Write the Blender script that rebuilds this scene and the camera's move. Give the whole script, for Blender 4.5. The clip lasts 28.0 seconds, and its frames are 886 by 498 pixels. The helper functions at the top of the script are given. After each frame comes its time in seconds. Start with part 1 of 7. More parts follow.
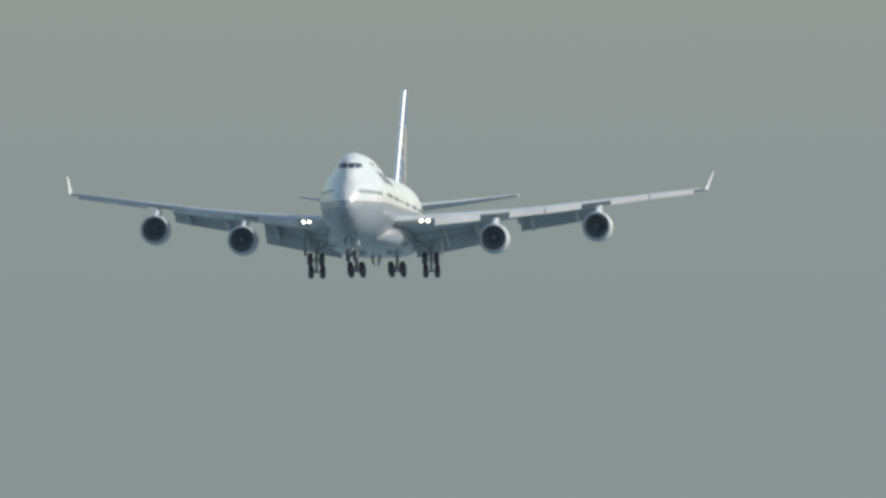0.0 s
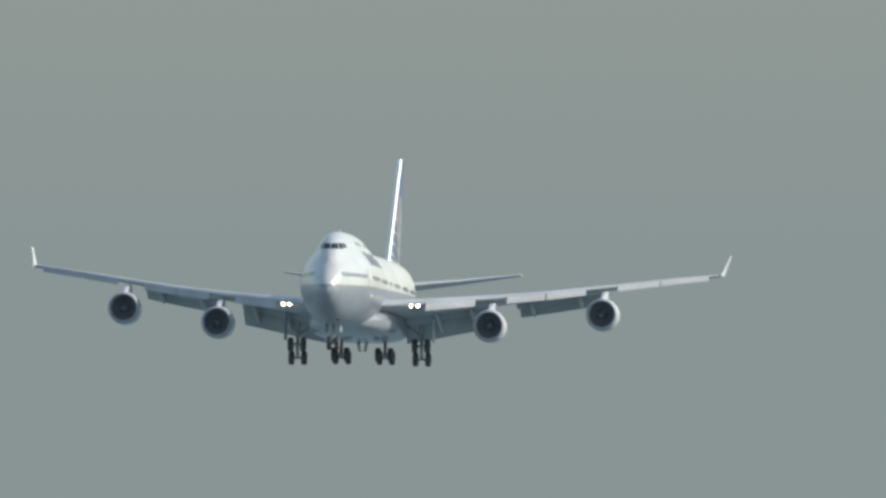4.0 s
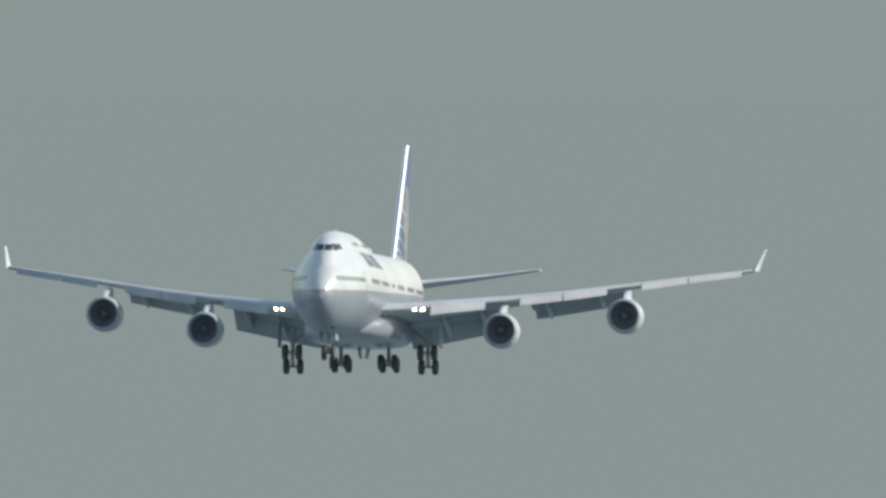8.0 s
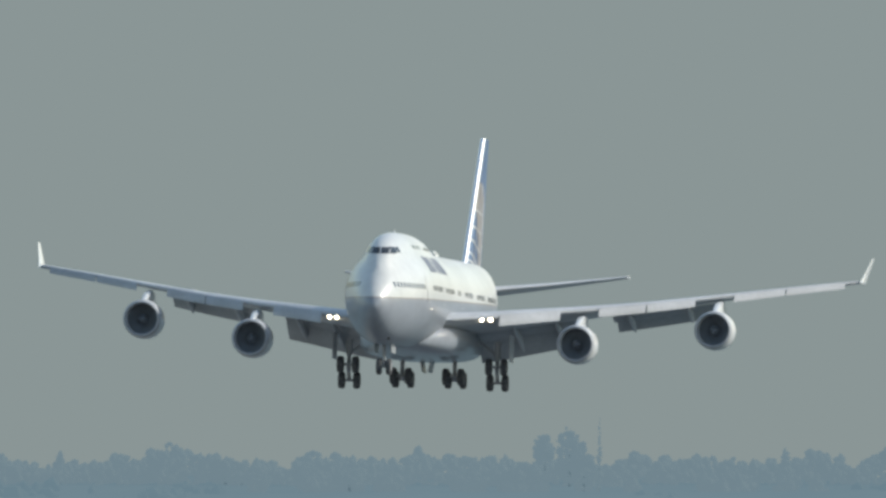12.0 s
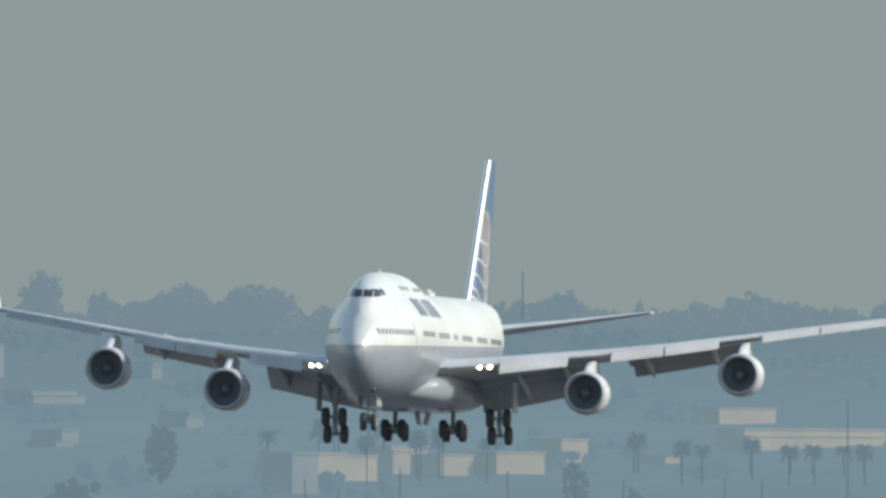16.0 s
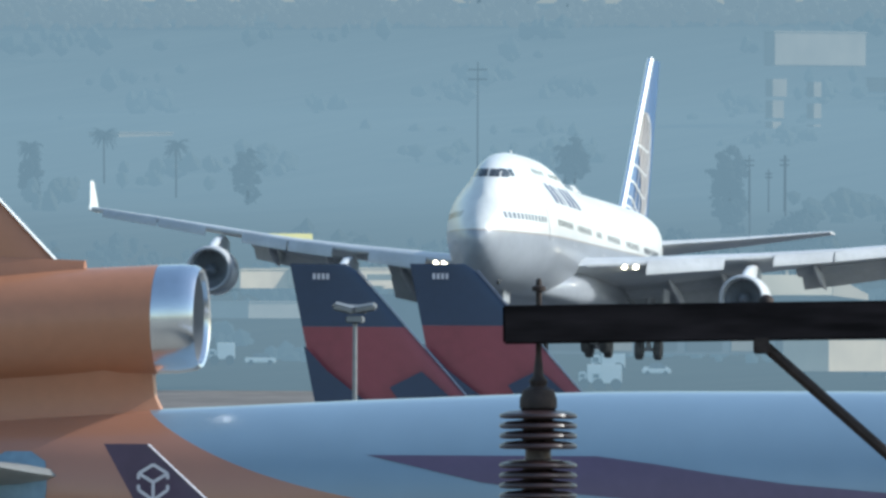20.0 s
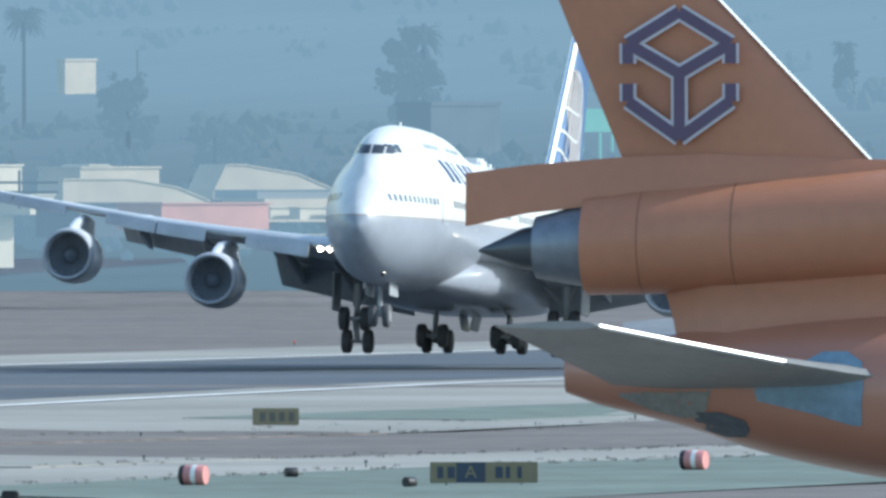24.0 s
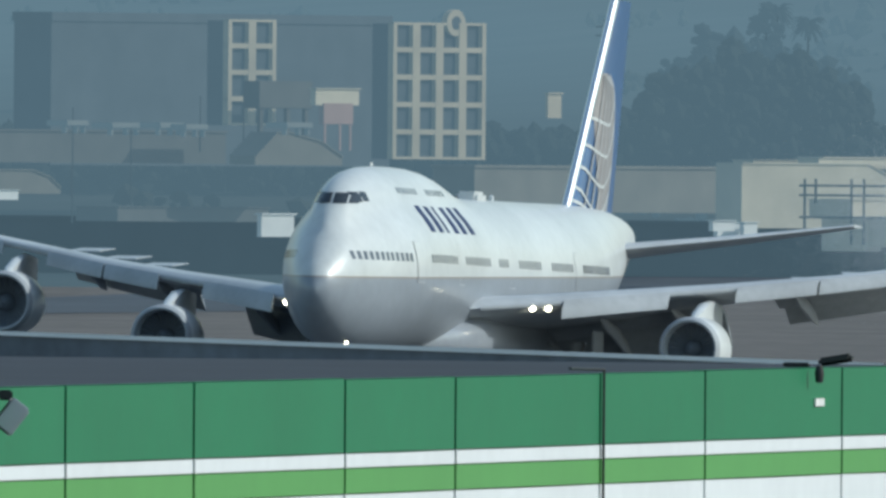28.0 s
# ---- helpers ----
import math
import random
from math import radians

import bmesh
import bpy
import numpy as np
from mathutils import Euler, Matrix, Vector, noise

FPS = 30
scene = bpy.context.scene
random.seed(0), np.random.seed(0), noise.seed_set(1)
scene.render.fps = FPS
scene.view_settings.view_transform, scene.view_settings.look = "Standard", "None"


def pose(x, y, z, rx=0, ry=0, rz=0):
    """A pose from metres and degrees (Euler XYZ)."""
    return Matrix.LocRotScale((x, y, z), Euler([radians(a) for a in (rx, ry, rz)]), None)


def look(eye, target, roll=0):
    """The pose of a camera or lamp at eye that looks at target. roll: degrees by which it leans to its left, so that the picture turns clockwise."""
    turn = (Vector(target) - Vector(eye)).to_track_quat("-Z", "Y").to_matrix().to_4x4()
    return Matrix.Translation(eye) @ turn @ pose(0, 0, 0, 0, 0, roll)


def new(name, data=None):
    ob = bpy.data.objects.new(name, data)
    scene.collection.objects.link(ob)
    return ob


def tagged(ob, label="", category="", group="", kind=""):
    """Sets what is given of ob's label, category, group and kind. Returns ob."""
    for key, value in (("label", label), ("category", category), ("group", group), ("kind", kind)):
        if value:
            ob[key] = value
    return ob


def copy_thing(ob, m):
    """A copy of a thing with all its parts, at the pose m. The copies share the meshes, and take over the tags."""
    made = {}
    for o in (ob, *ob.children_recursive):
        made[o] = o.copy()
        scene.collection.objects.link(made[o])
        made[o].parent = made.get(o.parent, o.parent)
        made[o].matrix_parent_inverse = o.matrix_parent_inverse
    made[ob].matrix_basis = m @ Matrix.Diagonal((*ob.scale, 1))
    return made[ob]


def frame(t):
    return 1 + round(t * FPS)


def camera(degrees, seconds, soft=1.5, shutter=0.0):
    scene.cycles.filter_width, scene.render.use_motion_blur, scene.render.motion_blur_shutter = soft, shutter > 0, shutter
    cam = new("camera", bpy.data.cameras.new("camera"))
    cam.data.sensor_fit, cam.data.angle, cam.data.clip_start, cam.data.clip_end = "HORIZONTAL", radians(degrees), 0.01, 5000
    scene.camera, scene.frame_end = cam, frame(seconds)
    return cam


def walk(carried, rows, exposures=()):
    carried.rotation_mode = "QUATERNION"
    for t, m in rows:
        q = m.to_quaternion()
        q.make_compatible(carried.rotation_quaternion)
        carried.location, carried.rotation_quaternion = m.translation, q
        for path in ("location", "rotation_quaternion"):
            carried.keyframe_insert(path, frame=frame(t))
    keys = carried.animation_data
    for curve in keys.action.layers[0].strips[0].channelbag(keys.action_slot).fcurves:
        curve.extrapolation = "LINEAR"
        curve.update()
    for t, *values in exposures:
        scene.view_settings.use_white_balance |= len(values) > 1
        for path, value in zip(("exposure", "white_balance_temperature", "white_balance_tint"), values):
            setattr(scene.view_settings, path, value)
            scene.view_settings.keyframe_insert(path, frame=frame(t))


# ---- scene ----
# ---- camera: stands on a hill, only pans ----
CAM_Z = 12.0
cam = camera(1.3032, 28.0, soft=3.0)
CAM_ROWS = [
    (0, 6.0631, 1.2004, -0.051),
    (0.5, 6.1826, 1.2315, -0.026),
    (1, 6.2470, 1.2910, 0.002),
    (1.5, 6.3029, 1.2825, -0.057),
    (2, 6.3577, 1.2157, -0.066),
    (2.5, 6.3963, 1.1817, 0.050),
    (4.5, 6.6462, 1.0947, 0.120),
    (5, 6.7478, 1.0041, 0.065),
    (5.5, 6.8099, 0.9686, -0.077),
    (6, 6.8651, 1.0103, -0.121),
    (6.5, 6.9315, 1.0170, -0.090),
    (7, 7.0098, 0.9724, -0.096),
    (7.5, 7.0757, 0.9333, -0.144),
    (8, 7.1847, 0.9313, 0.063),
    (8.5, 7.2744, 0.9403, 0.136),
    (9, 7.3458, 0.9178, 0.294),
    (9.5, 7.4475, 0.8223, -0.103),
    (10, 7.5840, 0.7145, -0.466),
    (10.5, 7.6714, 0.6715, 0.030),
    (11, 7.6729, 0.6870, -0.052),
    (11.5, 7.8439, 0.6898, 0.123),
    (13.5, 8.2536, 0.5310, 0.229),
    (14, 8.3723, 0.4621, -0.138),
    (14.5, 8.5284, 0.4117, -0.254),
    (15, 8.6667, 0.3524, -0.067),
    (15.5, 8.7649, 0.3739, -0.016),
    (16, 8.8494, 0.4474, 0.159),
    (16.5, 8.9926, 0.4308, -0.015),
    (17, 9.1422, 0.2899, 0.018),
    (17.5, 9.2638, 0.1676, 0.119),
    (18, 9.3450, 0.0761, -0.016),
    (18.5, 9.4586, 0.0418, -0.093),
    (19, 9.6823, 0.0553, 0.032),
    (19.5, 9.9498, 0.0494, 0.151),
    (20, 10.1155, -0.0158, 0.239),
    (20.5, 10.1927, -0.1051, 0.270),
    (21, 10.2828, -0.1460, -0.094),
    (21.5, 10.4600, -0.1323, 0.165),
    (22, 10.7049, -0.1079, 0.123),
    (22.5, 10.9241, -0.1032, -0.266),
    (24.5, 11.4763, -0.1735, -0.069),
    (25, 11.6611, -0.1619, -0.039),
    (25.5, 11.8319, -0.1584, 0.040),
    (26, 12.0196, -0.1544, -0.045),
    (26.5, 12.1653, -0.1644, -0.008),
    (27, 12.3304, -0.1829, -0.088),
    (27.5, 12.6637, -0.1817, 0.149),
    (28, 12.9853, -0.1624, 0.491)
]
EXPOSURES = [(0.0, 0.0, 6500, 8), (11.0, 0.03, 6500, 8), (15.0, 0.05, 6480, 8), (16.0, 0.12, 6480, 8), (17.0, 0.12, 6350, 8), (18.0, 0.4, 6200, 6), (19.0, 0.5, 6000, 6), (20.0, 0.45, 5950, 6), (22.0, 0.66, 5700, 6), (25.0, 0.55, 5650, 5), (26.0, 0.19, 5600, 4), (27.0, -0.15, 5820, 3), (28.0, -0.28, 5850, 1)]
walk(cam, [(t, pose(0, 0, CAM_Z, 90 + p, 0, a) @ pose(0, 0, 0, 0, 0, r)) for t, a, p, r in CAM_ROWS], EXPOSURES)

# ---- sky and sun ----
SUN_DIR = Vector((0.83, 0.19, 0.52)).normalized()
HAZE = (0.252, 0.297, 0.300)
SKY_STRENGTH = 0.15
SUN_STRENGTH = 3.1


def build_light():
    w = bpy.data.worlds.new("world")
    scene.world = w
    w.use_nodes = True
    nt = w.node_tree
    nt.nodes.clear()
    out = nt.nodes.new("ShaderNodeOutputWorld")
    bg = nt.nodes.new("ShaderNodeBackground")
    sky = nt.nodes.new("ShaderNodeTexSky")
    sky.sky_type = "NISHITA"
    sky.sun_disc = False
    sky.sun_elevation = math.asin(SUN_DIR.z)
    sky.sun_rotation = math.atan2(SUN_DIR.x, SUN_DIR.y)
    sky.dust_density = 1.0
    sky.air_density = 1.5
    gain = nt.nodes.new("ShaderNodeVectorMath")
    gain.operation = "SCALE"
    gain.inputs["Scale"].default_value = SKY_STRENGTH
    co = nt.nodes.new("ShaderNodeTexCoord")
    sep = nt.nodes.new("ShaderNodeSeparateXYZ")
    ramp = nt.nodes.new("ShaderNodeMapRange")
    ramp.inputs["From Min"].default_value = 0.02
    ramp.inputs["From Max"].default_value = 0.12
    ramp.inputs["To Min"].default_value = 1.0
    ramp.inputs["To Max"].default_value = 0.0
    mix = nt.nodes.new("ShaderNodeMix")
    mix.data_type = "RGBA"
    mix.inputs[7].default_value = (*HAZE, 1)
    nt.links.new(co.outputs["Generated"], sep.inputs[0])
    nt.links.new(sep.outputs["Z"], ramp.inputs["Value"])
    nt.links.new(ramp.outputs["Result"], mix.inputs[0])
    nt.links.new(sky.outputs[0], gain.inputs[0])
    nt.links.new(gain.outputs[0], mix.inputs[6])
    nt.links.new(mix.outputs[2], bg.inputs["Color"])
    nt.links.new(bg.outputs[0], out.inputs[0])
    sun = bpy.data.lights.new("sun", "SUN")
    sun.energy = SUN_STRENGTH
    sun.angle = radians(0.6)
    sun.color = (1.0, 0.95, 0.87)
    ob = new("sun", sun)
    ob.matrix_world = look(SUN_DIR * 100, (0, 0, 0))


build_light()


# ---- materials ----
def mat(name, color, rough=0.5, metal=0.0, grain=0.06, scale=3.0, bump=0.0, stain=0.08, stain_scale=0.25, spec=0.5, emit=None, emit_strength=0.0, coat=0.0, axes=(1, 1, 1)):
    """A surface with fine grain and larger stains in object space."""
    m = bpy.data.materials.new(name)
    m.use_nodes = True
    nt = m.node_tree
    b = nt.nodes["Principled BSDF"]
    b.inputs["Roughness"].default_value = rough
    b.inputs["Metallic"].default_value = metal
    b.inputs["Specular IOR Level"].default_value = spec
    b.inputs["Coat Weight"].default_value = coat
    b.inputs["Coat Roughness"].default_value = 0.1
    co = nt.nodes.new("ShaderNodeTexCoord")
    mp = nt.nodes.new("ShaderNodeMapping")
    mp.inputs["Scale"].default_value = axes
    nt.links.new(co.outputs["Object"], mp.inputs[0])
    col = None
    last = nt.nodes.new("ShaderNodeRGB")
    last.outputs[0].default_value = (*color, 1)
    col = last.outputs[0]
    for sc, amt in ((scale, grain), (stain_scale, stain)):
        if not amt:
            continue
        n = nt.nodes.new("ShaderNodeTexNoise")
        n.inputs["Scale"].default_value = sc
        n.inputs["Detail"].default_value = 4
        nt.links.new(mp.outputs[0], n.inputs["Vector"])
        r = nt.nodes.new("ShaderNodeMapRange")
        r.inputs["From Min"].default_value, r.inputs["From Max"].default_value = 0.3, 0.7
        r.inputs["To Min"].default_value, r.inputs["To Max"].default_value = 1 - amt, 1 + amt
        nt.links.new(n.outputs["Fac"], r.inputs["Value"])
        v = nt.nodes.new("ShaderNodeVectorMath")
        v.operation = "SCALE"
        nt.links.new(col, v.inputs[0])
        nt.links.new(r.outputs[0], v.inputs["Scale"])
        col = v.outputs[0]
        if bump and sc == scale:
            bp = nt.nodes.new("ShaderNodeBump")
            bp.inputs["Strength"].default_value = bump
            nt.links.new(n.outputs["Fac"], bp.inputs["Height"])
            nt.links.new(bp.outputs[0], b.inputs["Normal"])
    nt.links.new(col, b.inputs["Base Color"])
    if emit:
        b.inputs["Emission Color"].default_value = (*emit, 1)
        b.inputs["Emission Strength"].default_value = emit_strength
    return m


def banded(name, stops, axis=2, rough=0.3, coat=0.2, grain=0.04, scale=2.0, base=None, slope=0.0):
    """Paint in bands along one object axis: stops are (height, colour), hard edged; slope: rise of the bands along y."""
    m = mat(name, base or stops[0][1], rough=rough, grain=grain, scale=scale, coat=coat)
    nt = m.node_tree
    b = nt.nodes["Principled BSDF"]
    co = nt.nodes.new("ShaderNodeTexCoord")
    sep = nt.nodes.new("ShaderNodeSeparateXYZ")
    nt.links.new(co.outputs["Object"], sep.inputs[0])
    lift = nt.nodes.new("ShaderNodeMath")
    lift.operation = "MULTIPLY_ADD"
    lift.inputs[1].default_value = -slope
    nt.links.new(sep.outputs[1], lift.inputs[0])
    nt.links.new(sep.outputs[axis], lift.inputs[2])
    prev = None
    for h, c in stops:
        rgb = nt.nodes.new("ShaderNodeRGB")
        rgb.outputs[0].default_value = (*c, 1)
        if prev is None:
            prev = rgb.outputs[0]
            continue
        g = nt.nodes.new("ShaderNodeMath")
        g.operation = "GREATER_THAN"
        g.inputs[1].default_value = h
        nt.links.new(lift.outputs[0], g.inputs[0])
        x = nt.nodes.new("ShaderNodeMix")
        x.data_type = "RGBA"
        nt.links.new(g.outputs[0], x.inputs[0])
        nt.links.new(prev, x.inputs[6])
        nt.links.new(rgb.outputs[0], x.inputs[7])
        prev = x.outputs[2]
    # keep the grain and stains: multiply
    old = b.inputs["Base Color"].links[0].from_socket
    ref = base or stops[0][1]
    div = nt.nodes.new("ShaderNodeVectorMath")
    div.operation = "DIVIDE"
    nt.links.new(old, div.inputs[0])
    div.inputs[1].default_value = ref
    mul = nt.nodes.new("ShaderNodeVectorMath")
    mul.operation = "MULTIPLY"
    nt.links.new(prev, mul.inputs[0])
    nt.links.new(div.outputs[0], mul.inputs[1])
    nt.links.new(mul.outputs[0], b.inputs["Base Color"])
    return m


# ---- mesh helpers ----
def empty(name, m=None):
    ob = new(name)
    if m is not None:
        ob.matrix_world = m
    return ob


def finish(bm, name, smooth=True, angle=40):
    bmesh.ops.recalc_face_normals(bm, faces=bm.faces)
    me = bpy.data.meshes.new(name)
    bm.to_mesh(me)
    bm.free()
    if smooth:
        me.polygons.foreach_set("use_smooth", [True] * len(me.polygons))
        me.set_sharp_from_angle(angle=radians(angle))
    return me


def part(name, bm, material, parent=None, label="", m=None, smooth=True, angle=40):
    me = bm if isinstance(bm, bpy.types.Mesh) else finish(bm, name, smooth, angle)
    if material is not None and not me.materials:
        me.materials.append(material)
    ob = new(name, me)
    if m is not None:
        ob.matrix_basis = m
    if parent is not None:
        ob.parent = parent
    if label:
        tagged(ob, label)
    return ob


def loft(rings, caps=True, closed=True, bm=None):
    bm = bm or bmesh.new()
    rows = [[bm.verts.new(p) for p in ring] for ring in rings]
    n = len(rows[0])
    for a, b in zip(rows, rows[1:]):
        for i in range(n if closed else n - 1):
            j = (i + 1) % n
            q = [a[i], a[j], b[j], b[i]]
            try:
                bm.faces.new(q)
            except ValueError:
                pass
    if caps and closed:
        for r in (rows[0], rows[-1]):
            try:
                bm.faces.new(r)
            except ValueError:
                pass
    return bm


def box(x0, x1, y0, y1, z0, z1, bevel=0.0, bm=None):
    bm = bm or bmesh.new()
    vs = [bm.verts.new((x, y, z)) for z in (z0, z1) for y in (y0, y1) for x in (x0, x1)]
    fs = [bm.faces.new([vs[i] for i in q]) for q in ((0, 1, 3, 2), (4, 5, 7, 6), (0, 1, 5, 4), (2, 3, 7, 6), (0, 2, 6, 4), (1, 3, 7, 5))]
    if bevel:
        es = {e for f in fs for e in f.edges}
        bmesh.ops.bevel(bm, geom=list(es), offset=bevel, segments=2, affect="EDGES")
    return bm


def revolve(profile, n=24, axis="y", bm=None, at=(0, 0, 0)):
    """profile: (distance along the axis, radius)."""
    rings = []
    for d, r in profile:
        ring = []
        for i in range(n):
            a = 2 * math.pi * i / n
            c, s = math.cos(a) * r, math.sin(a) * r
            p = {"x": (d, c, s), "y": (c, d, s), "z": (c, s, d)}[axis]
            ring.append((p[0] + at[0], p[1] + at[1], p[2] + at[2]))
        rings.append(ring)
    return loft(rings, bm=bm)


def tube(a, b, r, r2=None, n=10, bm=None):
    a, b = Vector(a), Vector(b)
    d = (b - a).normalized()
    u = d.orthogonal().normalized()
    v = d.cross(u)
    r2 = r if r2 is None else r2
    rings = [[p + (u * math.cos(2 * math.pi * i / n) + v * math.sin(2 * math.pi * i / n)) * q for i in range(n)] for p, q in ((a, r), (b, r2))]
    return loft(rings, bm=bm)


def airfoil(n=9, t=0.12):
    """Closed outline (chord fraction, height fraction) from the trailing edge over the top."""
    xs = [(1 - math.cos(math.pi * i / n)) / 2 for i in range(n + 1)]
    h = [5 * t * (0.2969 * math.sqrt(x) - 0.126 * x - 0.3516 * x * x + 0.2843 * x ** 3 - 0.1036 * x ** 4) for x in xs]
    up = [(x, y) for x, y in zip(xs, h)][::-1]
    lo = [(x, -y * 0.6) for x, y in zip(xs, h)][1:-1]
    return up + lo


def wing_loft(stations, upright=False, bm=None):
    """stations: (span, leading edge y, height, chord, thickness, droop in degrees). Upright: span is z."""
    rings = []
    for sp, yl, z, c, t, tw in stations:
        ring = []
        ca, sa = math.cos(radians(tw)), math.sin(radians(tw))
        for u, h in airfoil(9, t):
            du, dh = u * c, h * c
            y, k = yl + du * ca + dh * sa, -du * sa + dh * ca
            ring.append((z + k, y, sp) if upright else (sp, y, z + k))
        rings.append(ring)
    return loft(rings, bm=bm)


def mirror_x(bm):
    for v in bm.verts:
        v.co.x = -v.co.x
    bmesh.ops.reverse_faces(bm, faces=bm.faces)
    return bm


def interp(table, x):
    """Smooth interpolation in rows (x, a, b, ...)."""
    if x <= table[0][0]:
        return table[0][1:]
    for i in range(len(table) - 1):
        p, q = table[i], table[i + 1]
        if x <= q[0]:
            f = (x - p[0]) / (q[0] - p[0])
            o = table[max(i - 1, 0)]
            r = table[min(i + 2, len(table) - 1)]
            res = []
            for k in range(1, len(p)):
                m0 = (q[k] - o[k]) / (q[0] - o[0]) * (q[0] - p[0])
                m1 = (r[k] - p[k]) / (r[0] - p[0]) * (q[0] - p[0])
                res.append((2 * f ** 3 - 3 * f * f + 1) * p[k] + (f ** 3 - 2 * f * f + f) * m0 + (3 * f * f - 2 * f ** 3) * q[k] + (f ** 3 - f * f) * m1)
            return res
    return table[-1][1:]


# ---- paints and surfaces ----
M_JET = banded("white_over_grey_paint", [(-5, (0.30, 0.325, 0.365)), (5.40, (0.32, 0.27, 0.23)), (5.47, (0.63, 0.64, 0.63))], rough=0.36, coat=0.25, base=(0.63, 0.64, 0.63), slope=0.015)
M_WHITE = mat("white_paint", (0.70, 0.71, 0.70), 0.3, coat=0.2)
M_WINGGREY = mat("wing_grey_paint", (0.49, 0.505, 0.52), 0.35, grain=0.05, stain=0.12)
M_FLAP = mat("flap_grey_paint", (0.38, 0.40, 0.42), 0.45, grain=0.08, stain=0.15)
M_STEEL = mat("bare_metal", (0.72, 0.73, 0.75), 0.22, 1.0, grain=0.03, stain=0.05)
M_SLAT = mat("slat_grey_paint", (0.40, 0.415, 0.435), 0.6, grain=0.06, stain=0.12)
M_FAIRING = mat("fairing_gloss_paint", (0.31, 0.33, 0.365), 0.3, coat=0.5, grain=0.04)
M_INTAKE = mat("intake_liner_grey", (0.20, 0.21, 0.225), 0.6)
M_EDGE = mat("polished_edge", (0.97, 0.97, 0.97), 0.34, 1.0, grain=0.02, stain=0.02)
M_DARKMETAL = mat("dark_metal", (0.10, 0.11, 0.12), 0.4, 0.8)
M_FAN = mat("fan_blades", (0.17, 0.185, 0.21), 0.75, 0.1)
M_GALV = mat("galvanised_steel", (0.20, 0.21, 0.22), 0.55, 0.2, grain=0.1, scale=6)
M_TYRE = mat("tyre_rubber", (0.09, 0.093, 0.10), 0.8, grain=0.2)
M_HUB = mat("wheel_hub", (0.45, 0.46, 0.47), 0.4, 0.5)
M_STRUT = mat("gear_leg_paint", (0.45, 0.46, 0.48), 0.4)
M_NAVY = mat("navy_paint", (0.008, 0.022, 0.10), 0.5, spec=0.25)
M_FINBLUE = mat("fin_blue_paint", (0.065, 0.14, 0.30), 0.3, coat=0.3)
M_GOLD = mat("gold_grey_paint", (0.36, 0.335, 0.33), 0.35)
M_GLOBELINE = mat("globe_line_paint", (0.44, 0.44, 0.45), 0.35)
M_GLASS = mat("dark_window_glass", (0.035, 0.042, 0.05), 0.08, spec=0.6, grain=0, stain=0)
M_CABIN = mat("cabin_window", (0.13, 0.15, 0.18), 0.15, grain=0, stain=0)
M_LAMP = mat("landing_light", (1, 0.95, 0.85), 0.3, grain=0, stain=0, emit=(1, 0.86, 0.62), emit_strength=14)
M_DOORLINE = mat("door_outline", (0.50, 0.51, 0.52), 0.4)

M_ORANGE = mat("orange_paint", (0.40, 0.172, 0.094), 0.42, grain=0.04, stain=0.06, coat=0.1)
M_SCUFF = mat("scuffed_blue_grey_paint", (0.17, 0.26, 0.34), 0.5, grain=0.12, scale=4, stain=0.2)
M_OLIVE = mat("olive_grey_paint", (0.20, 0.20, 0.19), 0.6, grain=0.15, scale=4, stain=0.2)
M_VENT = mat("dark_panel_paint", (0.09, 0.10, 0.115), 0.6, grain=0.15, scale=4)
M_MUTED = mat("muted_brown_lettering", (0.20, 0.11, 0.085), 0.5)
M_TAILGREY = mat("tailplane_grey_paint", (0.25, 0.255, 0.25), 0.5, grain=0.08, stain=0.15)
M_NOZZLE = mat("dull_exhaust_metal", (0.20, 0.22, 0.25), 0.45, 0.6, grain=0.1, stain=0.15)
M_ROOF = mat("dark_felt_roof", (0.030, 0.035, 0.048), 0.9, grain=0.15, stain=0.2)
M_PURPLE = mat("purple_paint", (0.08, 0.055, 0.10), 0.35)
M_LOGO = mat("logo_purple_paint", (0.10, 0.07, 0.125), 0.4)
M_PALE = mat("pale_outline_paint", (0.55, 0.53, 0.58), 0.4)
M_DNAVY = mat("dark_navy_tail_paint", (0.026, 0.044, 0.09), 0.35)
M_DRED = mat("dark_red_tail_paint", (0.23, 0.05, 0.068), 0.35)

M_WOOD = mat("weathered_dark_timber", (0.019, 0.015, 0.016), 0.85, grain=0.6, scale=20, bump=0.4, stain=0.3, stain_scale=2, spec=0.12, axes=(0.15, 1, 1))
M_POLEWOOD = mat("weathered_pole_timber", (0.010, 0.0075, 0.0078), 0.9, grain=0.4, scale=14, bump=0.5, stain=0.3, stain_scale=2, spec=0.1, axes=(1, 1, 0.1))
M_PORCELAIN = mat("brown_porcelain", (0.040, 0.021, 0.020), 0.38, grain=0.1, stain=0.1, stain_scale=4, coat=0.12)
M_IRON = mat("rusty_iron", (0.034, 0.023, 0.020), 0.7, 0.3, grain=0.3, scale=30)

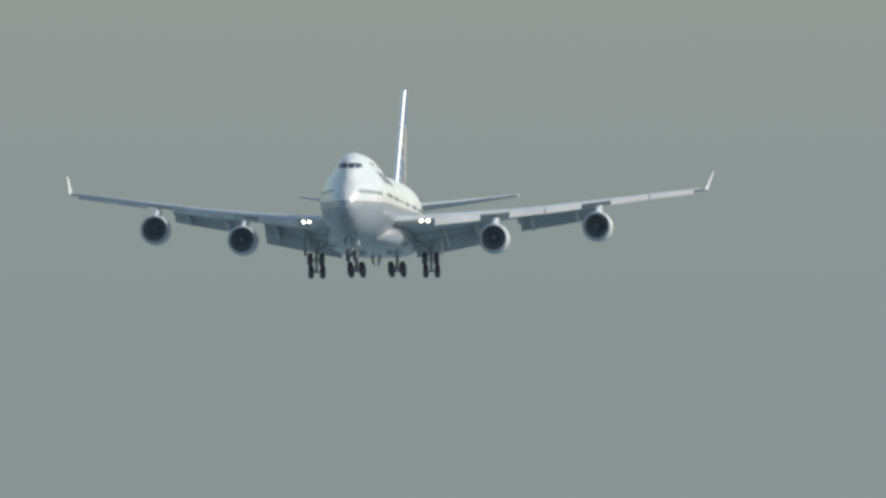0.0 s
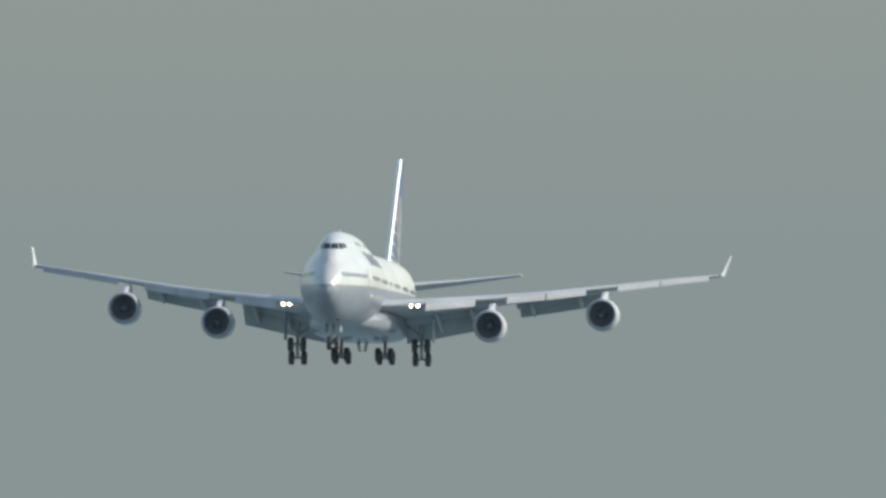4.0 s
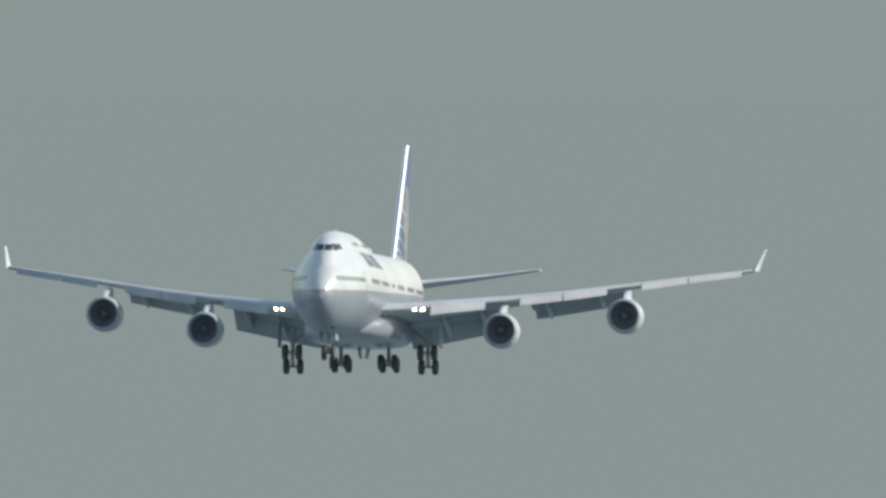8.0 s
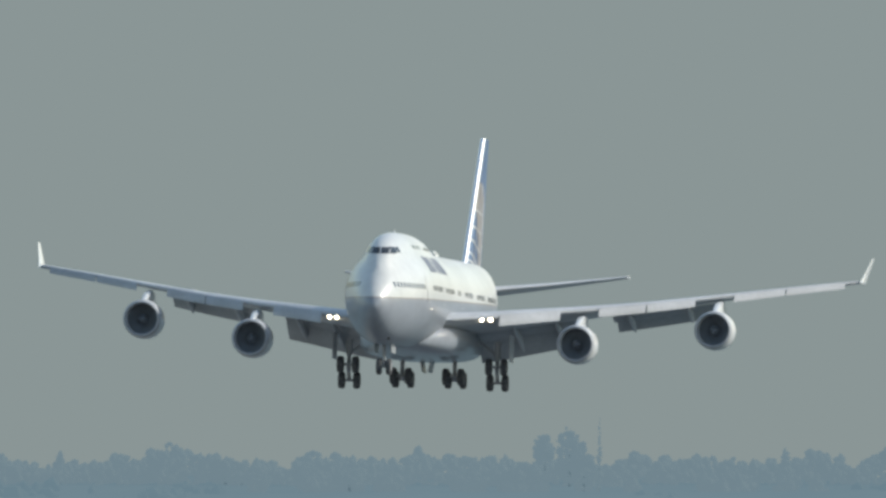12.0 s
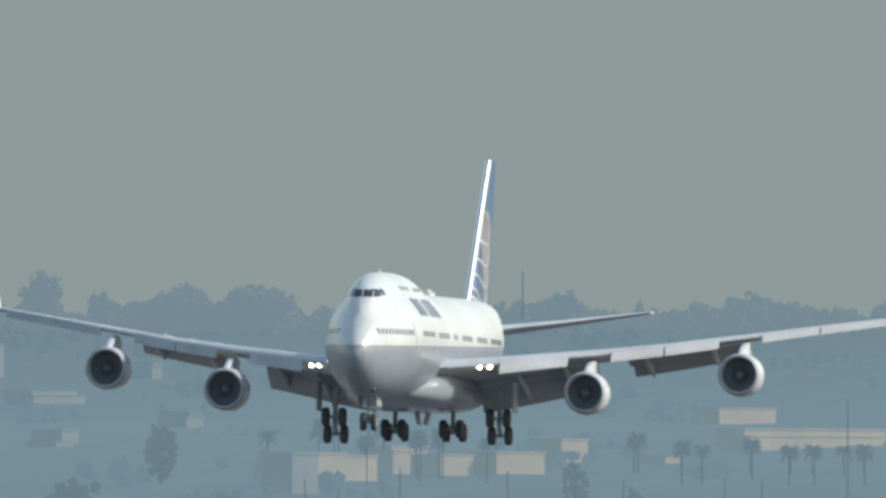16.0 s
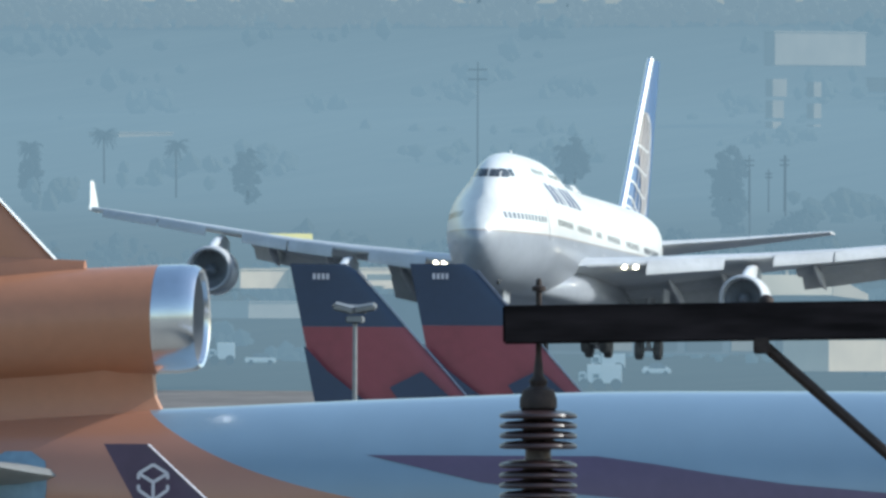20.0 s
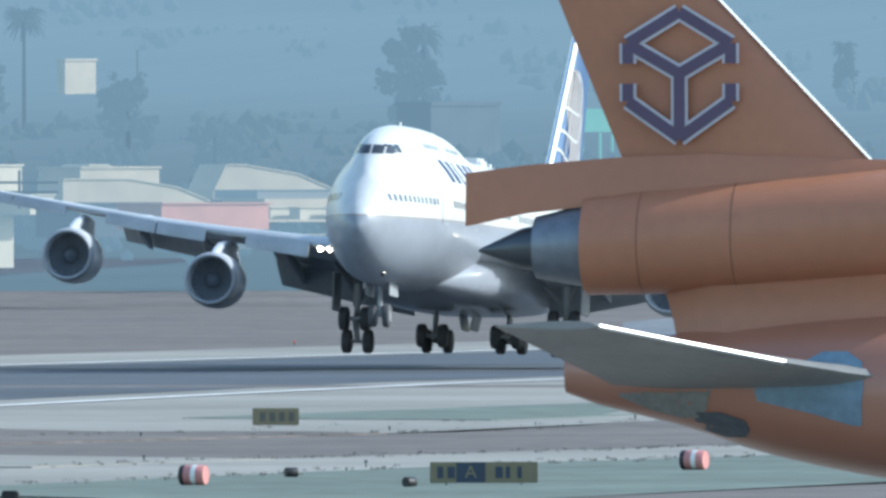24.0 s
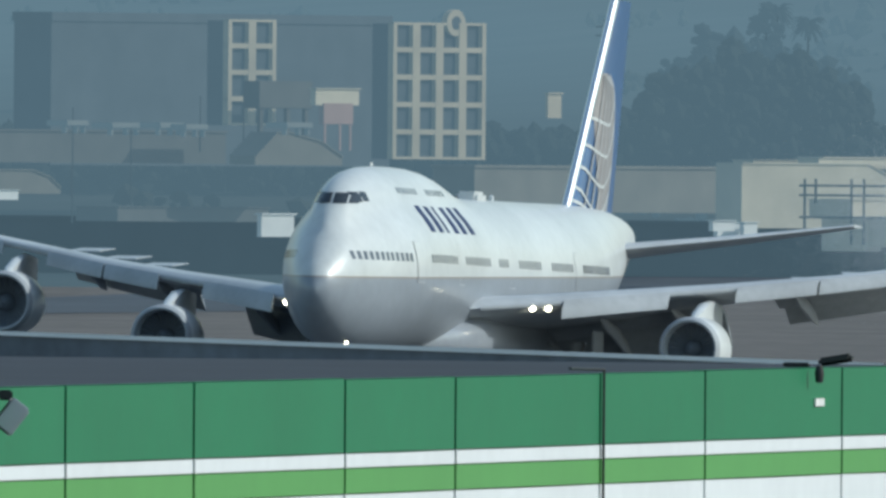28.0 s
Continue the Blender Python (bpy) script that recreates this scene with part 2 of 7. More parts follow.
M_GREEN = mat("green_painted_panel", (0.019, 0.188, 0.076), 0.45, grain=0.03, stain=0.06, stain_scale=0.4)
M_LIME = mat("light_green_stripe", (0.12, 0.35, 0.09), 0.45, grain=0.03, stain=0.05)
M_WALLWHITE = mat("white_wall_panel", (0.78, 0.79, 0.80), 0.5, grain=0.03, stain=0.05)
M_SEAM = mat("dark_joint", (0.02, 0.07, 0.04), 0.6)
M_BLACK = mat("black_plastic", (0.02, 0.02, 0.022), 0.5)

M_CONCRETE = mat("pale_concrete", (0.255, 0.242, 0.212), 0.85, grain=0.12, scale=0.6, stain=0.2, stain_scale=0.03)
M_ASPHALT = mat("worn_asphalt", (0.062, 0.073, 0.088), 0.85, grain=0.2, scale=0.8, stain=0.25, stain_scale=0.03)
M_DIRT = mat("dry_brown_grass", (0.125, 0.108, 0.098), 0.95, grain=0.35, scale=0.5, stain=0.25, stain_scale=0.04, bump=0.2)
M_STRAW = mat("dry_straw", (0.24, 0.22, 0.18), 0.95, grain=0.3, scale=3.0)
M_GRASS = mat("grey_green_grass", (0.12, 0.15, 0.125), 0.95, grain=0.3, scale=0.5, stain=0.2, stain_scale=0.05)
M_LINE = mat("runway_paint", (0.7, 0.69, 0.66), 0.7, grain=0.15, scale=1.0, stain=0.2)
# airlight colour, given to far surfaces as a glow of their own
AIR_GLOW = (0.136, 0.206, 0.252)
M_FAR = mat("hazy_hillside", (0.022, 0.022, 0.018), 1.0, spec=0.0, grain=0.15, scale=0.5, stain=0.12, stain_scale=0.12, emit=AIR_GLOW, emit_strength=0.8, axes=(1, 0.03, 0.2))


def haze_glow_by_distance(material, gain=1.0):
    """Haze put into the emission: it grows from the hillside's foot upwards and eases off under the ridge."""
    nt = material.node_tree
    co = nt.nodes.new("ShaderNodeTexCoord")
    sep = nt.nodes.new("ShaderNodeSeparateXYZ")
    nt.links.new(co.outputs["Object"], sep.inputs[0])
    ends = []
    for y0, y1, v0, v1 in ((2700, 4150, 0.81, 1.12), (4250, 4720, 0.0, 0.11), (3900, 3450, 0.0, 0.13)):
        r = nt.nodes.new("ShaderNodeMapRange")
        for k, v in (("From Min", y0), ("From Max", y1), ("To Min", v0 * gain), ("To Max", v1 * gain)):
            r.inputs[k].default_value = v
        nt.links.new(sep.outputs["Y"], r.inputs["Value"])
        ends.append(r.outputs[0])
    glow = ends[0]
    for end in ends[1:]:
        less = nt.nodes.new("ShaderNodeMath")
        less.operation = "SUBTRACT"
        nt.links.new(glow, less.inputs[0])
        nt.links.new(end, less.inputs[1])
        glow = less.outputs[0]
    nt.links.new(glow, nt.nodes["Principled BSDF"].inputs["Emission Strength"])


haze_glow_by_distance(M_FAR)


# ---- ground height: level apron and airfield, a rising hillside far behind ----
def ground_z(y):
    if y < 20:
        return 10.3
    if y < 120:
        return 10.3 * (120 - y) / 100
    z = 0.0
    if 1400 < y < 1850:
        z = max(-0.68, -(1850 - y) * 0.0034) if y > 1650 else -0.68 * (y - 1400) / 250
    if y > 2700:
        u = min((y - 2700) / 2050, 1.0)
        z += 41 * (0.35 * u + 0.65 * u * u)
    return z


def bearing(az, dist):
    """Plan position at an angle to the left of the runway's axis."""
    return -dist * math.sin(radians(az)), dist * math.cos(radians(az))


def strip(name, x0, x1, y0, y1, material, lift=0.03, step=60, parent=None):
    """A paved or planted strip that lies on the ground."""
    bm = bmesh.new()
    ys = [y0 + (y1 - y0) * i / max(1, round((y1 - y0) / step)) for i in range(max(1, round((y1 - y0) / step)) + 1)]
    rows = [[bm.verts.new((x, y, ground_z(y) + lift)) for x in (x0, x1)] for y in ys]
    for a, b in zip(rows, rows[1:]):
        bm.faces.new((a[0], a[1], b[1], b[0]))
    ob = part(name, bm, material, parent, smooth=False)
    return tagged(ob, kind="structure")


def build_ground():
    bm = bmesh.new()
    ys = [-3000, -500, 0, 20, 120, 300, 400, 700, 1000, 1300, 1500, 1644, 1750, 1850, 1950, 2050, 2115, 2300, 2500, 2700] + [2700 + 2050 * i / 20 for i in range(1, 21)] + [4990]
    xs = [-6000, -3000, -2000] + [-1600 + 60 * i for i in range(31)] + [1000, 3000, 6000]
    rows = [[bm.verts.new((x, y, ground_z(y) + (noise.noise((x * 0.004, y * 0.004, 0)) * 2.5 * min(1, max(0, (y - 3000) / 800))))) for x in xs] for y in ys]
    for a, b in zip(rows, rows[1:]):
        for i in range(len(xs) - 1):
            f = bm.faces.new((a[i], a[i + 1], b[i + 1], b[i]))
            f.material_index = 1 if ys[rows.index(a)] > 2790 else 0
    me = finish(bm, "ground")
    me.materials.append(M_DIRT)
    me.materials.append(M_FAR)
    tagged(new("ground", me), "dry brown airfield ground rising to hazy hills", "ground", kind="structure")


build_ground()


# ---- the landing jumbo jet ----
FUS = [  # from the nose aft: belly, main crown, half width
    (0.5, 4.75, 5.0, 0.10), (0.8, 4.15, 5.7, 0.55), (1.4, 3.6, 6.3, 0.95), (2.2, 3.1, 7.0, 1.36), (3.2, 2.72, 7.7, 1.68), (4.2, 2.48, 8.25, 2.0),
    (5.2, 2.3, 8.6, 2.3), (6.2, 2.2, 8.8, 2.54), (8.0, 2.1, 9.15, 2.98), (10.0, 2.05, 9.35, 3.18), (13.0, 2.05, 9.45, 3.25), (18.0, 2.15, 9.4, 3.25),
    (30.0, 2.4, 9.35, 3.25), (38.0, 2.5, 9.38, 3.25), (46.0, 2.6, 9.42, 3.18),
    (51.0, 3.0, 9.45, 2.9), (56.0, 4.0, 9.45, 2.3), (61.0, 5.3, 9.35, 1.5), (65.0, 6.4, 9.1, 0.85), (68.0, 7.3, 8.7, 0.38), (68.6, 7.6, 8.4, 0.12)]
HUMP = [  # upper deck: crown, half width
    (2.4, 7.1, 0.3), (3.4, 8.1, 0.75), (4.2, 8.85, 1.0), (5.0, 9.4, 1.2), (6.0, 9.82, 1.42), (8.0, 10.26, 1.75), (10.0, 10.42, 1.95), (14.0, 10.5, 2.08), (18.0, 10.48, 2.1),
    (21.0, 10.3, 2.05), (24.0, 9.9, 1.9), (27.0, 9.5, 1.6), (29.0, 9.3, 1.2)]


def hull_top(y):
    hi = interp(FUS, y)[1]
    return max(hi, interp(HUMP, y)[0]) if 2.4 < y < 29 else hi


def hull_width(y, z):
    lo, hi, hw = interp(FUS, y)
    c, r = (lo + hi) / 2, (hi - lo) / 2
    q = 1 - ((z - c) / r) ** 2
    w = hw * math.sqrt(q) if q > 0 else 0.0
    if 2.4 < y < 29:
        top, uw = interp(HUMP, y)
        zh = min(7.6, top - 1.2)
        q = 1 - ((z - zh) / (top - zh)) ** 2
        if z > zh and q > 0:
            u = uw * math.sqrt(q)
            k = 0.35
            if u > 0 and w > 0:
                w = max(w, u) + max(0.0, k - abs(w - u)) ** 2 / (4 * k)
            else:
                w = max(w, u)
    return w


def hull_ring(y, n=26, grow=0.0):
    lo, hi, hw = interp(FUS, y)
    hi = hull_top(y)
    zs = [lo + (hi - lo) * (1 - math.cos(math.pi * i / n)) / 2 for i in range(n + 1)]
    right = [(hull_width(y, z) + grow, y, z) for z in zs[1:-1]]
    return [(0, y, lo - grow)] + right + [(0, y, hi + grow)] + [(-x, yy, z) for x, yy, z in reversed(right)]


def hull_y(x, z):
    """How far aft of the nose the skin is at this breadth and height."""
    a, b = 0.0, 12.0
    for _ in range(30):
        m = (a + b) / 2
        if hull_width(m, z) < abs(x):
            a = m
        else:
            b = m
    return b


WING = [  # span, leading edge, height, chord, thickness, droop
    (2.6, 19.6, 4.5, 15.6, 0.105, 2.0), (5.6, 22.25, 4.85, 13.4, 0.105, 2.0), (9.0, 25.4, 5.33, 11.3, 0.10, 1.5), (12.2, 28.3, 5.76, 9.6, 0.095, 1.0),
    (16.5, 32.2, 6.4, 8.1, 0.09, 0.5), (21.0, 36.3, 7.2, 6.7, 0.085, 0.0), (26.0, 40.9, 8.1, 5.2, 0.08, -0.5), (30.4, 44.9, 8.85, 4.0, 0.075, -1.0)]


def wing_at(x):
    return interp(WING, x)


def build_wing(jet, side, off):
    bm = wing_loft(WING)
    wing = part("wing", bm if side > 0 else mirror_x(bm), M_WINGGREY, jet, "pale grey swept wing with deployed flaps", off)
    # polished leading edge strip
    edge = bmesh.new()
    rings = []
    for i in range(17):
        x = 3.4 + 27 * i / 16
        yl, z, c, t, tw = wing_at(x)
        rings.append([(x, yl + 0.16 * math.cos(a) + 0.02, z + 0.13 * math.sin(a) - 0.02) for a in [math.pi * k / 6 + math.pi / 2 for k in range(7)]])
    loft(rings, closed=False, bm=edge)
    part("leading_edge", edge if side > 0 else mirror_x(edge), M_SLAT, wing, "pale grey leading edge")

    def slab(x0, x1, back0, back1, drop0, chord, tilt, name, material, parent, thick=0.16, label="", seg=4):
        bm = bmesh.new()
        rings = []
        for i in range(seg + 1):
            x = x0 + (x1 - x0) * i / seg
            yl, z, c, t, tw = wing_at(x)
            y0 = yl + c * back0
            zz = z - c * back0 * math.sin(radians(tw)) - drop0
            ch = chord * (c / 9.0) ** 0.5
            ring = []
            for u, h in airfoil(6, 0.13):
                du, dh = u * ch, h * ch
                ring.append((x, y0 + du * math.cos(radians(tilt)) + dh * math.sin(radians(tilt)), zz - du * math.sin(radians(tilt)) + dh * math.cos(radians(tilt))))
            rings.append(ring)
        loft(rings, bm=bm)
        return part(name, bm if side > 0 else mirror_x(bm), material, parent, label)

    slab(3.5, 11.0, 0.86, 0, 0.10, 1.7, 18, "flap", M_FLAP, wing)
    slab(3.6, 11.0, 0.97, 0, 0.5, 2.25, 33, "flap", M_FLAP, wing, label="lowered inboard flap")
    slab(13.2, 20.3, 0.88, 0, 0.10, 1.3, 18, "flap", M_FLAP, wing)
    slab(13.4, 20.2, 0.99, 0, 0.25, 1.75, 32, "flap", M_FLAP, wing, label="lowered outboard flap")
    for x in (6.7, 9.6, 14.6, 18.6):
        yl, z, c, t, tw = wing_at(x)
        rings = []
        for u, r, dz in ((0.55, 0.05, -0.35), (0.66, 0.26, -0.55), (0.85, 0.34, -0.8), (1.0, 0.28, -1.15), (1.14, 0.05, -1.5)):
            rings.append([(x + 0.6 * r * math.cos(a), yl + u * c, z + dz * c / 9 + r * math.sin(a)) for a in [2 * math.pi * k / 10 for k in range(10)]])
        bm = loft(rings)
        part("flap_fairing", bm if side > 0 else mirror_x(bm), M_WINGGREY, wing)
    # drooped leading edge flaps, in sections between the engines
    for x0, x1 in ((6.6, 10.6), (13.2, 16.3), (16.4, 19.6), (22.2, 25.6), (25.7, 29.6)):
        rings = []
        for i in range(4):
            x = x0 + (x1 - x0) * i / 3
            yl, z, c, t, tw = wing_at(x)
            k = (c / 9.0) ** 0.5
            rings.append([(x, yl - 0.62 * k, z - 0.62 * k), (x, yl - 0.56 * k, z - 0.3 * k), (x, yl - 0.15 * k, z + 0.10 * k), (x, yl - 0.02 * k, z + 0.02 * k), (x, yl - 0.44 * k, z - 0.5 * k)])
        bm = loft(rings)
        part("slat", bm if side > 0 else mirror_x(bm), M_SLAT, wing)
    # winglet
    rings = []
    for f, y, c in ((0, 45.0, 3.6), (0.3, 46.2, 2.7), (1, 48.3, 1.15)):
        rings.append([(30.4 + 0.18 + 0.55 * f + h * c, y + u * c, 8.8 + 1.95 * f) for u, h in airfoil(6, 0.08)])
    bm = loft(rings)
    part("winglet", bm if side > 0 else mirror_x(bm), M_WHITE, wing, "white upturned winglet")
    # landing lights in the wing root
    for x in (5.35, 5.95):
        yl, z, c, t, tw = wing_at(x)
        bm = revolve([(-0.03, 0.02), (-0.03, 0.115), (0.12, 0.14), (0.14, 0.02)], 14, "y", at=(x * side, yl - 0.06, 4.73 - 0.05 + (x - 5.35) * 0.05))
        part("landing_light", bm, M_LAMP, wing, "lit landing light")
    return wing


def build_engine(jet, x, y, z, off, wz):
    """Nacelle from its inlet at y aft, with lip, fan, core and pylon."""
    at = (x, y, z)
    outer = [(0.0, 1.22), (0.12, 1.33), (0.6, 1.42), (1.6, 1.46), (2.8, 1.40), (3.9, 1.18), (4.0, 1.10), (3.7, 1.08), (1.2, 1.16), (0.35, 1.14), (0.1, 1.17), (0.0, 1.22)]
    nb = bmesh.new()
    loft([[(at[0] + math.cos(2 * math.pi * i / 32) * r, at[1] + d, at[2] + math.sin(2 * math.pi * i / 32) * r) for i in range(32)] for d, r in outer], caps=False, bm=nb)
    bmesh.ops.remove_doubles(nb, verts=nb.verts, dist=0.001)
    n = part("engine", nb, M_WHITE, jet, "white jet engine with dark intake", off)
    lip = [(0.30, 1.395), (0.1, 1.345), (-0.03, 1.26), (-0.02, 1.19), (0.12, 1.14), (0.34, 1.13)]
    bm = bmesh.new()
    rings = [[(at[0] + math.cos(2 * math.pi * i / 32) * r, at[1] + d, at[2] + math.sin(2 * math.pi * i / 32) * r) for i in range(32)] for d, r in lip]
    loft(rings, caps=False, bm=bm)
    part("intake_lip", bm, M_SLAT, n, "dull grey intake lip")
    fan = bmesh.new()
    loft([[(at[0] + math.cos(math.pi * i / 30) * r, at[1] + d + (0.07 if i % 2 else 0.0), at[2] + math.sin(math.pi * i / 30) * r) for i in range(60)] for d, r in ((1.15, 0.3), (1.05, 1.15))], caps=False, bm=fan)
    part("fan", fan, M_FAN, n, smooth=False)
    part("spinner", revolve([(0.45, 0.02), (0.6, 0.16), (0.85, 0.3), (1.1, 0.38), (1.2, 0.38)], 16, "y", at=at), M_FAN, n)
    part("exhaust_core", revolve([(3.5, 0.95), (4.6, 0.8), (5.6, 0.55), (5.7, 0.45), (6.6, 0.08)], 20, "y", at=at), M_DARKMETAL, n)
    rings = []
    for u, zt, w in ((0.9, 1.30, 0.05), (1.5, 1.62, 0.2), (3.2, 2.1, 0.24), (4.6, wz - z + 0.05, 0.22), (7.0, wz - z - 0.1, 0.08)):
        zb = 1.2 if u < 4 else 0.7
        rings.append([(x - w, y + u, z + zb), (x + w, y + u, z + zb), (x + w, y + u, z + zt - 0.06), (x + w * 0.4, y + u, z + zt), (x - w * 0.4, y + u, z + zt), (x - w, y + u, z + zt - 0.06)])
    part("pylon", loft(rings), M_WHITE, n)


def wheel(parent, x, y, z, r=0.62, w=0.46):
    t = part("wheel", revolve([(-w / 2, r * 0.55), (-w / 2, r * 0.86), (-w * 0.36, r * 0.98), (0, r), (w * 0.36, r * 0.98), (w / 2, r * 0.86), (w / 2, r * 0.55)], 20, "x", at=(x, y, z)), M_TYRE, parent)
    part("hub", revolve([(-w / 2 - 0.01, 0.02), (-w / 2 - 0.01, r * 0.5), (w / 2 + 0.01, r * 0.5), (w / 2 + 0.01, 0.02)], 14, "x", at=(x, y, z)), M_HUB, t)
    return t


def build_truck(jet, x, y, z, off, tilt, top):
    """Four-wheel truck on one leg; returns the truck, whose origin is its pivot."""
    leg = bmesh.new()
    tube((x, y, z), (x, y + 0.1, z + 1.5), 0.16, bm=leg)
    tube((x, y + 0.1, z + 1.3), (x, y + 0.15, top), 0.24, bm=leg)
    tube((x, y + 0.1, z + 1.4), (x - math.copysign(1.4, x), y + 0.9, top), 0.10, bm=leg)
    tube((x, y + 0.1, z + 1.2), (x, y + 2.0, top), 0.09, bm=leg)
    part("gear_leg", leg, M_STRUT, jet, "grey main landing gear leg", off)
    bm = tube((0, -0.75, 0), (0, 0.75, 0), 0.15)
    for yy in (-0.74, 0.74):
        tube((-0.65, yy, 0), (0.65, yy, 0), 0.1, bm=bm)
    truck = part("wheel_truck", bm, M_STRUT, jet, "four-wheel landing gear truck")
    truck.matrix_basis = off @ pose(x, y, z, tilt, 0, 0)
    # each tyre with its hub
    for yy in (-0.74, 0.74):
        for xx in (-0.56, 0.56):
            t = part("tyre", revolve([(-0.23, 0.34), (-0.23, 0.53), (-0.17, 0.61), (0, 0.625), (0.17, 0.61), (0.23, 0.53), (0.23, 0.34)], 20, "x", at=(xx, yy, 0)), M_TYRE, truck)
    return truck


def skin_patch(x0, x1, z0, z1, nx=4, nz=3, lift=0.015, ytop=None):
    """A patch that lies on the nose between two breadths and heights."""
    bm = bmesh.new()
    g = []
    for j in range(nz + 1):
        z = z0 + (z1 - z0) * j / nz
        row = []
        for i in range(nx + 1):
            x = x0 + (x1 - x0) * i / nx
            row.append(bm.verts.new((x, hull_y(x, z) - lift, z + lift * 0.6)))
        g.append(row)
    for a, b in zip(g, g[1:]):
        for i in range(nx):
            bm.faces.new((a[i], a[i + 1], b[i + 1], b[i]))
    return bm


def side_patch(y0, y1, z0, z1, side=1, ny=2, nz=2, lift=0.012, slant=0.0):
    bm = bmesh.new()
    g = []
    for j in range(nz + 1):
        z = z0 + (z1 - z0) * j / nz
        row = []
        for i in range(ny + 1):
            y = y0 + (y1 - y0) * i / ny + slant * j / nz
            row.append(bm.verts.new(((hull_width(y, z) + lift) * side, y, z)))
        g.append(row)
    for a, b in zip(g, g[1:]):
        for i in range(ny):
            bm.faces.new((a[i], a[i + 1], b[i + 1], b[i]))
    return bm


def fin_surface(y, z):
    yl, x0, c, t, tw = interp([(8.3, 52.4, 0, 11.5, 0.085, 0), (12, 56.1, 0, 8.8, 0.08, 0), (19.72, 63.6, 0, 3.7, 0.075, 0)], z)
    u = min(max((y - yl) / c, 0.001), 1)
    return c * 5 * t * (0.2969 * math.sqrt(u) - 0.126 * u - 0.3516 * u * u + 0.2843 * u ** 3 - 0.1036 * u ** 4)


FIN_LEAD = [(8.3, 52.4), (12, 56.1), (19.72, 63.6)]
GLOBE = [(9.6, 7.4), (10.3, 7.2), (12.0, 6.4), (14.0, 4.8), (15.2, 3.5), (15.9, 2.2), (16.4, 0.6)]  # height, breadth


def build_globe(fin, s):
    """Half globe on the fin: a taupe field over blue, pale meridians and white scooped parallels."""
    def at(f, z, lift):
        y = interp(FIN_LEAD, z)[0] + 0.35 + f * interp(GLOBE, z)[0]
        return (s * (fin_surface(y, z) * (1 if s > 0 else 0.75) + lift), y, z)

    bm = bmesh.new()
    rows = []
    for j in range(15):
        z = 9.7 + 6.6 * j / 14
        f0 = max(0.0, 0.62 - 0.72 * max(0.0, (z - 10.6) / 4.4)) if z > 10.6 else 0.62
        rows.append([bm.verts.new(at(f0 + (1 - f0) * i / 6, z, 0.02)) for i in range(7)])
    for a, b in zip(rows, rows[1:]):
        for i in range(6):
            bm.faces.new((a[i], a[i + 1], b[i + 1], b[i]))
    part("globe_field", bm, M_GOLD, fin, "warm grey globe device")

    def line(pts, w, material):
        """A ribbon through (breadth fraction, height)."""
        bm = bmesh.new()
        flat = [Vector(at(f, z, 0.05)) for f, z in pts]
        prev = None
        for k, p in enumerate(flat):
            d = flat[min(k + 1, len(flat) - 1)] - flat[max(k - 1, 0)]
            n = Vector((0, -d.z, d.y * 1.0)).normalized() * w / 2
            cur = [bm.verts.new(p - n), bm.verts.new(p + n)]
            if prev:
                bm.faces.new((prev[0], prev[1], cur[1], cur[0]))
            prev = cur
        part("globe_line", bm, material, fin)

    for f in (0.22, 0.42, 0.6, 0.78, 0.99):
        line([(f, 9.75 + 6.45 * i / 14) for i in range(15)], 0.22, M_GLOBELINE)
    for z0, dip in ((14.2, 0.25), (12.95, 0.45), (11.95, 0.85), (11.0, 1.15), (10.35, 0.6)):
        pts = []
        for i in range(15):
            u = i / 14
            down = -dip * math.sin(min(u / 0.7, 1) * math.pi / 2)
            up = max(0.0, (u - 0.7) / 0.3) ** 2 * (1.6 if z0 > 12 else 1.0)
            z = z0 + down + up
            if z > 9.75:
                pts.append((min(u, 0.97) if u > 0 else -0.04, z))
        line(pts, 0.15, M_WHITE)


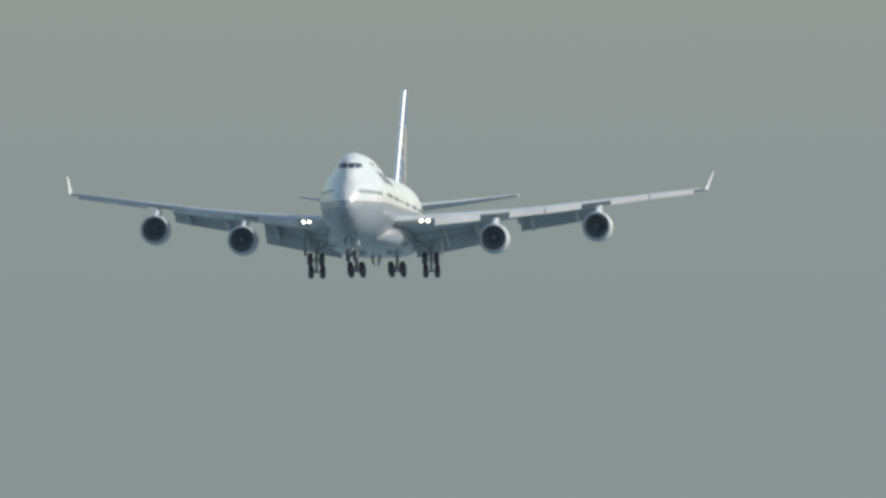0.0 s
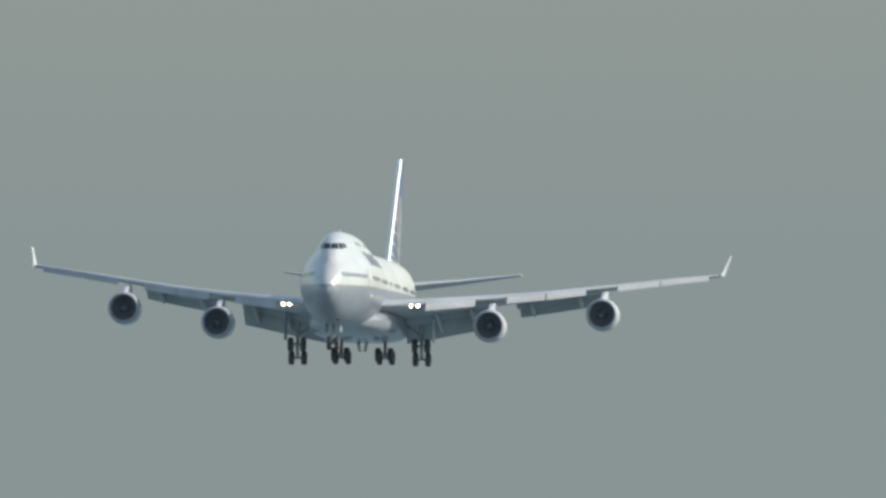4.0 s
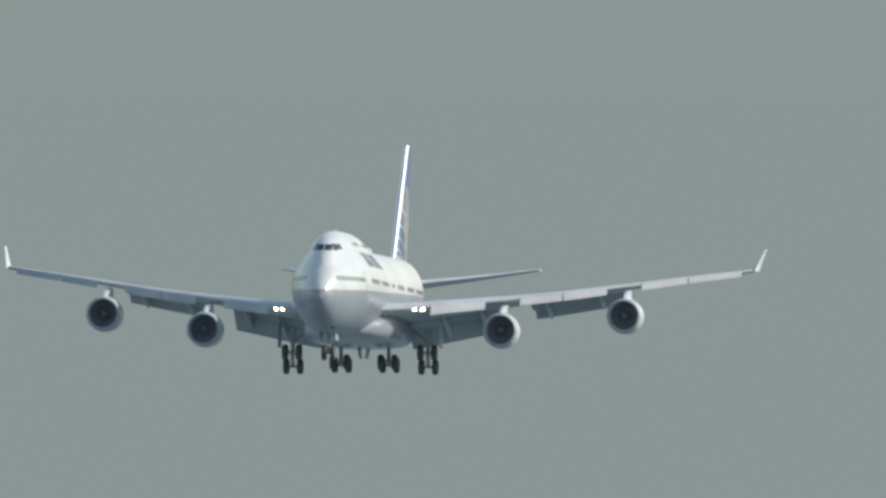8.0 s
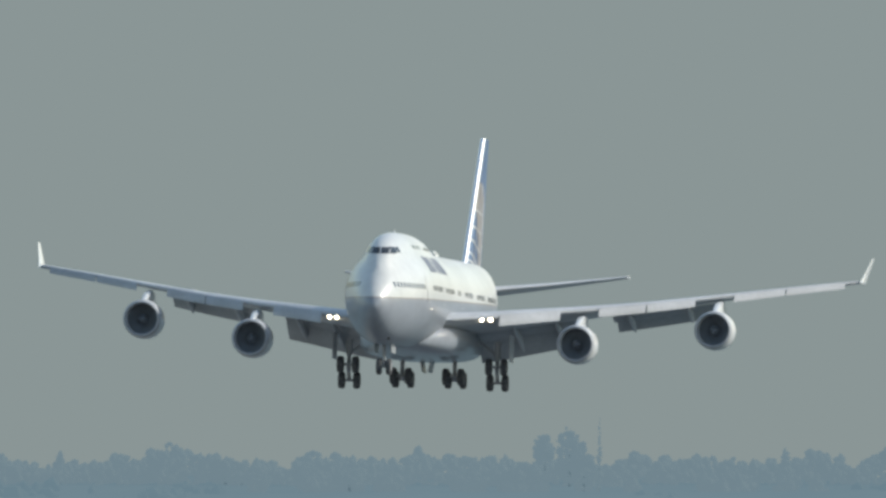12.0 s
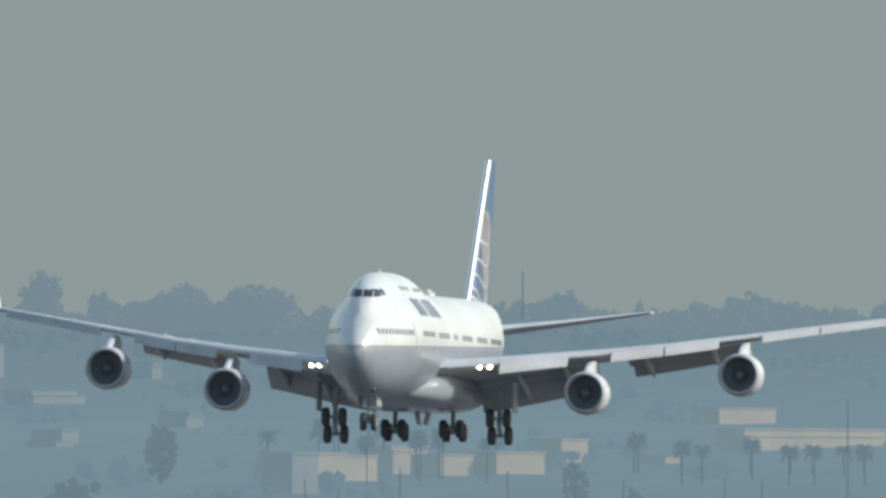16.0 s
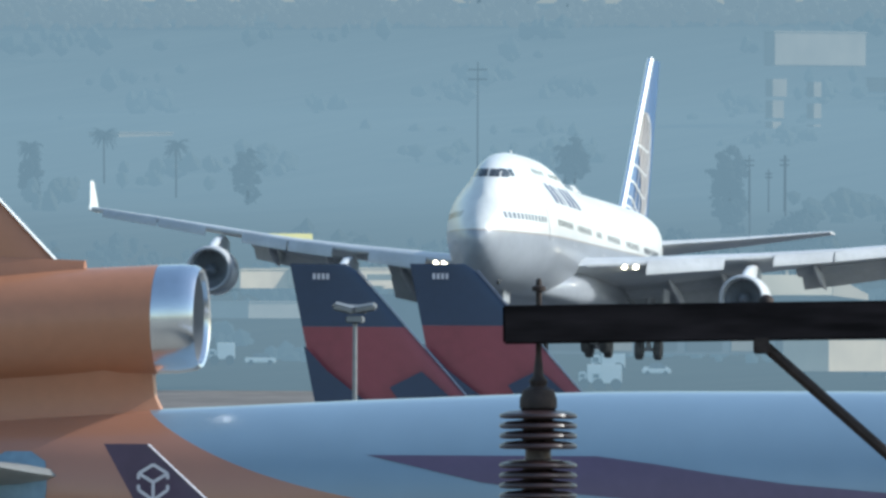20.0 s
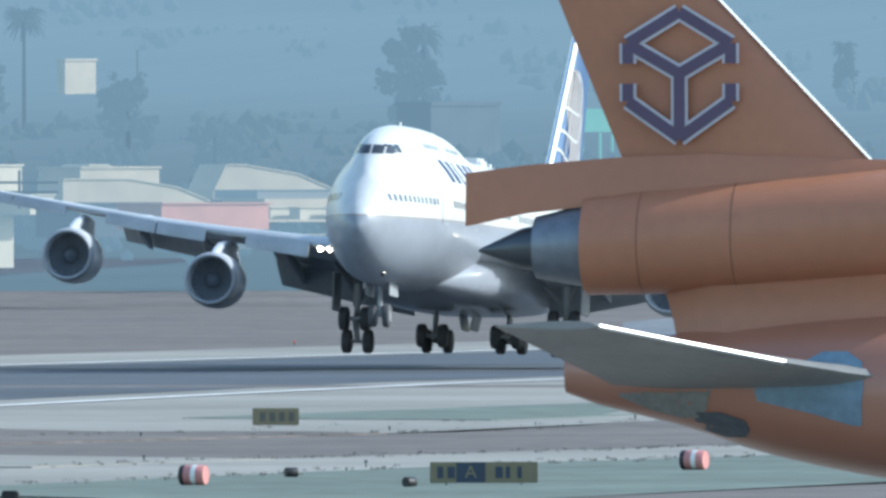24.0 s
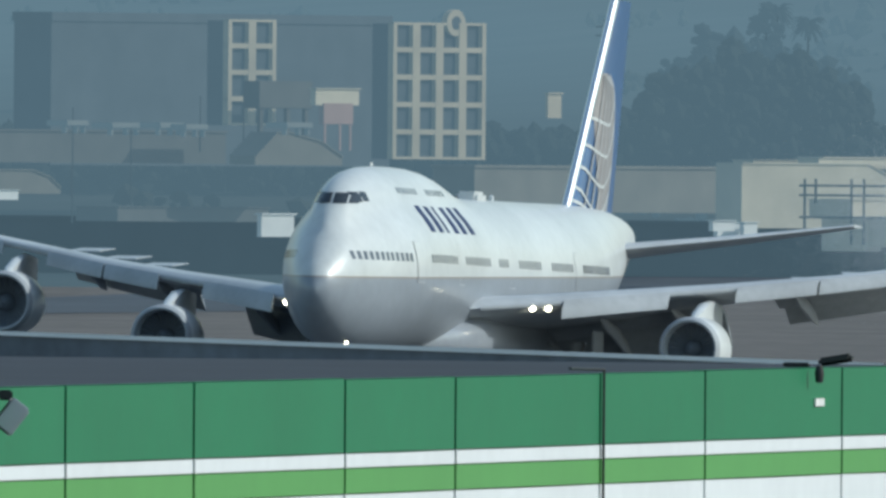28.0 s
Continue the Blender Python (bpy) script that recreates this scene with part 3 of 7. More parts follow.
def build_jumbo():
    jet = empty("jumbo_jet")
    tagged(jet, "white four-engined jumbo jet, grey belly, blue tail, gear down", "airliner")
    off = pose(0, -31.5, 0)
    ys = [0.5, 0.58, 0.8, 1.1, 1.4, 1.8, 2.2, 2.6, 3, 3.5, 4, 4.5, 5, 5.5, 6, 7, 8, 10, 12, 14, 16, 18, 20, 21.5, 23, 24.5, 26, 27.5, 29, 31, 35, 40, 46, 48.5, 51, 53.5, 56, 58.5, 61, 63, 65, 66.5, 68, 68.6]
    hull = part("fuselage", loft([hull_ring(y) for y in ys]), M_JET, jet, "white fuselage with grey belly", off @ pose(0, 5, 0) @ pose(0, 0, 0, 0.75) @ pose(0, -5, 0), angle=60)
    # wing root fairing
    rings = []
    for y, w, lo, hi in ((14.5, 1.1, 2.45, 3.2), (17, 1.95, 2.15, 3.5), (19.5, 2.95, 1.85, 3.95), (22, 3.6, 1.65, 4.35), (25, 3.95, 1.55, 4.5), (30, 4.0, 1.5, 4.4), (36, 3.8, 1.55, 4.0), (41, 3.0, 1.8, 3.2), (44, 2.4, 2.1, 2.6)):
        c, r = (lo + hi) / 2, (hi - lo) / 2
        rings.append([(w * math.copysign(abs(math.cos(a)) ** 0.6, math.cos(a)), y, c + r * math.copysign(abs(math.sin(a)) ** 0.7, math.sin(a))) for a in [2 * math.pi * k / 24 for k in range(24)]])
    part("belly_fairing", loft(rings), M_FAIRING, hull, "grey belly fairing")
    # cockpit glazing
    for s in (-1, 1):
        for x0, x1, z0, z1 in ((0.05, 0.62, 8.72, 9.2), (0.68, 1.0, 8.74, 9.16)):
            part("cockpit_window", skin_patch(s * x0, s * x1, z0, z1), M_GLASS, hull)
        part("cockpit_window", side_patch(5.0, 5.6, 8.82, 9.26, s), M_GLASS, hull)
        part("cockpit_window", side_patch(5.72, 6.3, 8.86, 9.28, s), M_GLASS, hull)
    # cabin windows and doors
    for s in (-1, 1):
        y = 2.7
        while y < 50:
            if not (7.9 < y < 10.4 or any(abs(y - d) < 0.9 for d in (16.9, 23.9, 27.9, 34.9, 42.0))):
                part("cabin_window", side_patch(y, y + 0.26, 6.28, 6.64, s, 1, 1), M_CABIN, hull)
            y += 0.46 if y < 8 else 0.54
        y = 10.6
        while y < 20:
            if not 14.3 < y < 15.6:
                part("cabin_window", side_patch(y, y + 0.27, 9.3, 9.56, s, 1, 1), M_CABIN, hull)
            y += 0.55
        for d in (8.5, 16.5, 27.5, 41.6):
            part("cabin_door", side_patch(d, d + 1.07, 5.35, 7.2, s, 2, 4, lift=0.003), M_DOORLINE, hull)
            part("cabin_door_panel", side_patch(d + 0.04, d + 1.03, 5.39, 7.16, s, 2, 4, lift=0.006), M_JET, hull)
        # airline title as plain blue strokes
        for k in range(6):
            y0 = 12.35 + k * 1.68
            part("title_stroke", side_patch(y0, y0 + (0.5 if k == 2 else 0.95), 7.66, 8.82, s, 1, 4, slant=-0.1), M_NAVY, hull)
    # antenna fairings on the crown
    part("antenna_fairing", box(-0.5, 0.5, 32.5, 34.6, 9.15, 9.72, 0.15), M_WHITE, hull)
    part("antenna_blade", box(-0.03, 0.03, 12.0, 12.4, 10.3, 10.66, 0.01), M_WHITE, hull)
    part("beacon", revolve([(9.28, 0.12), (9.58, 0.1), (9.63, 0.02)], 10, "z", at=(0, 38, 0)), M_WHITE, hull)
    for s in (1, -1):
        build_wing(jet, s, off)
        build_engine(jet, 12.03 * s, 24.2, 3.12, off, 5.3)
        build_engine(jet, 21.2 * s, 32.5, 4.66, off, 6.9)
    # fin, rudder, polished leading edge
    fin = part("fin", wing_loft([(8.3, 52.4, 0, 11.5, 0.085, 0), (12, 56.1, 0, 8.8, 0.08, 0), (19.72, 63.6, 0, 3.7, 0.075, 0)], upright=True), M_FINBLUE, jet, "blue tail fin with pale globe lines", off)
    bm = bmesh.new()
    rings = []
    for z, y in ((9.7, 53.75), (12, 56.05), (19.72, 63.55)):
        rings.append([(0.2 * math.cos(a), y + 0.18 - 0.15 * math.sin(a) * 2.5, z) for a in [math.pi * k / 8 for k in range(9)]])
    loft(rings, closed=False, bm=bm)
    part("fin_leading_edge", bm, M_EDGE, fin, "polished bare metal leading edge")
    for s in (1, -1):
        build_globe(fin, s)
    for s in (1, -1):
        tp = [(0.6, 58.2, 8.1, 9.3, 0.09, 0), (5.5, 62.9, 8.88, 5.8, 0.085, 0), (10.6, 67.4, 9.75, 2.5, 0.08, 0)]
        bm = wing_loft(tp)
        part("tailplane", bm if s > 0 else mirror_x(bm), M_WINGGREY, jet, "grey tailplane", off)
    spoilers = []
    for s in (1, -1):
        for x0, x1 in ((5.2, 7.4), (7.5, 9.7), (14.2, 16.1), (16.2, 18.1), (18.2, 20.0)):
            xm = (x0 + x1) / 2
            yl, z, c, t, tw = wing_at(xm)
            yh, zh = yl + c * 0.70, z + c * (0.052 - 0.70 * math.sin(radians(tw)))
            bm = box(-(x1 - x0) / 2, (x1 - x0) / 2, 0, 1.35, -0.02, 0.03, 0.01)
            sp = part("spoiler", bm, M_WINGGREY, jet)
            base = off @ pose(s * xm, yh, zh - 0.05) @ pose(0, 0, 0, -8, 0, s * 20)
            sp.matrix_basis = base
            spoilers.append((sp, base))
    trucks = []
    for x, y, z, tilt in ((5.5, 30.9, 0.95, -50), (-5.5, 30.9, 0.95, -50), (1.95, 34.2, 0.75, -8), (-1.95, 34.2, 0.75, -8)):
        trucks.append((build_truck(jet, x, y, z, off, tilt, 3.4), x, y, z, tilt))
    # gear doors
    for s in (1, -1):
        part("gear_door", box(s * 6.55 - 0.04, s * 6.55 + 0.04, 29.6, 31.8, 1.9, 3.9, 0.02), M_WINGGREY, jet, "", off)
        bm = box(-0.04, 0.04, 32.4, 34.6, -1.0, 0, 0.02)
        part("gear_door", bm, M_WINGGREY, jet, "", off @ pose(s * 0.42, 0, 2.1, 0, s * 12, 0))
    # nose gear
    bm = tube((0, 7.9, 0.6), (0, 7.7, 3.0), 0.13)
    tube((-0.45, 7.9, 0.6), (0.45, 7.9, 0.6), 0.09, bm=bm)
    tube((0, 7.75, 1.9), (0, 9.6, 3.0), 0.07, bm=bm)
    ng = part("nose_gear", bm, M_STRUT, jet, "nose landing gear leg", off)
    for x in (-0.36, 0.36):
        wheel(ng, x, 7.9, 0.6, 0.6, 0.36)
    for s in (1, -1):
        # the nose's shadow on these doors is put in as darker flap grey
        part("nose_gear_door", box(s * 0.62 - 0.03, s * 0.62 + 0.03, 7.0, 9.3, 1.6, 2.6, 0.02), M_FLAP, ng)
    # taxi light under the nose, its swivel added for switching on: lens on one side, dark shell behind
    taxi = part("taxi_light", revolve([(-0.02, 0.02), (-0.02, 0.12), (0.14, 0.11), (0.2, 0.03)], 14, "y"), M_DARKMETAL, jet, "taxi light under the nose, turned in place of switching")
    part("lens", revolve([(-0.06, 0.02), (-0.05, 0.07), (-0.021, 0.1)], 14, "y"), M_LAMP, taxi, "lit lens")
    return jet, trucks, spoilers, taxi


JET, TRUCKS, SPOILERS, TAXI = build_jumbo()
JET_ROWS = [
    (0, -399.35, 3697.70, 87.38, 0.32, 2.05),
    (0.5, -399.46, 3661.89, 85.24, 0.13, 2.16),
    (1, -399.56, 3626.08, 83.10, -0.05, 2.26),
    (1.5, -399.66, 3590.27, 80.96, -0.24, 2.30),
    (2, -399.77, 3554.45, 78.82, -0.44, 2.25),
    (2.5, -399.87, 3518.64, 76.68, -0.64, 2.14),
    (4.5, -400.26, 3375.39, 68.12, -0.76, 1.76),
    (5, -400.33, 3339.58, 65.99, -0.50, 1.80),
    (5.5, -400.39, 3303.77, 63.86, -0.24, 1.81),
    (6, -400.45, 3267.95, 61.74, -0.03, 1.83),
    (6.5, -400.50, 3232.14, 59.62, 0.07, 1.82),
    (7, -400.54, 3196.33, 57.51, 0.05, 1.74),
    (7.5, -400.56, 3160.52, 55.39, -0.08, 1.61),
    (8, -400.57, 3124.70, 53.28, -0.27, 1.44),
    (8.5, -400.56, 3088.89, 51.16, -0.47, 1.26),
    (9, -400.52, 3053.08, 49.04, -0.61, 1.09),
    (9.5, -400.44, 3017.27, 46.90, -0.65, 1.02),
    (10, -400.32, 2981.46, 44.73, -0.65, 1.05),
    (10.5, -400.15, 2945.64, 42.54, -0.64, 1.18),
    (11, -400.18, 2909.83, 40.15, -0.74, 1.35),
    (11.5, -400.18, 2874.02, 37.77, -0.85, 1.52),
    (13.5, -400.23, 2730.77, 29.37, -1.06, 1.85),
    (14, -400.02, 2694.96, 27.36, -0.90, 1.76),
    (14.5, -399.77, 2659.14, 25.35, -0.75, 1.66),
    (15, -399.49, 2623.33, 23.35, -0.63, 1.56),
    (15.5, -399.17, 2587.52, 21.38, -0.52, 1.47),
    (16, -398.91, 2551.71, 19.44, -0.48, 1.41),
    (16.5, -398.69, 2515.89, 17.52, -0.53, 1.40),
    (17, -398.48, 2480.08, 15.60, -0.63, 1.44),
    (17.5, -398.26, 2444.27, 13.66, -0.71, 1.52),
    (18, -398.07, 2408.46, 11.73, -0.79, 1.70),
    (18.5, -397.89, 2372.65, 9.83, -0.91, 2.07),
    (19, -397.70, 2336.83, 8.03, -0.99, 2.59),
    (19.5, -397.49, 2301.02, 6.46, -0.99, 3.17),
    (20, -397.27, 2265.21, 5.19, -0.96, 3.64),
    (20.5, -397.02, 2229.40, 4.24, -0.95, 3.89),
    (21, -396.78, 2193.58, 3.52, -0.95, 3.90),
    (21.5, -396.53, 2157.77, 2.94, -1.00, 3.81),
    (22, -396.25, 2121.96, 2.43, -1.09, 3.72),
    (22.5, -395.96, 2086.15, 1.94, -1.15, 3.62),
    (24.5, -394.39, 1942.90, 0.67, -1.22, 3.23),
    (25, -393.73, 1907.08, 0.38, -1.18, 3.29),
    (25.5, -393.01, 1871.32, 0.16, -1.22, 3.25),
    (26, -392.39, 1835.80, -0.03, -1.24, 2.94),
    (26.5, -391.83, 1800.56, -0.16, -1.23, 2.45),
    (27, -391.37, 1765.58, -0.25, -1.08, 2.08),
    (27.5, -390.98, 1730.87, -0.32, -0.89, 1.85),
    (28, -390.54, 1696.42, -0.39, -0.78, 1.68)
]


def jet_pose(x, y, z, roll, pitch):
    return pose(x, y, z, 0, 0, 0.96) @ pose(0, 0, 0, -pitch) @ pose(0, 0, 0, 0, -roll)


# ---- airfield surfaces ----
strip("runway", -424, -377, 500, 2950, M_ASPHALT, 0.04)
strip("runway_shoulder", -446, -424, 500, 2950, M_CONCRETE, 0.03)
strip("runway_shoulder", -377, -328, 500, 2400, M_CONCRETE, 0.03)
strip("runway_edge_line", -372.2, -371.0, 500, 2400, M_LINE, 0.07)
strip("runway_edge_line", -426.6, -425.4, 500, 2950, M_LINE, 0.07)
strip("taxiway", -294, -279, 500, 1900, M_CONCRETE, 0.03)
strip("grass_strip", -279, -250, 500, 1900, M_GRASS, 0.03)
# unseen apron, made pale to bounce light up under the cargo jet
strip("apron", -250, 500, 400, 1240, M_CONCRETE, 0.03)
strip("taxiway", -660, -614, 1500, 2990, M_ASPHALT, 0.03)


def wedge(name, pts, material, lift):
    bm = bmesh.new()
    top = [bm.verts.new((x, y, ground_z(y) + lift)) for x, y in pts]
    low = [bm.verts.new((x, y, ground_z(y) - 0.3)) for x, y in pts]
    bm.faces.new(top)
    for i in range(len(pts)):
        k = (i + 1) % len(pts)
        bm.faces.new((top[i], low[i], low[k], top[k]))
    tagged(part(name, bm, material, smooth=False), kind="structure")


wedge("grass_island", [(-352, 1700), (-346, 1760), (-338, 1950), (-330, 1950), (-329, 1760), (-336, 1690)], M_GRASS, 0.06)
wedge("dry_verge", [(-366, 1696), (-372, 1600), (-345, 1480), (-327, 1480), (-327, 1622), (-337, 1646), (-351, 1663)], M_DIRT, 0.07)
wedge("taxiway_fillet", [(-325, 1482), (-322, 1440), (-300, 1388), (-293, 1388), (-293, 1432), (-309, 1458)], M_CONCRETE, 0.06)


# ---- parked three-engined freighter, nose towards +x ----
def build_freighter():
    f = empty("cargo_jet", pose(-190.8, 1032.5, 0))
    tagged(f, "orange and white three-engined cargo jet parked on the apron", "airliner", "parked aircraft")
    m_hull = bpy.data.materials.new("orange_tail_white_body_paint")
    m_hull.use_nodes = True
    nt = m_hull.node_tree
    b = nt.nodes["Principled BSDF"]
    b.inputs["Roughness"].default_value = 0.34
    b.inputs["Coat Weight"].default_value = 0.7
    b.inputs["Coat Roughness"].default_value = 0.22
    co, sep = nt.nodes.new("ShaderNodeTexCoord"), nt.nodes.new("ShaderNodeSeparateXYZ")
    nt.links.new(co.outputs["Object"], sep.inputs[0])

    def op(kind, a, c):
        n = nt.nodes.new("ShaderNodeMath")
        n.operation = kind
        for k, v in enumerate((a, c)):
            if isinstance(v, (int, float)):
                n.inputs[k].default_value = v
            elif v is not None:
                nt.links.new(v, n.inputs[k])
        return n.outputs[0]

    # paint edge: a curve that falls away forwards
    edge = op("ADD", op("MULTIPLY", op("POWER", 2.718, op("DIVIDE", op("ADD", sep.outputs[0], 1.3), -4.5)), 3.1), 4.2)
    below = op("LESS_THAN", sep.outputs[2], edge)
    noise_t = nt.nodes.new("ShaderNodeTexNoise")
    noise_t.inputs["Scale"].default_value = 0.6
    noise_t.inputs["Detail"].default_value = 5
    nt.links.new(co.outputs["Object"], noise_t.inputs["Vector"])
    mix = nt.nodes.new("ShaderNodeMix")
    mix.data_type = "RGBA"
    # the body gets an even blue-grey base colour
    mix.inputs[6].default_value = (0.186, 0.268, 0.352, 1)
    # hull orange is duller than the nacelle's, with shade and haze put in
    mix.inputs[7].default_value = (0.36, 0.16, 0.10, 1)
    nt.links.new(below, mix.inputs[0])
    v = nt.nodes.new("ShaderNodeVectorMath")
    v.operation = "SCALE"
    nt.links.new(mix.outputs[2], v.inputs[0])
    nt.links.new(op("ADD", op("MULTIPLY", noise_t.outputs[0], 0.16), 0.92), v.inputs["Scale"])
    nt.links.new(v.outputs[0], b.inputs["Base Color"])

    table = [(-12.4, 5.1, 6.2, 0.3), (-11.8, 4.85, 6.35, 0.55), (-9.0, 4.15, 6.78, 1.3), (-6.9, 3.45, 7.02, 1.8), (-3.5, 2.75, 7.25, 2.4), (0, 2.3, 7.42, 2.75), (6, 2.08, 7.70, 3.0), (12, 2.05, 7.90, 3.01),
             (36, 2.05, 7.94, 3.01), (40, 2.2, 8.0, 2.8), (43, 2.6, 7.5, 2.2), (45, 3.2, 6.6, 1.3), (46.2, 4.2, 5.2, 0.2)]

    def hull_w(x, z):
        lo, hi, hw = interp(table, x)
        q = 1 - ((z - (lo + hi) / 2) / ((hi - lo) / 2)) ** 2
        return hw * math.sqrt(max(q, 0))

    rings = []
    for i in range(61):
        x = -12.4 + 58.6 * i / 60
        lo, hi, hw = interp(table, x)
        rings.append([(x, hw * math.cos(a), (lo + hi) / 2 + (hi - lo) / 2 * math.sin(a)) for a in [2 * math.pi * k / 40 for k in range(40)]])
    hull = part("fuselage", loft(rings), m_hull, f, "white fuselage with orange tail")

    def patch(name, rows, material, parent, label="", lift=0.02, n=6):
        """Skin patch on the near side: rows of (x start, x end, z)."""
        bm = bmesh.new()
        g = [[bm.verts.new((x0 + (x1 - x0) * i / n, -hull_w(x0 + (x1 - x0) * i / n, z) - lift, z)) for i in range(n + 1)] for x0, x1, z in rows]
        for a, c in zip(g, g[1:]):
            for i in range(n):
                bm.faces.new((a[i], a[i + 1], c[i + 1], c[i]))
        part(name, bm, material, parent, label)

    patch("purple_swoosh", [(5.0, 11.3, 6.17), (6.0, 13.0, 5.95), (7.1, 14.6, 5.7), (8.2, 16.5, 5.45), (10.2, 19.5, 5.2), (12.5, 23, 5.0), (16.5, 26, 4.8)], M_LOGO, hull, "dark purple swoosh")
    patch("tail_scuff_plate", [(-4.1, -3.87, 4.21), (-5.3, -3.85, 4.55), (-6.8, -3.84, 4.88), (-6.9, -3.8, 5.19), (-5.9, -3.8, 5.55), (-5.5, -3.87, 5.95), (-5.0, -4.3, 6.22)], M_SCUFF, hull, "blue-grey tailplane fairing plate")
    patch("olive_skin_patch", [(-9.1, -8.6, 4.42), (-10.0, -8.3, 4.65), (-10.8, -8.2, 5.0), (-10.9, -8.0, 5.5), (-10.2, -7.8, 6.1)], M_OLIVE, hull, "dull olive-grey skin patch")
    patch("vent_panel", [(-7.9, -7.25, 3.9), (-8.5, -7.1, 4.1), (-8.7, -7.2, 4.35), (-8.6, -7.9, 4.58)], M_VENT, hull, "dark grey vent panel")
    for k in range(5):
        patch("registration_bar", [(-2.7 + k * 0.3, -2.5 + k * 0.3, 4.15), (-2.7 + k * 0.3, -2.5 + k * 0.3, 4.42)], M_MUTED, hull, n=1)

    # centre engine: nacelle, chrome lip, exhaust
    def ring(x, z, r, n=36):
        return [(x, r * math.cos(2 * math.pi * i / n), z + r * math.sin(2 * math.pi * i / n)) for i in range(n)]

    nac = bmesh.new()
    loft([ring(-1.15, 9.78, 1.47), ring(-3.5, 9.62, 1.52), ring(-7.6, 9.36, 1.5), ring(-10.3, 9.18, 1.43), ring(-11.8, 9.08, 1.34), ring(-11.8, 9.08, 1.0)], caps=False, bm=nac)
    eng = part("centre_engine", nac, M_ORANGE, f, "orange centre engine nacelle with chrome intake")
    bm = bmesh.new()
    loft([ring(-1.15, 9.78, 1.475), ring(-0.5, 9.81, 1.465), ring(-0.15, 9.82, 1.42), ring(0.0, 9.82, 1.33), ring(-0.04, 9.82, 1.25), ring(-0.16, 9.82, 1.205)], caps=False, bm=bm)
    part("intake_lip", bm, M_STEEL, eng, "polished chrome intake lip")
    part("intake_duct", loft([ring(-0.14, 9.82, 1.212), ring(-0.4, 9.82, 1.17), ring(-2.2, 9.75, 1.2)], caps=False), M_INTAKE, eng, "grey lined intake duct")
    part("intake_throat", loft([ring(-1.9, 9.78, 1.2), ring(-2.0, 9.78, 0.1)]), M_FAN, eng)
    for x in (-7.6, -10.2):
        z = 9.36 if x > -8 else 9.185
        r = 1.503 if x > -8 else 1.437
        bm = bmesh.new()
        loft([ring(x - 0.006, z, r + 0.002), ring(x - 0.006, z, r + 0.006), ring(x + 0.006, z, r + 0.008), ring(x + 0.006, z, r + 0.002)], caps=False, bm=bm)
        part("cowl_joint", bm, M_IRON, eng)
    part("exhaust_nozzle", loft([ring(-11.75, 9.08, 1.12), ring(-12.2, 9.06, 1.05), ring(-13.2, 9.03, 0.84), ring(-13.2, 9.03, 0.6)], caps=False), M_NOZZLE, eng, "dull metal exhaust nozzle")
    part("exhaust_plug", loft([ring(-13.1, 9.03, 0.62), ring(-13.6, 9.0, 0.55), ring(-14.3, 8.97, 0.25), ring(-14.8, 8.95, 0.04)]), M_DARKMETAL, eng)
    # pylon between nacelle and fuselage
    rings = []
    for z, x0, x1, w in ((6.4, -9.3, -0.4, 0.9), (7.0, -9.4, -0.9, 0.7), (7.7, -9.6, -1.25, 0.55), (8.2, -10.0, -1.3, 0.7), (8.7, -10.2, -1.3, 0.9)):
        rings.append([(x0, -w * 0.25, z), (x0 + 1.5, -w, z), (x1 - 1.2, -w, z), (x1, -w * 0.35, z), (x1, w * 0.35, z), (x1 - 1.2, w, z), (x0 + 1.5, w, z), (x0, w * 0.25, z)])
    part("pylon", loft(rings), M_ORANGE, eng)
    # fairing above the exhaust
    rings = []
    for x, z0, z1, w in ((-15.15, 9.6, 11.04, 0.1), (-13.5, 9.95, 11.25, 0.3), (-11.0, 10.2, 11.45, 0.5), (-8.5, 10.4, 11.55, 0.6), (-5.5, 10.6, 11.45, 0.55), (-3.2, 10.9, 11.36, 0.25)):
        rings.append([(x, -w, z0), (x, -w * 0.85, (z0 + z1) / 2), (x, -w * 0.45, z1), (x, w * 0.45, z1), (x, w * 0.85, (z0 + z1) / 2), (x, w, z0)])
    part("tail_fairing", loft(rings), M_ORANGE, eng)
    # fin with rudder and cube device
    def fin_ring(z, le, te, t):
        c = le - te
        return [(le - u * c, h * c * t / 0.12, z) for u, h in airfoil(8, 0.12)]

    fin = part("fin", loft([fin_ring(11.2, -3.85, -10.75, 0.10), fin_ring(14, -6.55, -11.9, 0.10), fin_ring(17.6, -10.0, -13.35, 0.09)]), M_ORANGE, f, "orange tail fin with dark cube outline")
    bm = bmesh.new()
    loft([[(le + 0.06 * math.cos(a), 0.13 * math.sin(a), z) for a in [math.pi * k / 6 - math.pi / 2 for k in range(7)]] for z, le in ((11.3, -3.95), (17.6, -9.98))], closed=False, bm=bm)
    part("fin_leading_edge", bm, M_WHITE, fin, "bright metal leading edge")

    def cube_device(parent, cx, cz, s, y, main, pale):
        """A hexagonal open cube drawn in bars."""
        def bar(a, c, w, mt, lift):
            a, c = Vector(a), Vector(c)
            d = (c - a).normalized()
            n = Vector((-d.y, d.x)) * w / 2
            bm = bmesh.new()
            vs = [bm.verts.new((cx + p.x * s, y - lift, cz + p.y * s)) for p in (a - n, c - n, c + n, a + n)]
            bm.faces.new(vs)
            part("device_bar", bm, mt, parent, smooth=False)

        top, bot, mid = (0, 1.0), (0, -1.0), (0, 0.02)
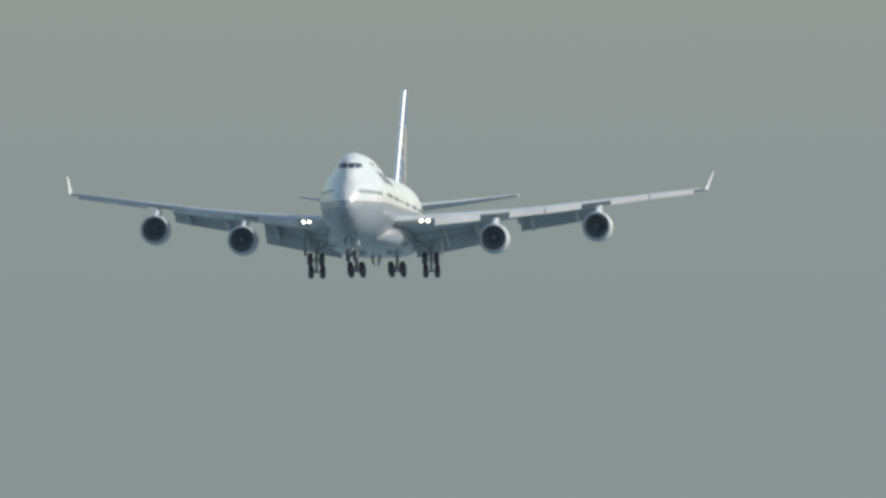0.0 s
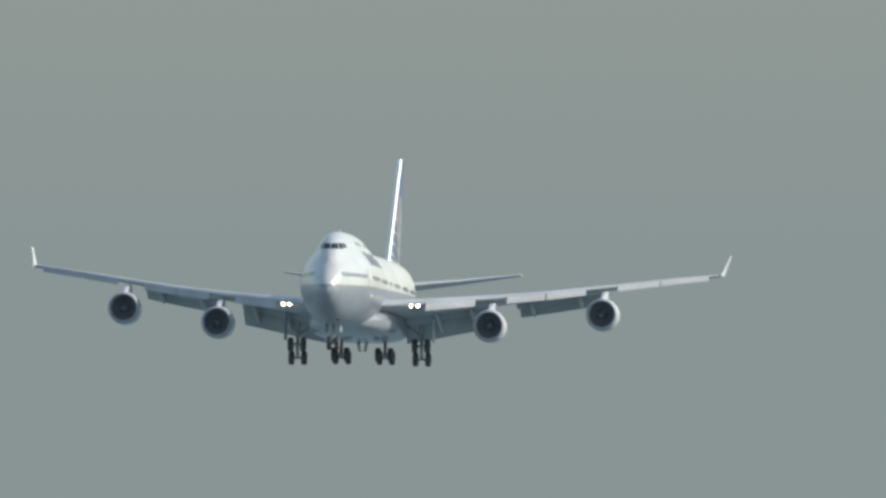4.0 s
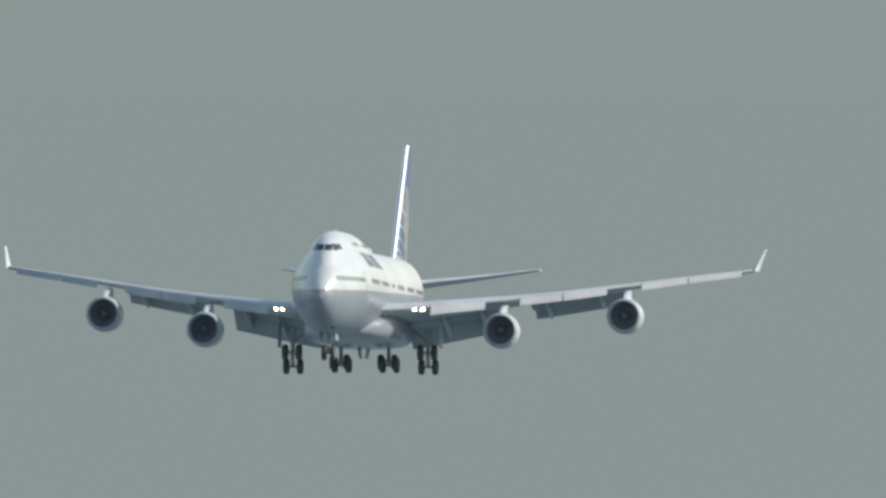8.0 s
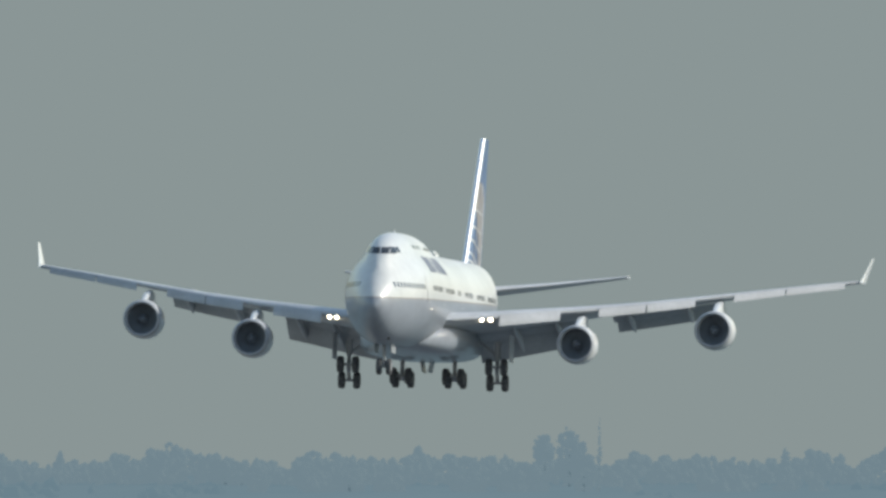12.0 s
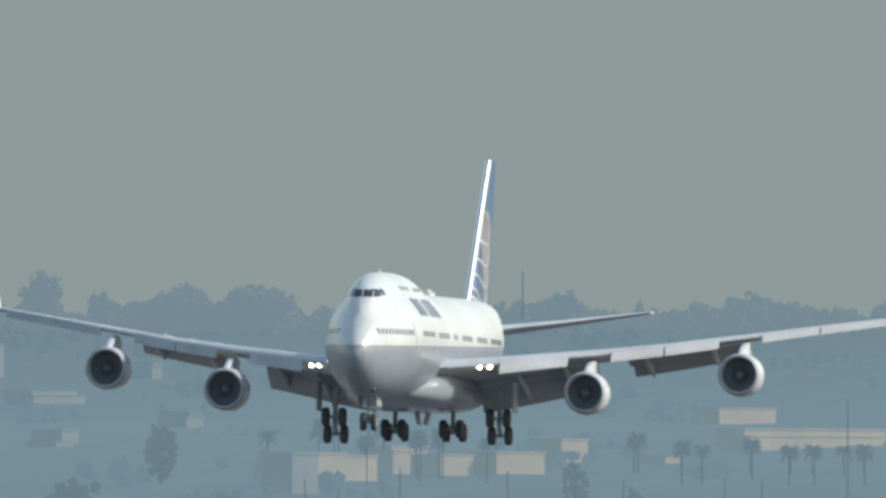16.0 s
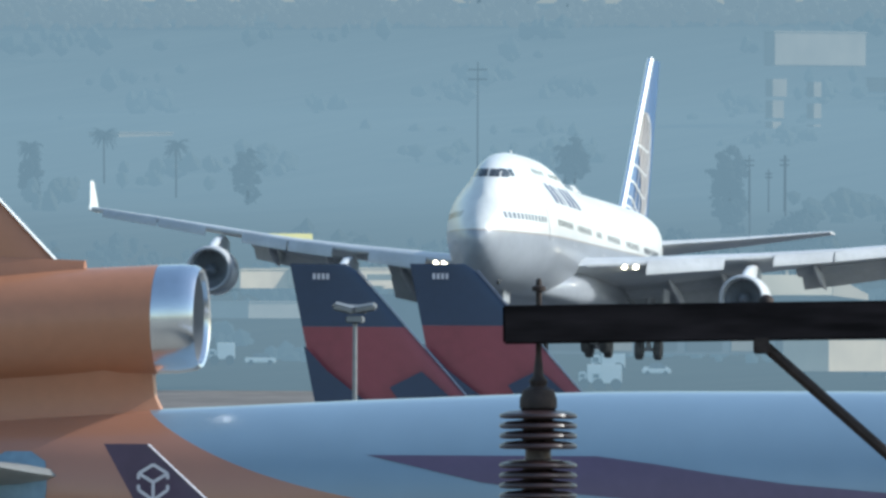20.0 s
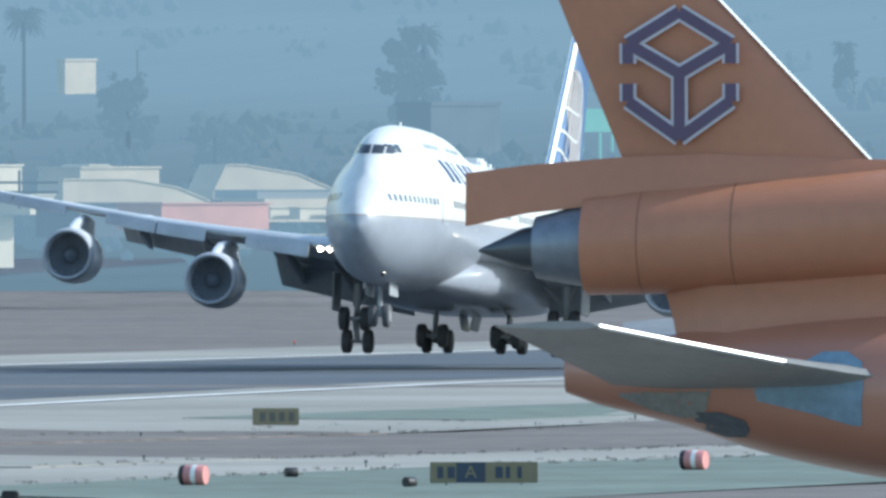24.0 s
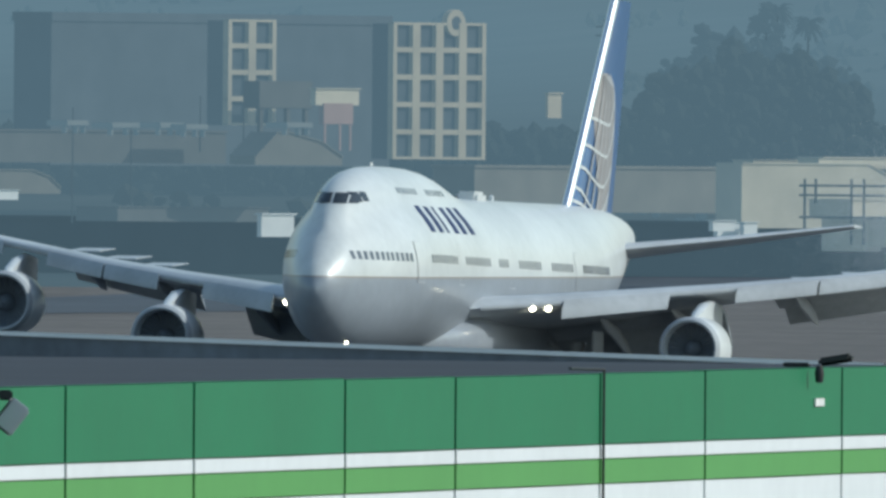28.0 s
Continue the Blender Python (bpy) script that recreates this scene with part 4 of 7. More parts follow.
        ul, ur, ll, lr = (-0.83, 0.5), (0.83, 0.5), (-0.83, -0.42), (0.83, -0.42)
        segs = [(top, ul), (top, ur), (ul, mid), (ur, mid), (mid, bot), (bot, ll), (bot, lr), (ul, (-0.83, 0.18)), (ur, (0.83, 0.18)), (ll, (-0.83, -0.14)), (lr, (0.83, -0.14))]
        for k, (a, c) in enumerate(segs):
            if pale is not None:
                bar(a, c, 0.27, pale, 0.0015 * k)
            bar(a, c, 0.18, main, 0.03 + 0.0015 * k)

    cube_device(fin, -9.2, 13.68, 1.7, -0.36, M_LOGO, M_PALE)
    # tailplanes and wings
    for s in (-1, 1):
        rings = []
        for y, le, z, c in ((1.2, -1.9, 5.32, 9.0), (2.7, -4.1, 5.64, 7.1), (5.0, -6.4, 6.1, 5.3), (9.0, -9.8, 6.95, 2.8)):
            rings.append([(le - u * c, s * y, z + h * c) for u, h in airfoil(8, 0.10)])
        t = part("tailplane", loft(rings), M_TAILGREY, f, "olive-grey tailplane")
        bm = bmesh.new()
        loft([[(le + 0.09 * math.cos(a), s * y, z + 0.07 * math.sin(a)) for a in [math.pi * k / 6 - math.pi / 2 for k in range(7)]] for y, le, z in ((4.2, -5.65, 5.94), (9.0, -9.8, 6.95))], closed=False, bm=bm)
        part("tailplane_edge", bm, M_EDGE, t, "bright metal edge")
        rings = []
        for y, le, z, c in ((2.0, 23, 3.1, 12.0), (9, 17.5, 3.85, 8.6), (25.4, 5.5, 4.27, 2.7)):
            rings.append([(le - u * c, s * y, z + h * c) for u, h in airfoil(8, 0.10)])
        w = part("wing", loft(rings), M_WINGGREY, f, "grey swept wing")
        bm = bmesh.new()
        loft([[(le + 0.1 * math.cos(a), s * y, z + 0.09 * math.sin(a)) for a in [math.pi * k / 6 - math.pi / 2 for k in range(7)]] for y, le, z in ((3.2, 22.1, 3.24), (9, 17.55, 3.85), (25.4, 5.55, 4.27))], closed=False, bm=bm)
        part("wing_leading_edge", bm, M_EDGE, w, "bright metal leading edge")
        rings = []
        for z, le, c in ((4.27, 5.75, 2.5), (4.6, 5.38, 2.2), (6.56, 3.3, 1.15)):
            rings.append([(le - u * c, s * (25.45 + (z - 4) * 0.12) + h * c, z) for u, h in airfoil(6, 0.08)])
        wl = part("winglet", loft(rings), M_PURPLE, w, "dark purple winglet with white cube outline")
        bm = bmesh.new()
        loft([[(le + 0.05 * math.cos(a), s * (25.45 + (z - 4) * 0.12) + 0.07 * math.sin(a), z) for a in [math.pi * k / 6 - math.pi / 2 for k in range(7)]] for z, le in ((4.3, 5.72), (4.6, 5.40), (6.56, 3.32))], closed=False, bm=bm)
        part("winglet_edge", bm, M_PALE, wl)
        if s < 0:
            cube_device(wl, 3.50, 5.55, 0.47, -25.85, M_PALE, None)
        rings = []
        for z, le, c in ((4.2, 5.85, 0.85), (3.85, 5.6, 0.62), (3.45, 5.25, 0.38)):
            rings.append([(le - u * c, s * (25.4 + (4 - z) * 0.3) + h * c, z) for u, h in airfoil(6, 0.08)])
        # sky-lit shade on the lower winglet is put into its blue-grey colour
        part("lower_winglet", loft(rings), M_SCUFF, w, "lower winglet coloured blue-grey as in shade")
        # wing engine and its leg
        bm = bmesh.new()
        loft([[(x, s * 8.2 + r * math.cos(2 * math.pi * i / 28), 2.15 + r * math.sin(2 * math.pi * i / 28)) for i in range(28)] for x, r in ((22.5, 1.2), (22.6, 1.32), (21.5, 1.45), (19, 1.42), (17.6, 1.15), (17.6, 0.8))], caps=False, bm=bm)
        e = part("wing_engine", bm, M_ORANGE, f, "orange wing engine")
        part("fan", loft([[(21.4, s * 8.2 + r * math.cos(2 * math.pi * i / 28), 2.15 + r * math.sin(2 * math.pi * i / 28)) for i in range(28)] for r in (1.3, 0.1)], caps=False), M_FAN, e)
        bm = box(15.5, 21, s * 8.2 - 0.2, s * 8.2 + 0.2, 2.9, 3.9, 0.1)
        part("engine_pylon", bm, M_WHITE, e)
        g = part("main_gear", tube((9, s * 5.3, 0.6), (9, s * 5.0, 3.2), 0.2), M_STRUT, f, "main landing gear")
        for xx in (8.3, 9.7):
            for yy in (-0.6, 0.6):
                part("tyre", revolve([(-0.22, 0.3), (-0.22, 0.58), (0, 0.62), (0.22, 0.58), (0.22, 0.3)], 16, "y", at=(xx, s * 5.3 + yy, 0.62)), M_TYRE, g)
    g = part("nose_gear", tube((39, 0, 0.5), (39, 0, 2.6), 0.15), M_STRUT, f, "nose landing gear")
    for yy in (-0.4, 0.4):
        part("tyre", revolve([(-0.18, 0.25), (-0.18, 0.48), (0, 0.52), (0.18, 0.48), (0.18, 0.25)], 16, "y", at=(39, yy, 0.52)), M_TYRE, g)


build_freighter()


# ---- parked twin jets with navy and red tails ----
def build_twinjet():
    j = empty("parked_twinjet")
    tagged(j, "parked white twin jet with navy and red tail", "airliner", "parked aircraft")
    rings = []
    for x, lo, hi, w in ((-0.5, 4.2, 4.9, 0.2), (3, 3.3, 5.4, 1.1), (8, 2.1, 5.75, 1.8), (13, 1.85, 5.8, 1.97), (28, 1.85, 5.8, 1.97), (31, 2.0, 5.5, 1.6), (33, 2.6, 4.4, 0.6), (33.4, 3.0, 3.6, 0.1)):
        rings.append([(x, w * math.cos(a), (lo + hi) / 2 + (hi - lo) / 2 * math.sin(a)) for a in [2 * math.pi * k / 24 for k in range(24)]])
    part("fuselage", loft(rings), M_WHITE, j)

    def fin_ring(z):
        te = 0.0 + (11.2 - z) * 0.203
        le = 2.05 + max(0, 11.05 - z) * 0.885 if z < 11.05 else 1.75
        c = le - te
        return [(le - u * c, h * c, z) for u, h in airfoil(8, 0.095)]

    fin = part("fin", loft([fin_ring(z) for z in (5.4, 7, 9.26)]), M_DRED, j, "dark red fin with navy upper part")
    part("fin_top", loft([fin_ring(z) for z in (9.262, 10.4, 10.95, 11.2)]), M_DNAVY, fin, "dark navy fin tip")
    for sgn in (-1,):
        for pts in ([(0.50, 8.7), (1.05, 6.0), (3.6, 6.0), (2.35, 7.05), (1.25, 7.9)], [(3.2, 7.4), (4.2, 6.0), (6.2, 6.0), (5.0, 7.2), (4.2, 7.9)]):
            bm = bmesh.new()
            bm.faces.new([bm.verts.new((x, sgn * 0.34, z)) for x, z in pts])
            part("navy_chevron", bm, M_DNAVY, fin, smooth=False)
        for k in range(4):
            bm = bmesh.new()
            bm.faces.new([bm.verts.new((0.75 + 0.14 * k + x, -0.155, z)) for x, z in ((0, 10.72), (0.09, 10.72), (0.09, 10.9), (0, 10.9))])
            part("fleet_number_bar", bm, M_PALE, fin, smooth=False)
    bm = bmesh.new()
    loft([[(2.09 + (11.05 - z) * 0.885 + 0.04 * math.cos(a), 0.06 * math.sin(a), z) for a in [math.pi * k / 6 - math.pi / 2 for k in range(7)]] for z in (5.6, 11.0)], closed=False, bm=bm)
    part("fin_leading_edge", bm, M_DNAVY, fin, "dark leading edge")
    for s in (-1, 1):
        rings = []
        for y, le, z, c in ((0.8, 5.5, 4.7, 3.6), (6.2, 1.9, 5.2, 1.3)):
            rings.append([(le - u * c, s * y, z + h * c) for u, h in airfoil(6, 0.1)])
        part("tailplane", loft(rings), M_WINGGREY, j)
        rings = []
        for y, le, z, c in ((1.5, 21, 2.4, 6.5), (17, 12.5, 3.6, 1.6)):
            rings.append([(le - u * c, s * y, z + h * c) for u, h in airfoil(6, 0.1)])
        part("wing", loft(rings), M_WINGGREY, j)
        part("engine", revolve([(19, 0.5), (18.6, 0.6), (21.3, 1.0), (22.6, 0.95), (22.6, 0.8)], 20, "x", at=(0, s * 5.7, 1.75)), M_WHITE, j)
        g = part("main_gear", tube((16, s * 3.8, 0.5), (16, s * 3.8, 2.4), 0.12), M_STRUT, j)
        part("tyre", revolve([(-0.2, 0.25), (-0.2, 0.52), (0.2, 0.52), (0.2, 0.25)], 14, "y", at=(16, s * 3.8, 0.52)), M_TYRE, g)
    g = part("nose_gear", tube((28.5, 0, 0.4), (28.5, 0, 2.0), 0.1), M_STRUT, j)
    part("tyre", revolve([(-0.15, 0.2), (-0.15, 0.42), (0.15, 0.42), (0.15, 0.2)], 14, "y", at=(28.5, 0, 0.42)), M_TYRE, g)
    return j


TWIN = build_twinjet()
TWIN.matrix_basis = pose(-215.4, 1180.5, 0)
copy_thing(TWIN, pose(-215.75, 1203.4, 0.0))


# ---- apron floodlight mast ----
def build_mast():
    m = empty("floodlight_mast", pose(-199.2, 1102.2, 0))
    tagged(m, "slim grey steel floodlight mast on the apron", "light mast")
    part("pole", tube((0, 0, 0), (0, 0, 9.75), 0.095, 0.06), M_GALV, m)
    part("head_frame", box(-0.25, 0.25, -0.2, 0.2, 9.55, 9.75, 0.04), M_GALV, m)
    for x, r in ((-0.3, 14), (0.32, -10), (0.0, 2)):
        part("floodlight", box(-0.32, 0.32, -0.2, 0.2, -0.09, 0.1, 0.05), M_GALV, m, "", pose(x, -0.1 if x else 0.3, 9.95 + abs(x) * 0.1, 12, r, 0))


build_mast()


# ---- timber power pole with crossarm and insulators ----
def build_power_pole():
    p = empty("power_pole", pose(-23.38, 143.1, 0) @ pose(0, 0, 0, 0, 0, 9.3))
    tagged(p, "dark weathered timber power pole with crossarm and brown insulators", "power pole")
    prof = [(-0.5, 0.19), (4, 0.175), (9, 0.158), (11.3, 0.15), (11.93, 0.148), (11.965, 0.135)]
    post = part("post", revolve(prof, 28, "z"), M_POLEWOOD, p, angle=30)
    arm = part("crossarm", box(-1.89, 1.74, -0.06, 0.06, -0.072, 0.072, 0.008), M_WOOD, p, "dark square timber crossarm", pose(0, -0.2, 11.712, 0, -1.0, 0))
    for x in (-0.91, 0.78):
        part("bolt", revolve([(0.06, 0.03), (0.085, 0.028), (0.095, 0.018), (0.1, 0.006)], 10, "z", at=(x, 0, 0)), M_IRON, arm)
        part("brace_bracket", box(x - 0.03 - (0.02 if x < 0 else -0.02), x + 0.03 - (0.02 if x < 0 else -0.02), -0.075, 0.02, -0.12, -0.06, 0.005), M_IRON, arm)
        s = math.copysign(1, x)
        part("brace", tube((x, -0.2, 11.60), (x - s * 0.80, -0.14, 10.9), 0.021, n=8), M_IRON, p, "round iron brace")
    for x in (-1.757, 1.62):
        ins = empty("insulator_string")
        ins.parent = p
        ins.matrix_basis = pose(x, -0.2, 11.722 + (0.07 if x < 0 else 0.09))
        part("pin", revolve([(0.06, 0.006), (0.055, 0.01), (0.035, 0.012), (0.03, 0.026), (0.015, 0.026), (0.01, 0.011), (-0.22, 0.011), (-0.3, 0.02), (-0.32, 0.035), (-0.34, 0.03)], 12, "z"), M_IRON, ins)
        part("cap", revolve([(-0.34, 0.03), (-0.355, 0.058), (-0.39, 0.07), (-0.42, 0.07), (-0.43, 0.06)], 16, "z"), M_IRON, ins)
        for k in range(5):
            z = -0.428 - 0.185 * k
            for i in range(4):
                q = z - 0.0375 * i
                part("disc", revolve([(q, 0.055), (q - 0.006, 0.115), (q - 0.015, 0.142), (q - 0.024, 0.146), (q - 0.031, 0.141), (q - 0.034, 0.12), (q - 0.030, 0.055)], 28, "z"), M_PORCELAIN, ins)
            part("sleeve", revolve([(z, 0.055), (z - 0.14, 0.06), (z - 0.15, 0.048), (z - 0.185, 0.048)], 18, "z"), M_PORCELAIN, ins)
    return p


build_power_pole()


# ---- green and white panelled building ----
def build_wall():
    a = Vector((-73.1, 342.3, 0))  # far corner
    w = empty("panelled_building", Matrix.Translation(a) @ pose(0, 0, 0, 0, 0, -87.3))
    tagged(w, "green and white striped metal-panelled building", "building")
    rnd = random.Random(4)
    # local x runs along the wall towards the viewer, the face looks to local +y
    x = 0.0
    widths = [7.0, 5.4, 6.9, 5.1, 6.8, 5.0, 6.6, 5.4, 6.4, 5.4, 6.4]
    total = sum(widths)
    part("backing", box(0.02, total - 0.02, -12, -0.12, 0, 9.95), M_SEAM, w)
    part("roof", box(0.0, total + 0.05, -12.1, -0.13, 9.955, 10.0), M_ROOF, w)
    for k, wd in enumerate(widths):
        x0, x1 = x + 0.04, x + wd - 0.04
        top = 10.053 + rnd.uniform(-0.008, 0.008)
        for nm, z0, z1, m, y in (("white_panel", 0.1, 9.12, M_WALLWHITE, 0.0), ("lime_stripe", 9.123, 9.33, M_LIME, 0.003), ("white_stripe", 9.333, 9.45, M_WALLWHITE, 0.004), ("green_panel", 9.453, top, M_GREEN, 0.0)):
            bm = box(x0, x1, -0.12, y, z0, z1, 0.006)
            part(nm, bm, m, w)
        x += wd
    cb = sum(widths[:4])
    part("cable", tube((cb, 0.03, 6.0), (cb, 0.03, 10.08), 0.012, n=8), M_BLACK, w, "black cable down the wall")
    part("cable", tube((cb, 0.03, 10.08), (cb + 0.9, -0.1, 10.09), 0.014, n=8), M_BLACK, w)
    # security camera and a small plate
    cx = 13.65
    part("camera_housing", box(-0.16, 0.16, -0.05, 0.05, -0.035, 0.04, 0.025), M_BLACK, w, "black security camera", pose(cx, 0.16, 10.115, 0, -9, 75))
    part("camera_arm", box(-0.12, 0.12, -0.03, 0.03, -0.02, 0.02, 0.012), M_BLACK, w, "", pose(cx + 0.4, -0.12, 10.075, 0, 0, 80))
    part("camera_head", revolve([(9.92, 0.015), (9.93, 0.035), (10.0, 0.042), (10.07, 0.03)], 12, "z", at=(cx + 0.5, 0.1, 0)), M_BLACK, w)
    part("small_plate", box(cx - 0.25, cx + 0.2, 0.002, 0.02, 9.715, 9.785, 0.003), M_LINE, w, "small white plate")


build_wall()


M_SHED = mat("grey_render", (0.135, 0.155, 0.185), 0.8, grain=0.15, stain=0.2, stain_scale=0.3)


def build_far_shed():
    """Grey low building whose roof edge shows above the green wall."""
    s = empty("grey_shed", pose(0, 0, 0))
    tagged(s, "long low grey building with a pale roof edge", "building")
    pts = [(-150.5, 600, 9.02), (-128.2, 586, 8.6)]
    a, b = Vector(pts[0]), Vector(pts[1])
    for nm, off, z0, m in (("wall", 0.0, None, M_SHED), ("roof_edge", -0.12, 0.07, M_WALLWHITE)):
        bm = bmesh.new()
        n = Vector((0.53, -0.85, 0)) * 0.12
        ring = []
        for p in (a, b):
            lo = Vector((p.x, p.y, 0.0)) if z0 is None else p + Vector((0, 0, -z0))
            o = n if z0 is not None else Vector((0, 0, 0))
            back = Vector((-0.53, 0.85, 0)) * (6 if z0 is None else 0.2)
            ring.append([lo + o, p + o, p + o + back, lo + o + back])
        loft(ring, bm=bm)
        part(nm, bm, m, s, smooth=False)


build_far_shed()


# ---- airfield signs and markers ----
def text_part(name, body, size, material, parent, m):
    cu = bpy.data.curves.new(name, "FONT")
    cu.body = body
    cu.size = size
    cu.extrude = 0.004
    cu.align_x = cu.align_y = "CENTER"
    tmp = bpy.data.objects.new(name, cu)
    scene.collection.objects.link(tmp)
    bpy.context.view_layer.update()
    me = bpy.data.meshes.new_from_object(tmp.evaluated_get(bpy.context.evaluated_depsgraph_get()))
    bpy.data.objects.remove(tmp)
    me.materials.clear()
    me.materials.append(material)
    return part(name, me, material, parent, "", m)


# haze over the airfield is put into these low-contrast sign colours
M_SIGNBLACK = mat("sign_black", (0.032, 0.052, 0.085), 0.5)
M_SIGNPALE = mat("hazed_white_numeral", (0.34, 0.36, 0.38), 0.6)
M_SIGNDIM = mat("hazed_lettering", (0.10, 0.105, 0.095), 0.6)
M_SIGNYELLOW = mat("sign_yellow", (0.20, 0.18, 0.11), 0.6, grain=0.1)
M_SIGNRED = mat("red_marker", (0.55, 0.24, 0.22), 0.6)


def airfield_sign(name, label, x, y, w, h, face, marks=(), text=None, turn=11.5):
    z = ground_z(y)
    s = empty(name, pose(x, y, z, 0, 0, turn))
    tagged(s, label, "airfield sign", "airfield signs")
    part("cabinet", box(-w / 2, w / 2, -0.15, 0.15, 0.12, 0.12 + h, 0.02), M_BLACK if face is M_SIGNBLACK else face, s)
    part("face", box(-w / 2 + 0.03, w / 2 - 0.03, -0.156, -0.145, 0.15, 0.09 + h), face, s)
    for lx in (-w * 0.35, w * 0.35):
        part("leg", tube((lx, 0, 0), (lx, 0, 0.14), 0.04, n=8), M_STRUT, s)
    for x0, x1, z0, z1, m in marks:
        part("panel_mark", box(x0, x1, -0.168, -0.157, z0, z1), m, s)
    if text:
        text_part("number", text, h * 1.0, M_SIGNPALE, s, pose(0, -0.165, 0.12 + h / 2, 90, 0, 0))
    return s


airfield_sign("distance_sign", "black square distance sign with a white 3", -330.45, 1551.2, 1.27, 1.1, M_SIGNBLACK, text="3")
airfield_sign("taxi_sign", "low yellow taxiway sign with dim haze-toned lettering", -340.4, 1664, 2.02, 0.74, M_SIGNYELLOW, [(-0.7 + k * 0.42, -0.45 + k * 0.42, 0.28, 0.68, M_SIGNDIM) for k in range(4)])
APRON_SIGN = airfield_sign("taxi_sign", "wide yellow and black taxiway sign in dry grass", -261.6, 1314.5, 3.7, 0.72, M_SIGNYELLOW, [(-1.6, -1.4, 0.28, 0.68, M_SIGNBLACK), (-1.25, -1.0, 0.28, 0.68, M_SIGNBLACK), (-0.95, 0.05, 0.14, 0.82, M_SIGNBLACK), (0.4, 0.65, 0.28, 0.68, M_SIGNBLACK), (0.75, 0.9, 0.28, 0.68, M_SIGNBLACK), (1.15, 1.3, 0.28, 0.68, M_SIGNBLACK)])
text_part("letter", "A", 0.62, M_SIGNYELLOW, APRON_SIGN, pose(-0.45, -0.172, 0.48, 90, 0, 0))


def marker_barrel(x, y, turn, pale):
    b = empty("marker_barrel", pose(x, y, ground_z(y) + 0.38 * (0.98 if pale else 0.5), 0, 0, turn))
    k = 0.98 if pale else 0.5
    tagged(b, "red and white striped barrel marker lying on the verge" if pale else "small black marker on the verge", "marker")
    part("drum", revolve([(a * k, r * k) for a, r in ((-0.45, 0.05), (-0.45, 0.33), (-0.4, 0.36), (0.4, 0.36), (0.45, 0.33), (0.45, 0.05))], 18, "x"), M_SIGNRED if pale else M_BLACK, b)
    if pale:
        part("band", revolve([(a * k, r * k) for a, r in ((-0.02, 0.362), (-0.02, 0.368), (0.16, 0.368), (0.16, 0.362))], 18, "x"), M_LINE, b)
        part("end_cap", revolve([(a * k, r * k) for a, r in ((-0.47, 0.02), (-0.47, 0.35), (-0.44, 0.36), (-0.3, 0.366), (-0.3, 0.2))], 18, "x"), M_BLACK, b)


marker_barrel(-272.3, 1317, -10, True)
marker_barrel(-263.3, 1310, 60, False)
marker_barrel(-275.2, 1348, 30, False)
marker_barrel(-266.4, 1377.5, -12, True)


# ---- dry tufts along the edges of the verges ----
def build_tufts():
    rng = np.random.default_rng(21)
    verts, faces = [], []
    edges = ((-328, 1600, 1950, 260, 0.08), (-294, 1350, 1850, 420, 0.065), (-338, 1480, 1690, 160, 0.08), (-279, 1320, 1500, 200, 0.06), (-366, 1590, 1700, 60, 0.08))
    for x, y0, y1, n, h in edges:
        for _ in range(n):
            cx, cy = x + rng.normal(0, 1.3), rng.uniform(y0, y1)
            size = h * rng.uniform(0.4, 1.8)
            for _b in range(7):
                bx, by = cx + rng.normal(0, size * 0.8), cy + rng.normal(0, size * 2)
                z = ground_z(by) + 0.03
                lean, wide, tall = rng.normal(0, size * 0.4), size * rng.uniform(0.1, 0.3), size * rng.uniform(0.5, 1.4)
                k = len(verts)
                verts += [(bx - wide, by, z), (bx + wide, by, z), (bx + lean, by + 0.02, z + tall), (bx, by + wide, z)]
                faces += [(k, k + 1, k + 2), (k + 1, k + 3, k + 2), (k + 3, k, k + 2)]
    me = bpy.data.meshes.new("dry_tufts")
    me.from_pydata(verts, [], faces)
    tagged(part("dry_tufts", me, M_STRAW, smooth=False), "dry brown grass tufts along the verges", "grass", kind="stuff")


build_tufts()


def runway_light(x, y, lens):
    p = empty("runway_light", pose(x, y, ground_z(y)))
    tagged(p, "small raised runway edge light on a stem", "runway light", "runway lights")
    part("stem", tube((0, 0, 0), (0, 0, 0.18), 0.025, n=8), M_DARKMETAL, p)
    part("lens", revolve([(0.16, 0.03), (0.18, 0.06), (0.25, 0.055), (0.28, 0.02)], 12, "z"), lens, p)


M_REDLENS = mat("red_lens", (0.7, 0.08, 0.06), 0.3, grain=0, stain=0)
for lx, ly, lm in ((-451, 2100, M_REDLENS), (-451, 2210, M_REDLENS), (-330.5, 1640, M_DARKMETAL), (-329.5, 1690, M_DARKMETAL), (-331, 1590, M_DARKMETAL), (-295.5, 1420, M_DARKMETAL), (-281, 1390, M_DARKMETAL)):
    runway_light(lx, ly, lm)


# ---- the hazy distance, its haze put in as glow: hillside town, trees, poles, sheds ----
# haze is put into every far material as a blue-grey emission
def haze_glow_mat(name, color, air=1.0):
    return mat(name, color, 1.0, spec=0.0, grain=0.12, scale=0.3, stain=0.12, stain_scale=0.05, emit=tuple(c * air for c in AIR_GLOW), emit_strength=1.0)


M_FARSCRUB = haze_glow_mat("hazy_scrub", (0.018, 0.019, 0.015), 1.0)
haze_glow_by_distance(M_FARSCRUB, 0.985)
M_FARPALE = haze_glow_mat("hazy_pale_render", (0.100, 0.091, 0.078), 0.92)
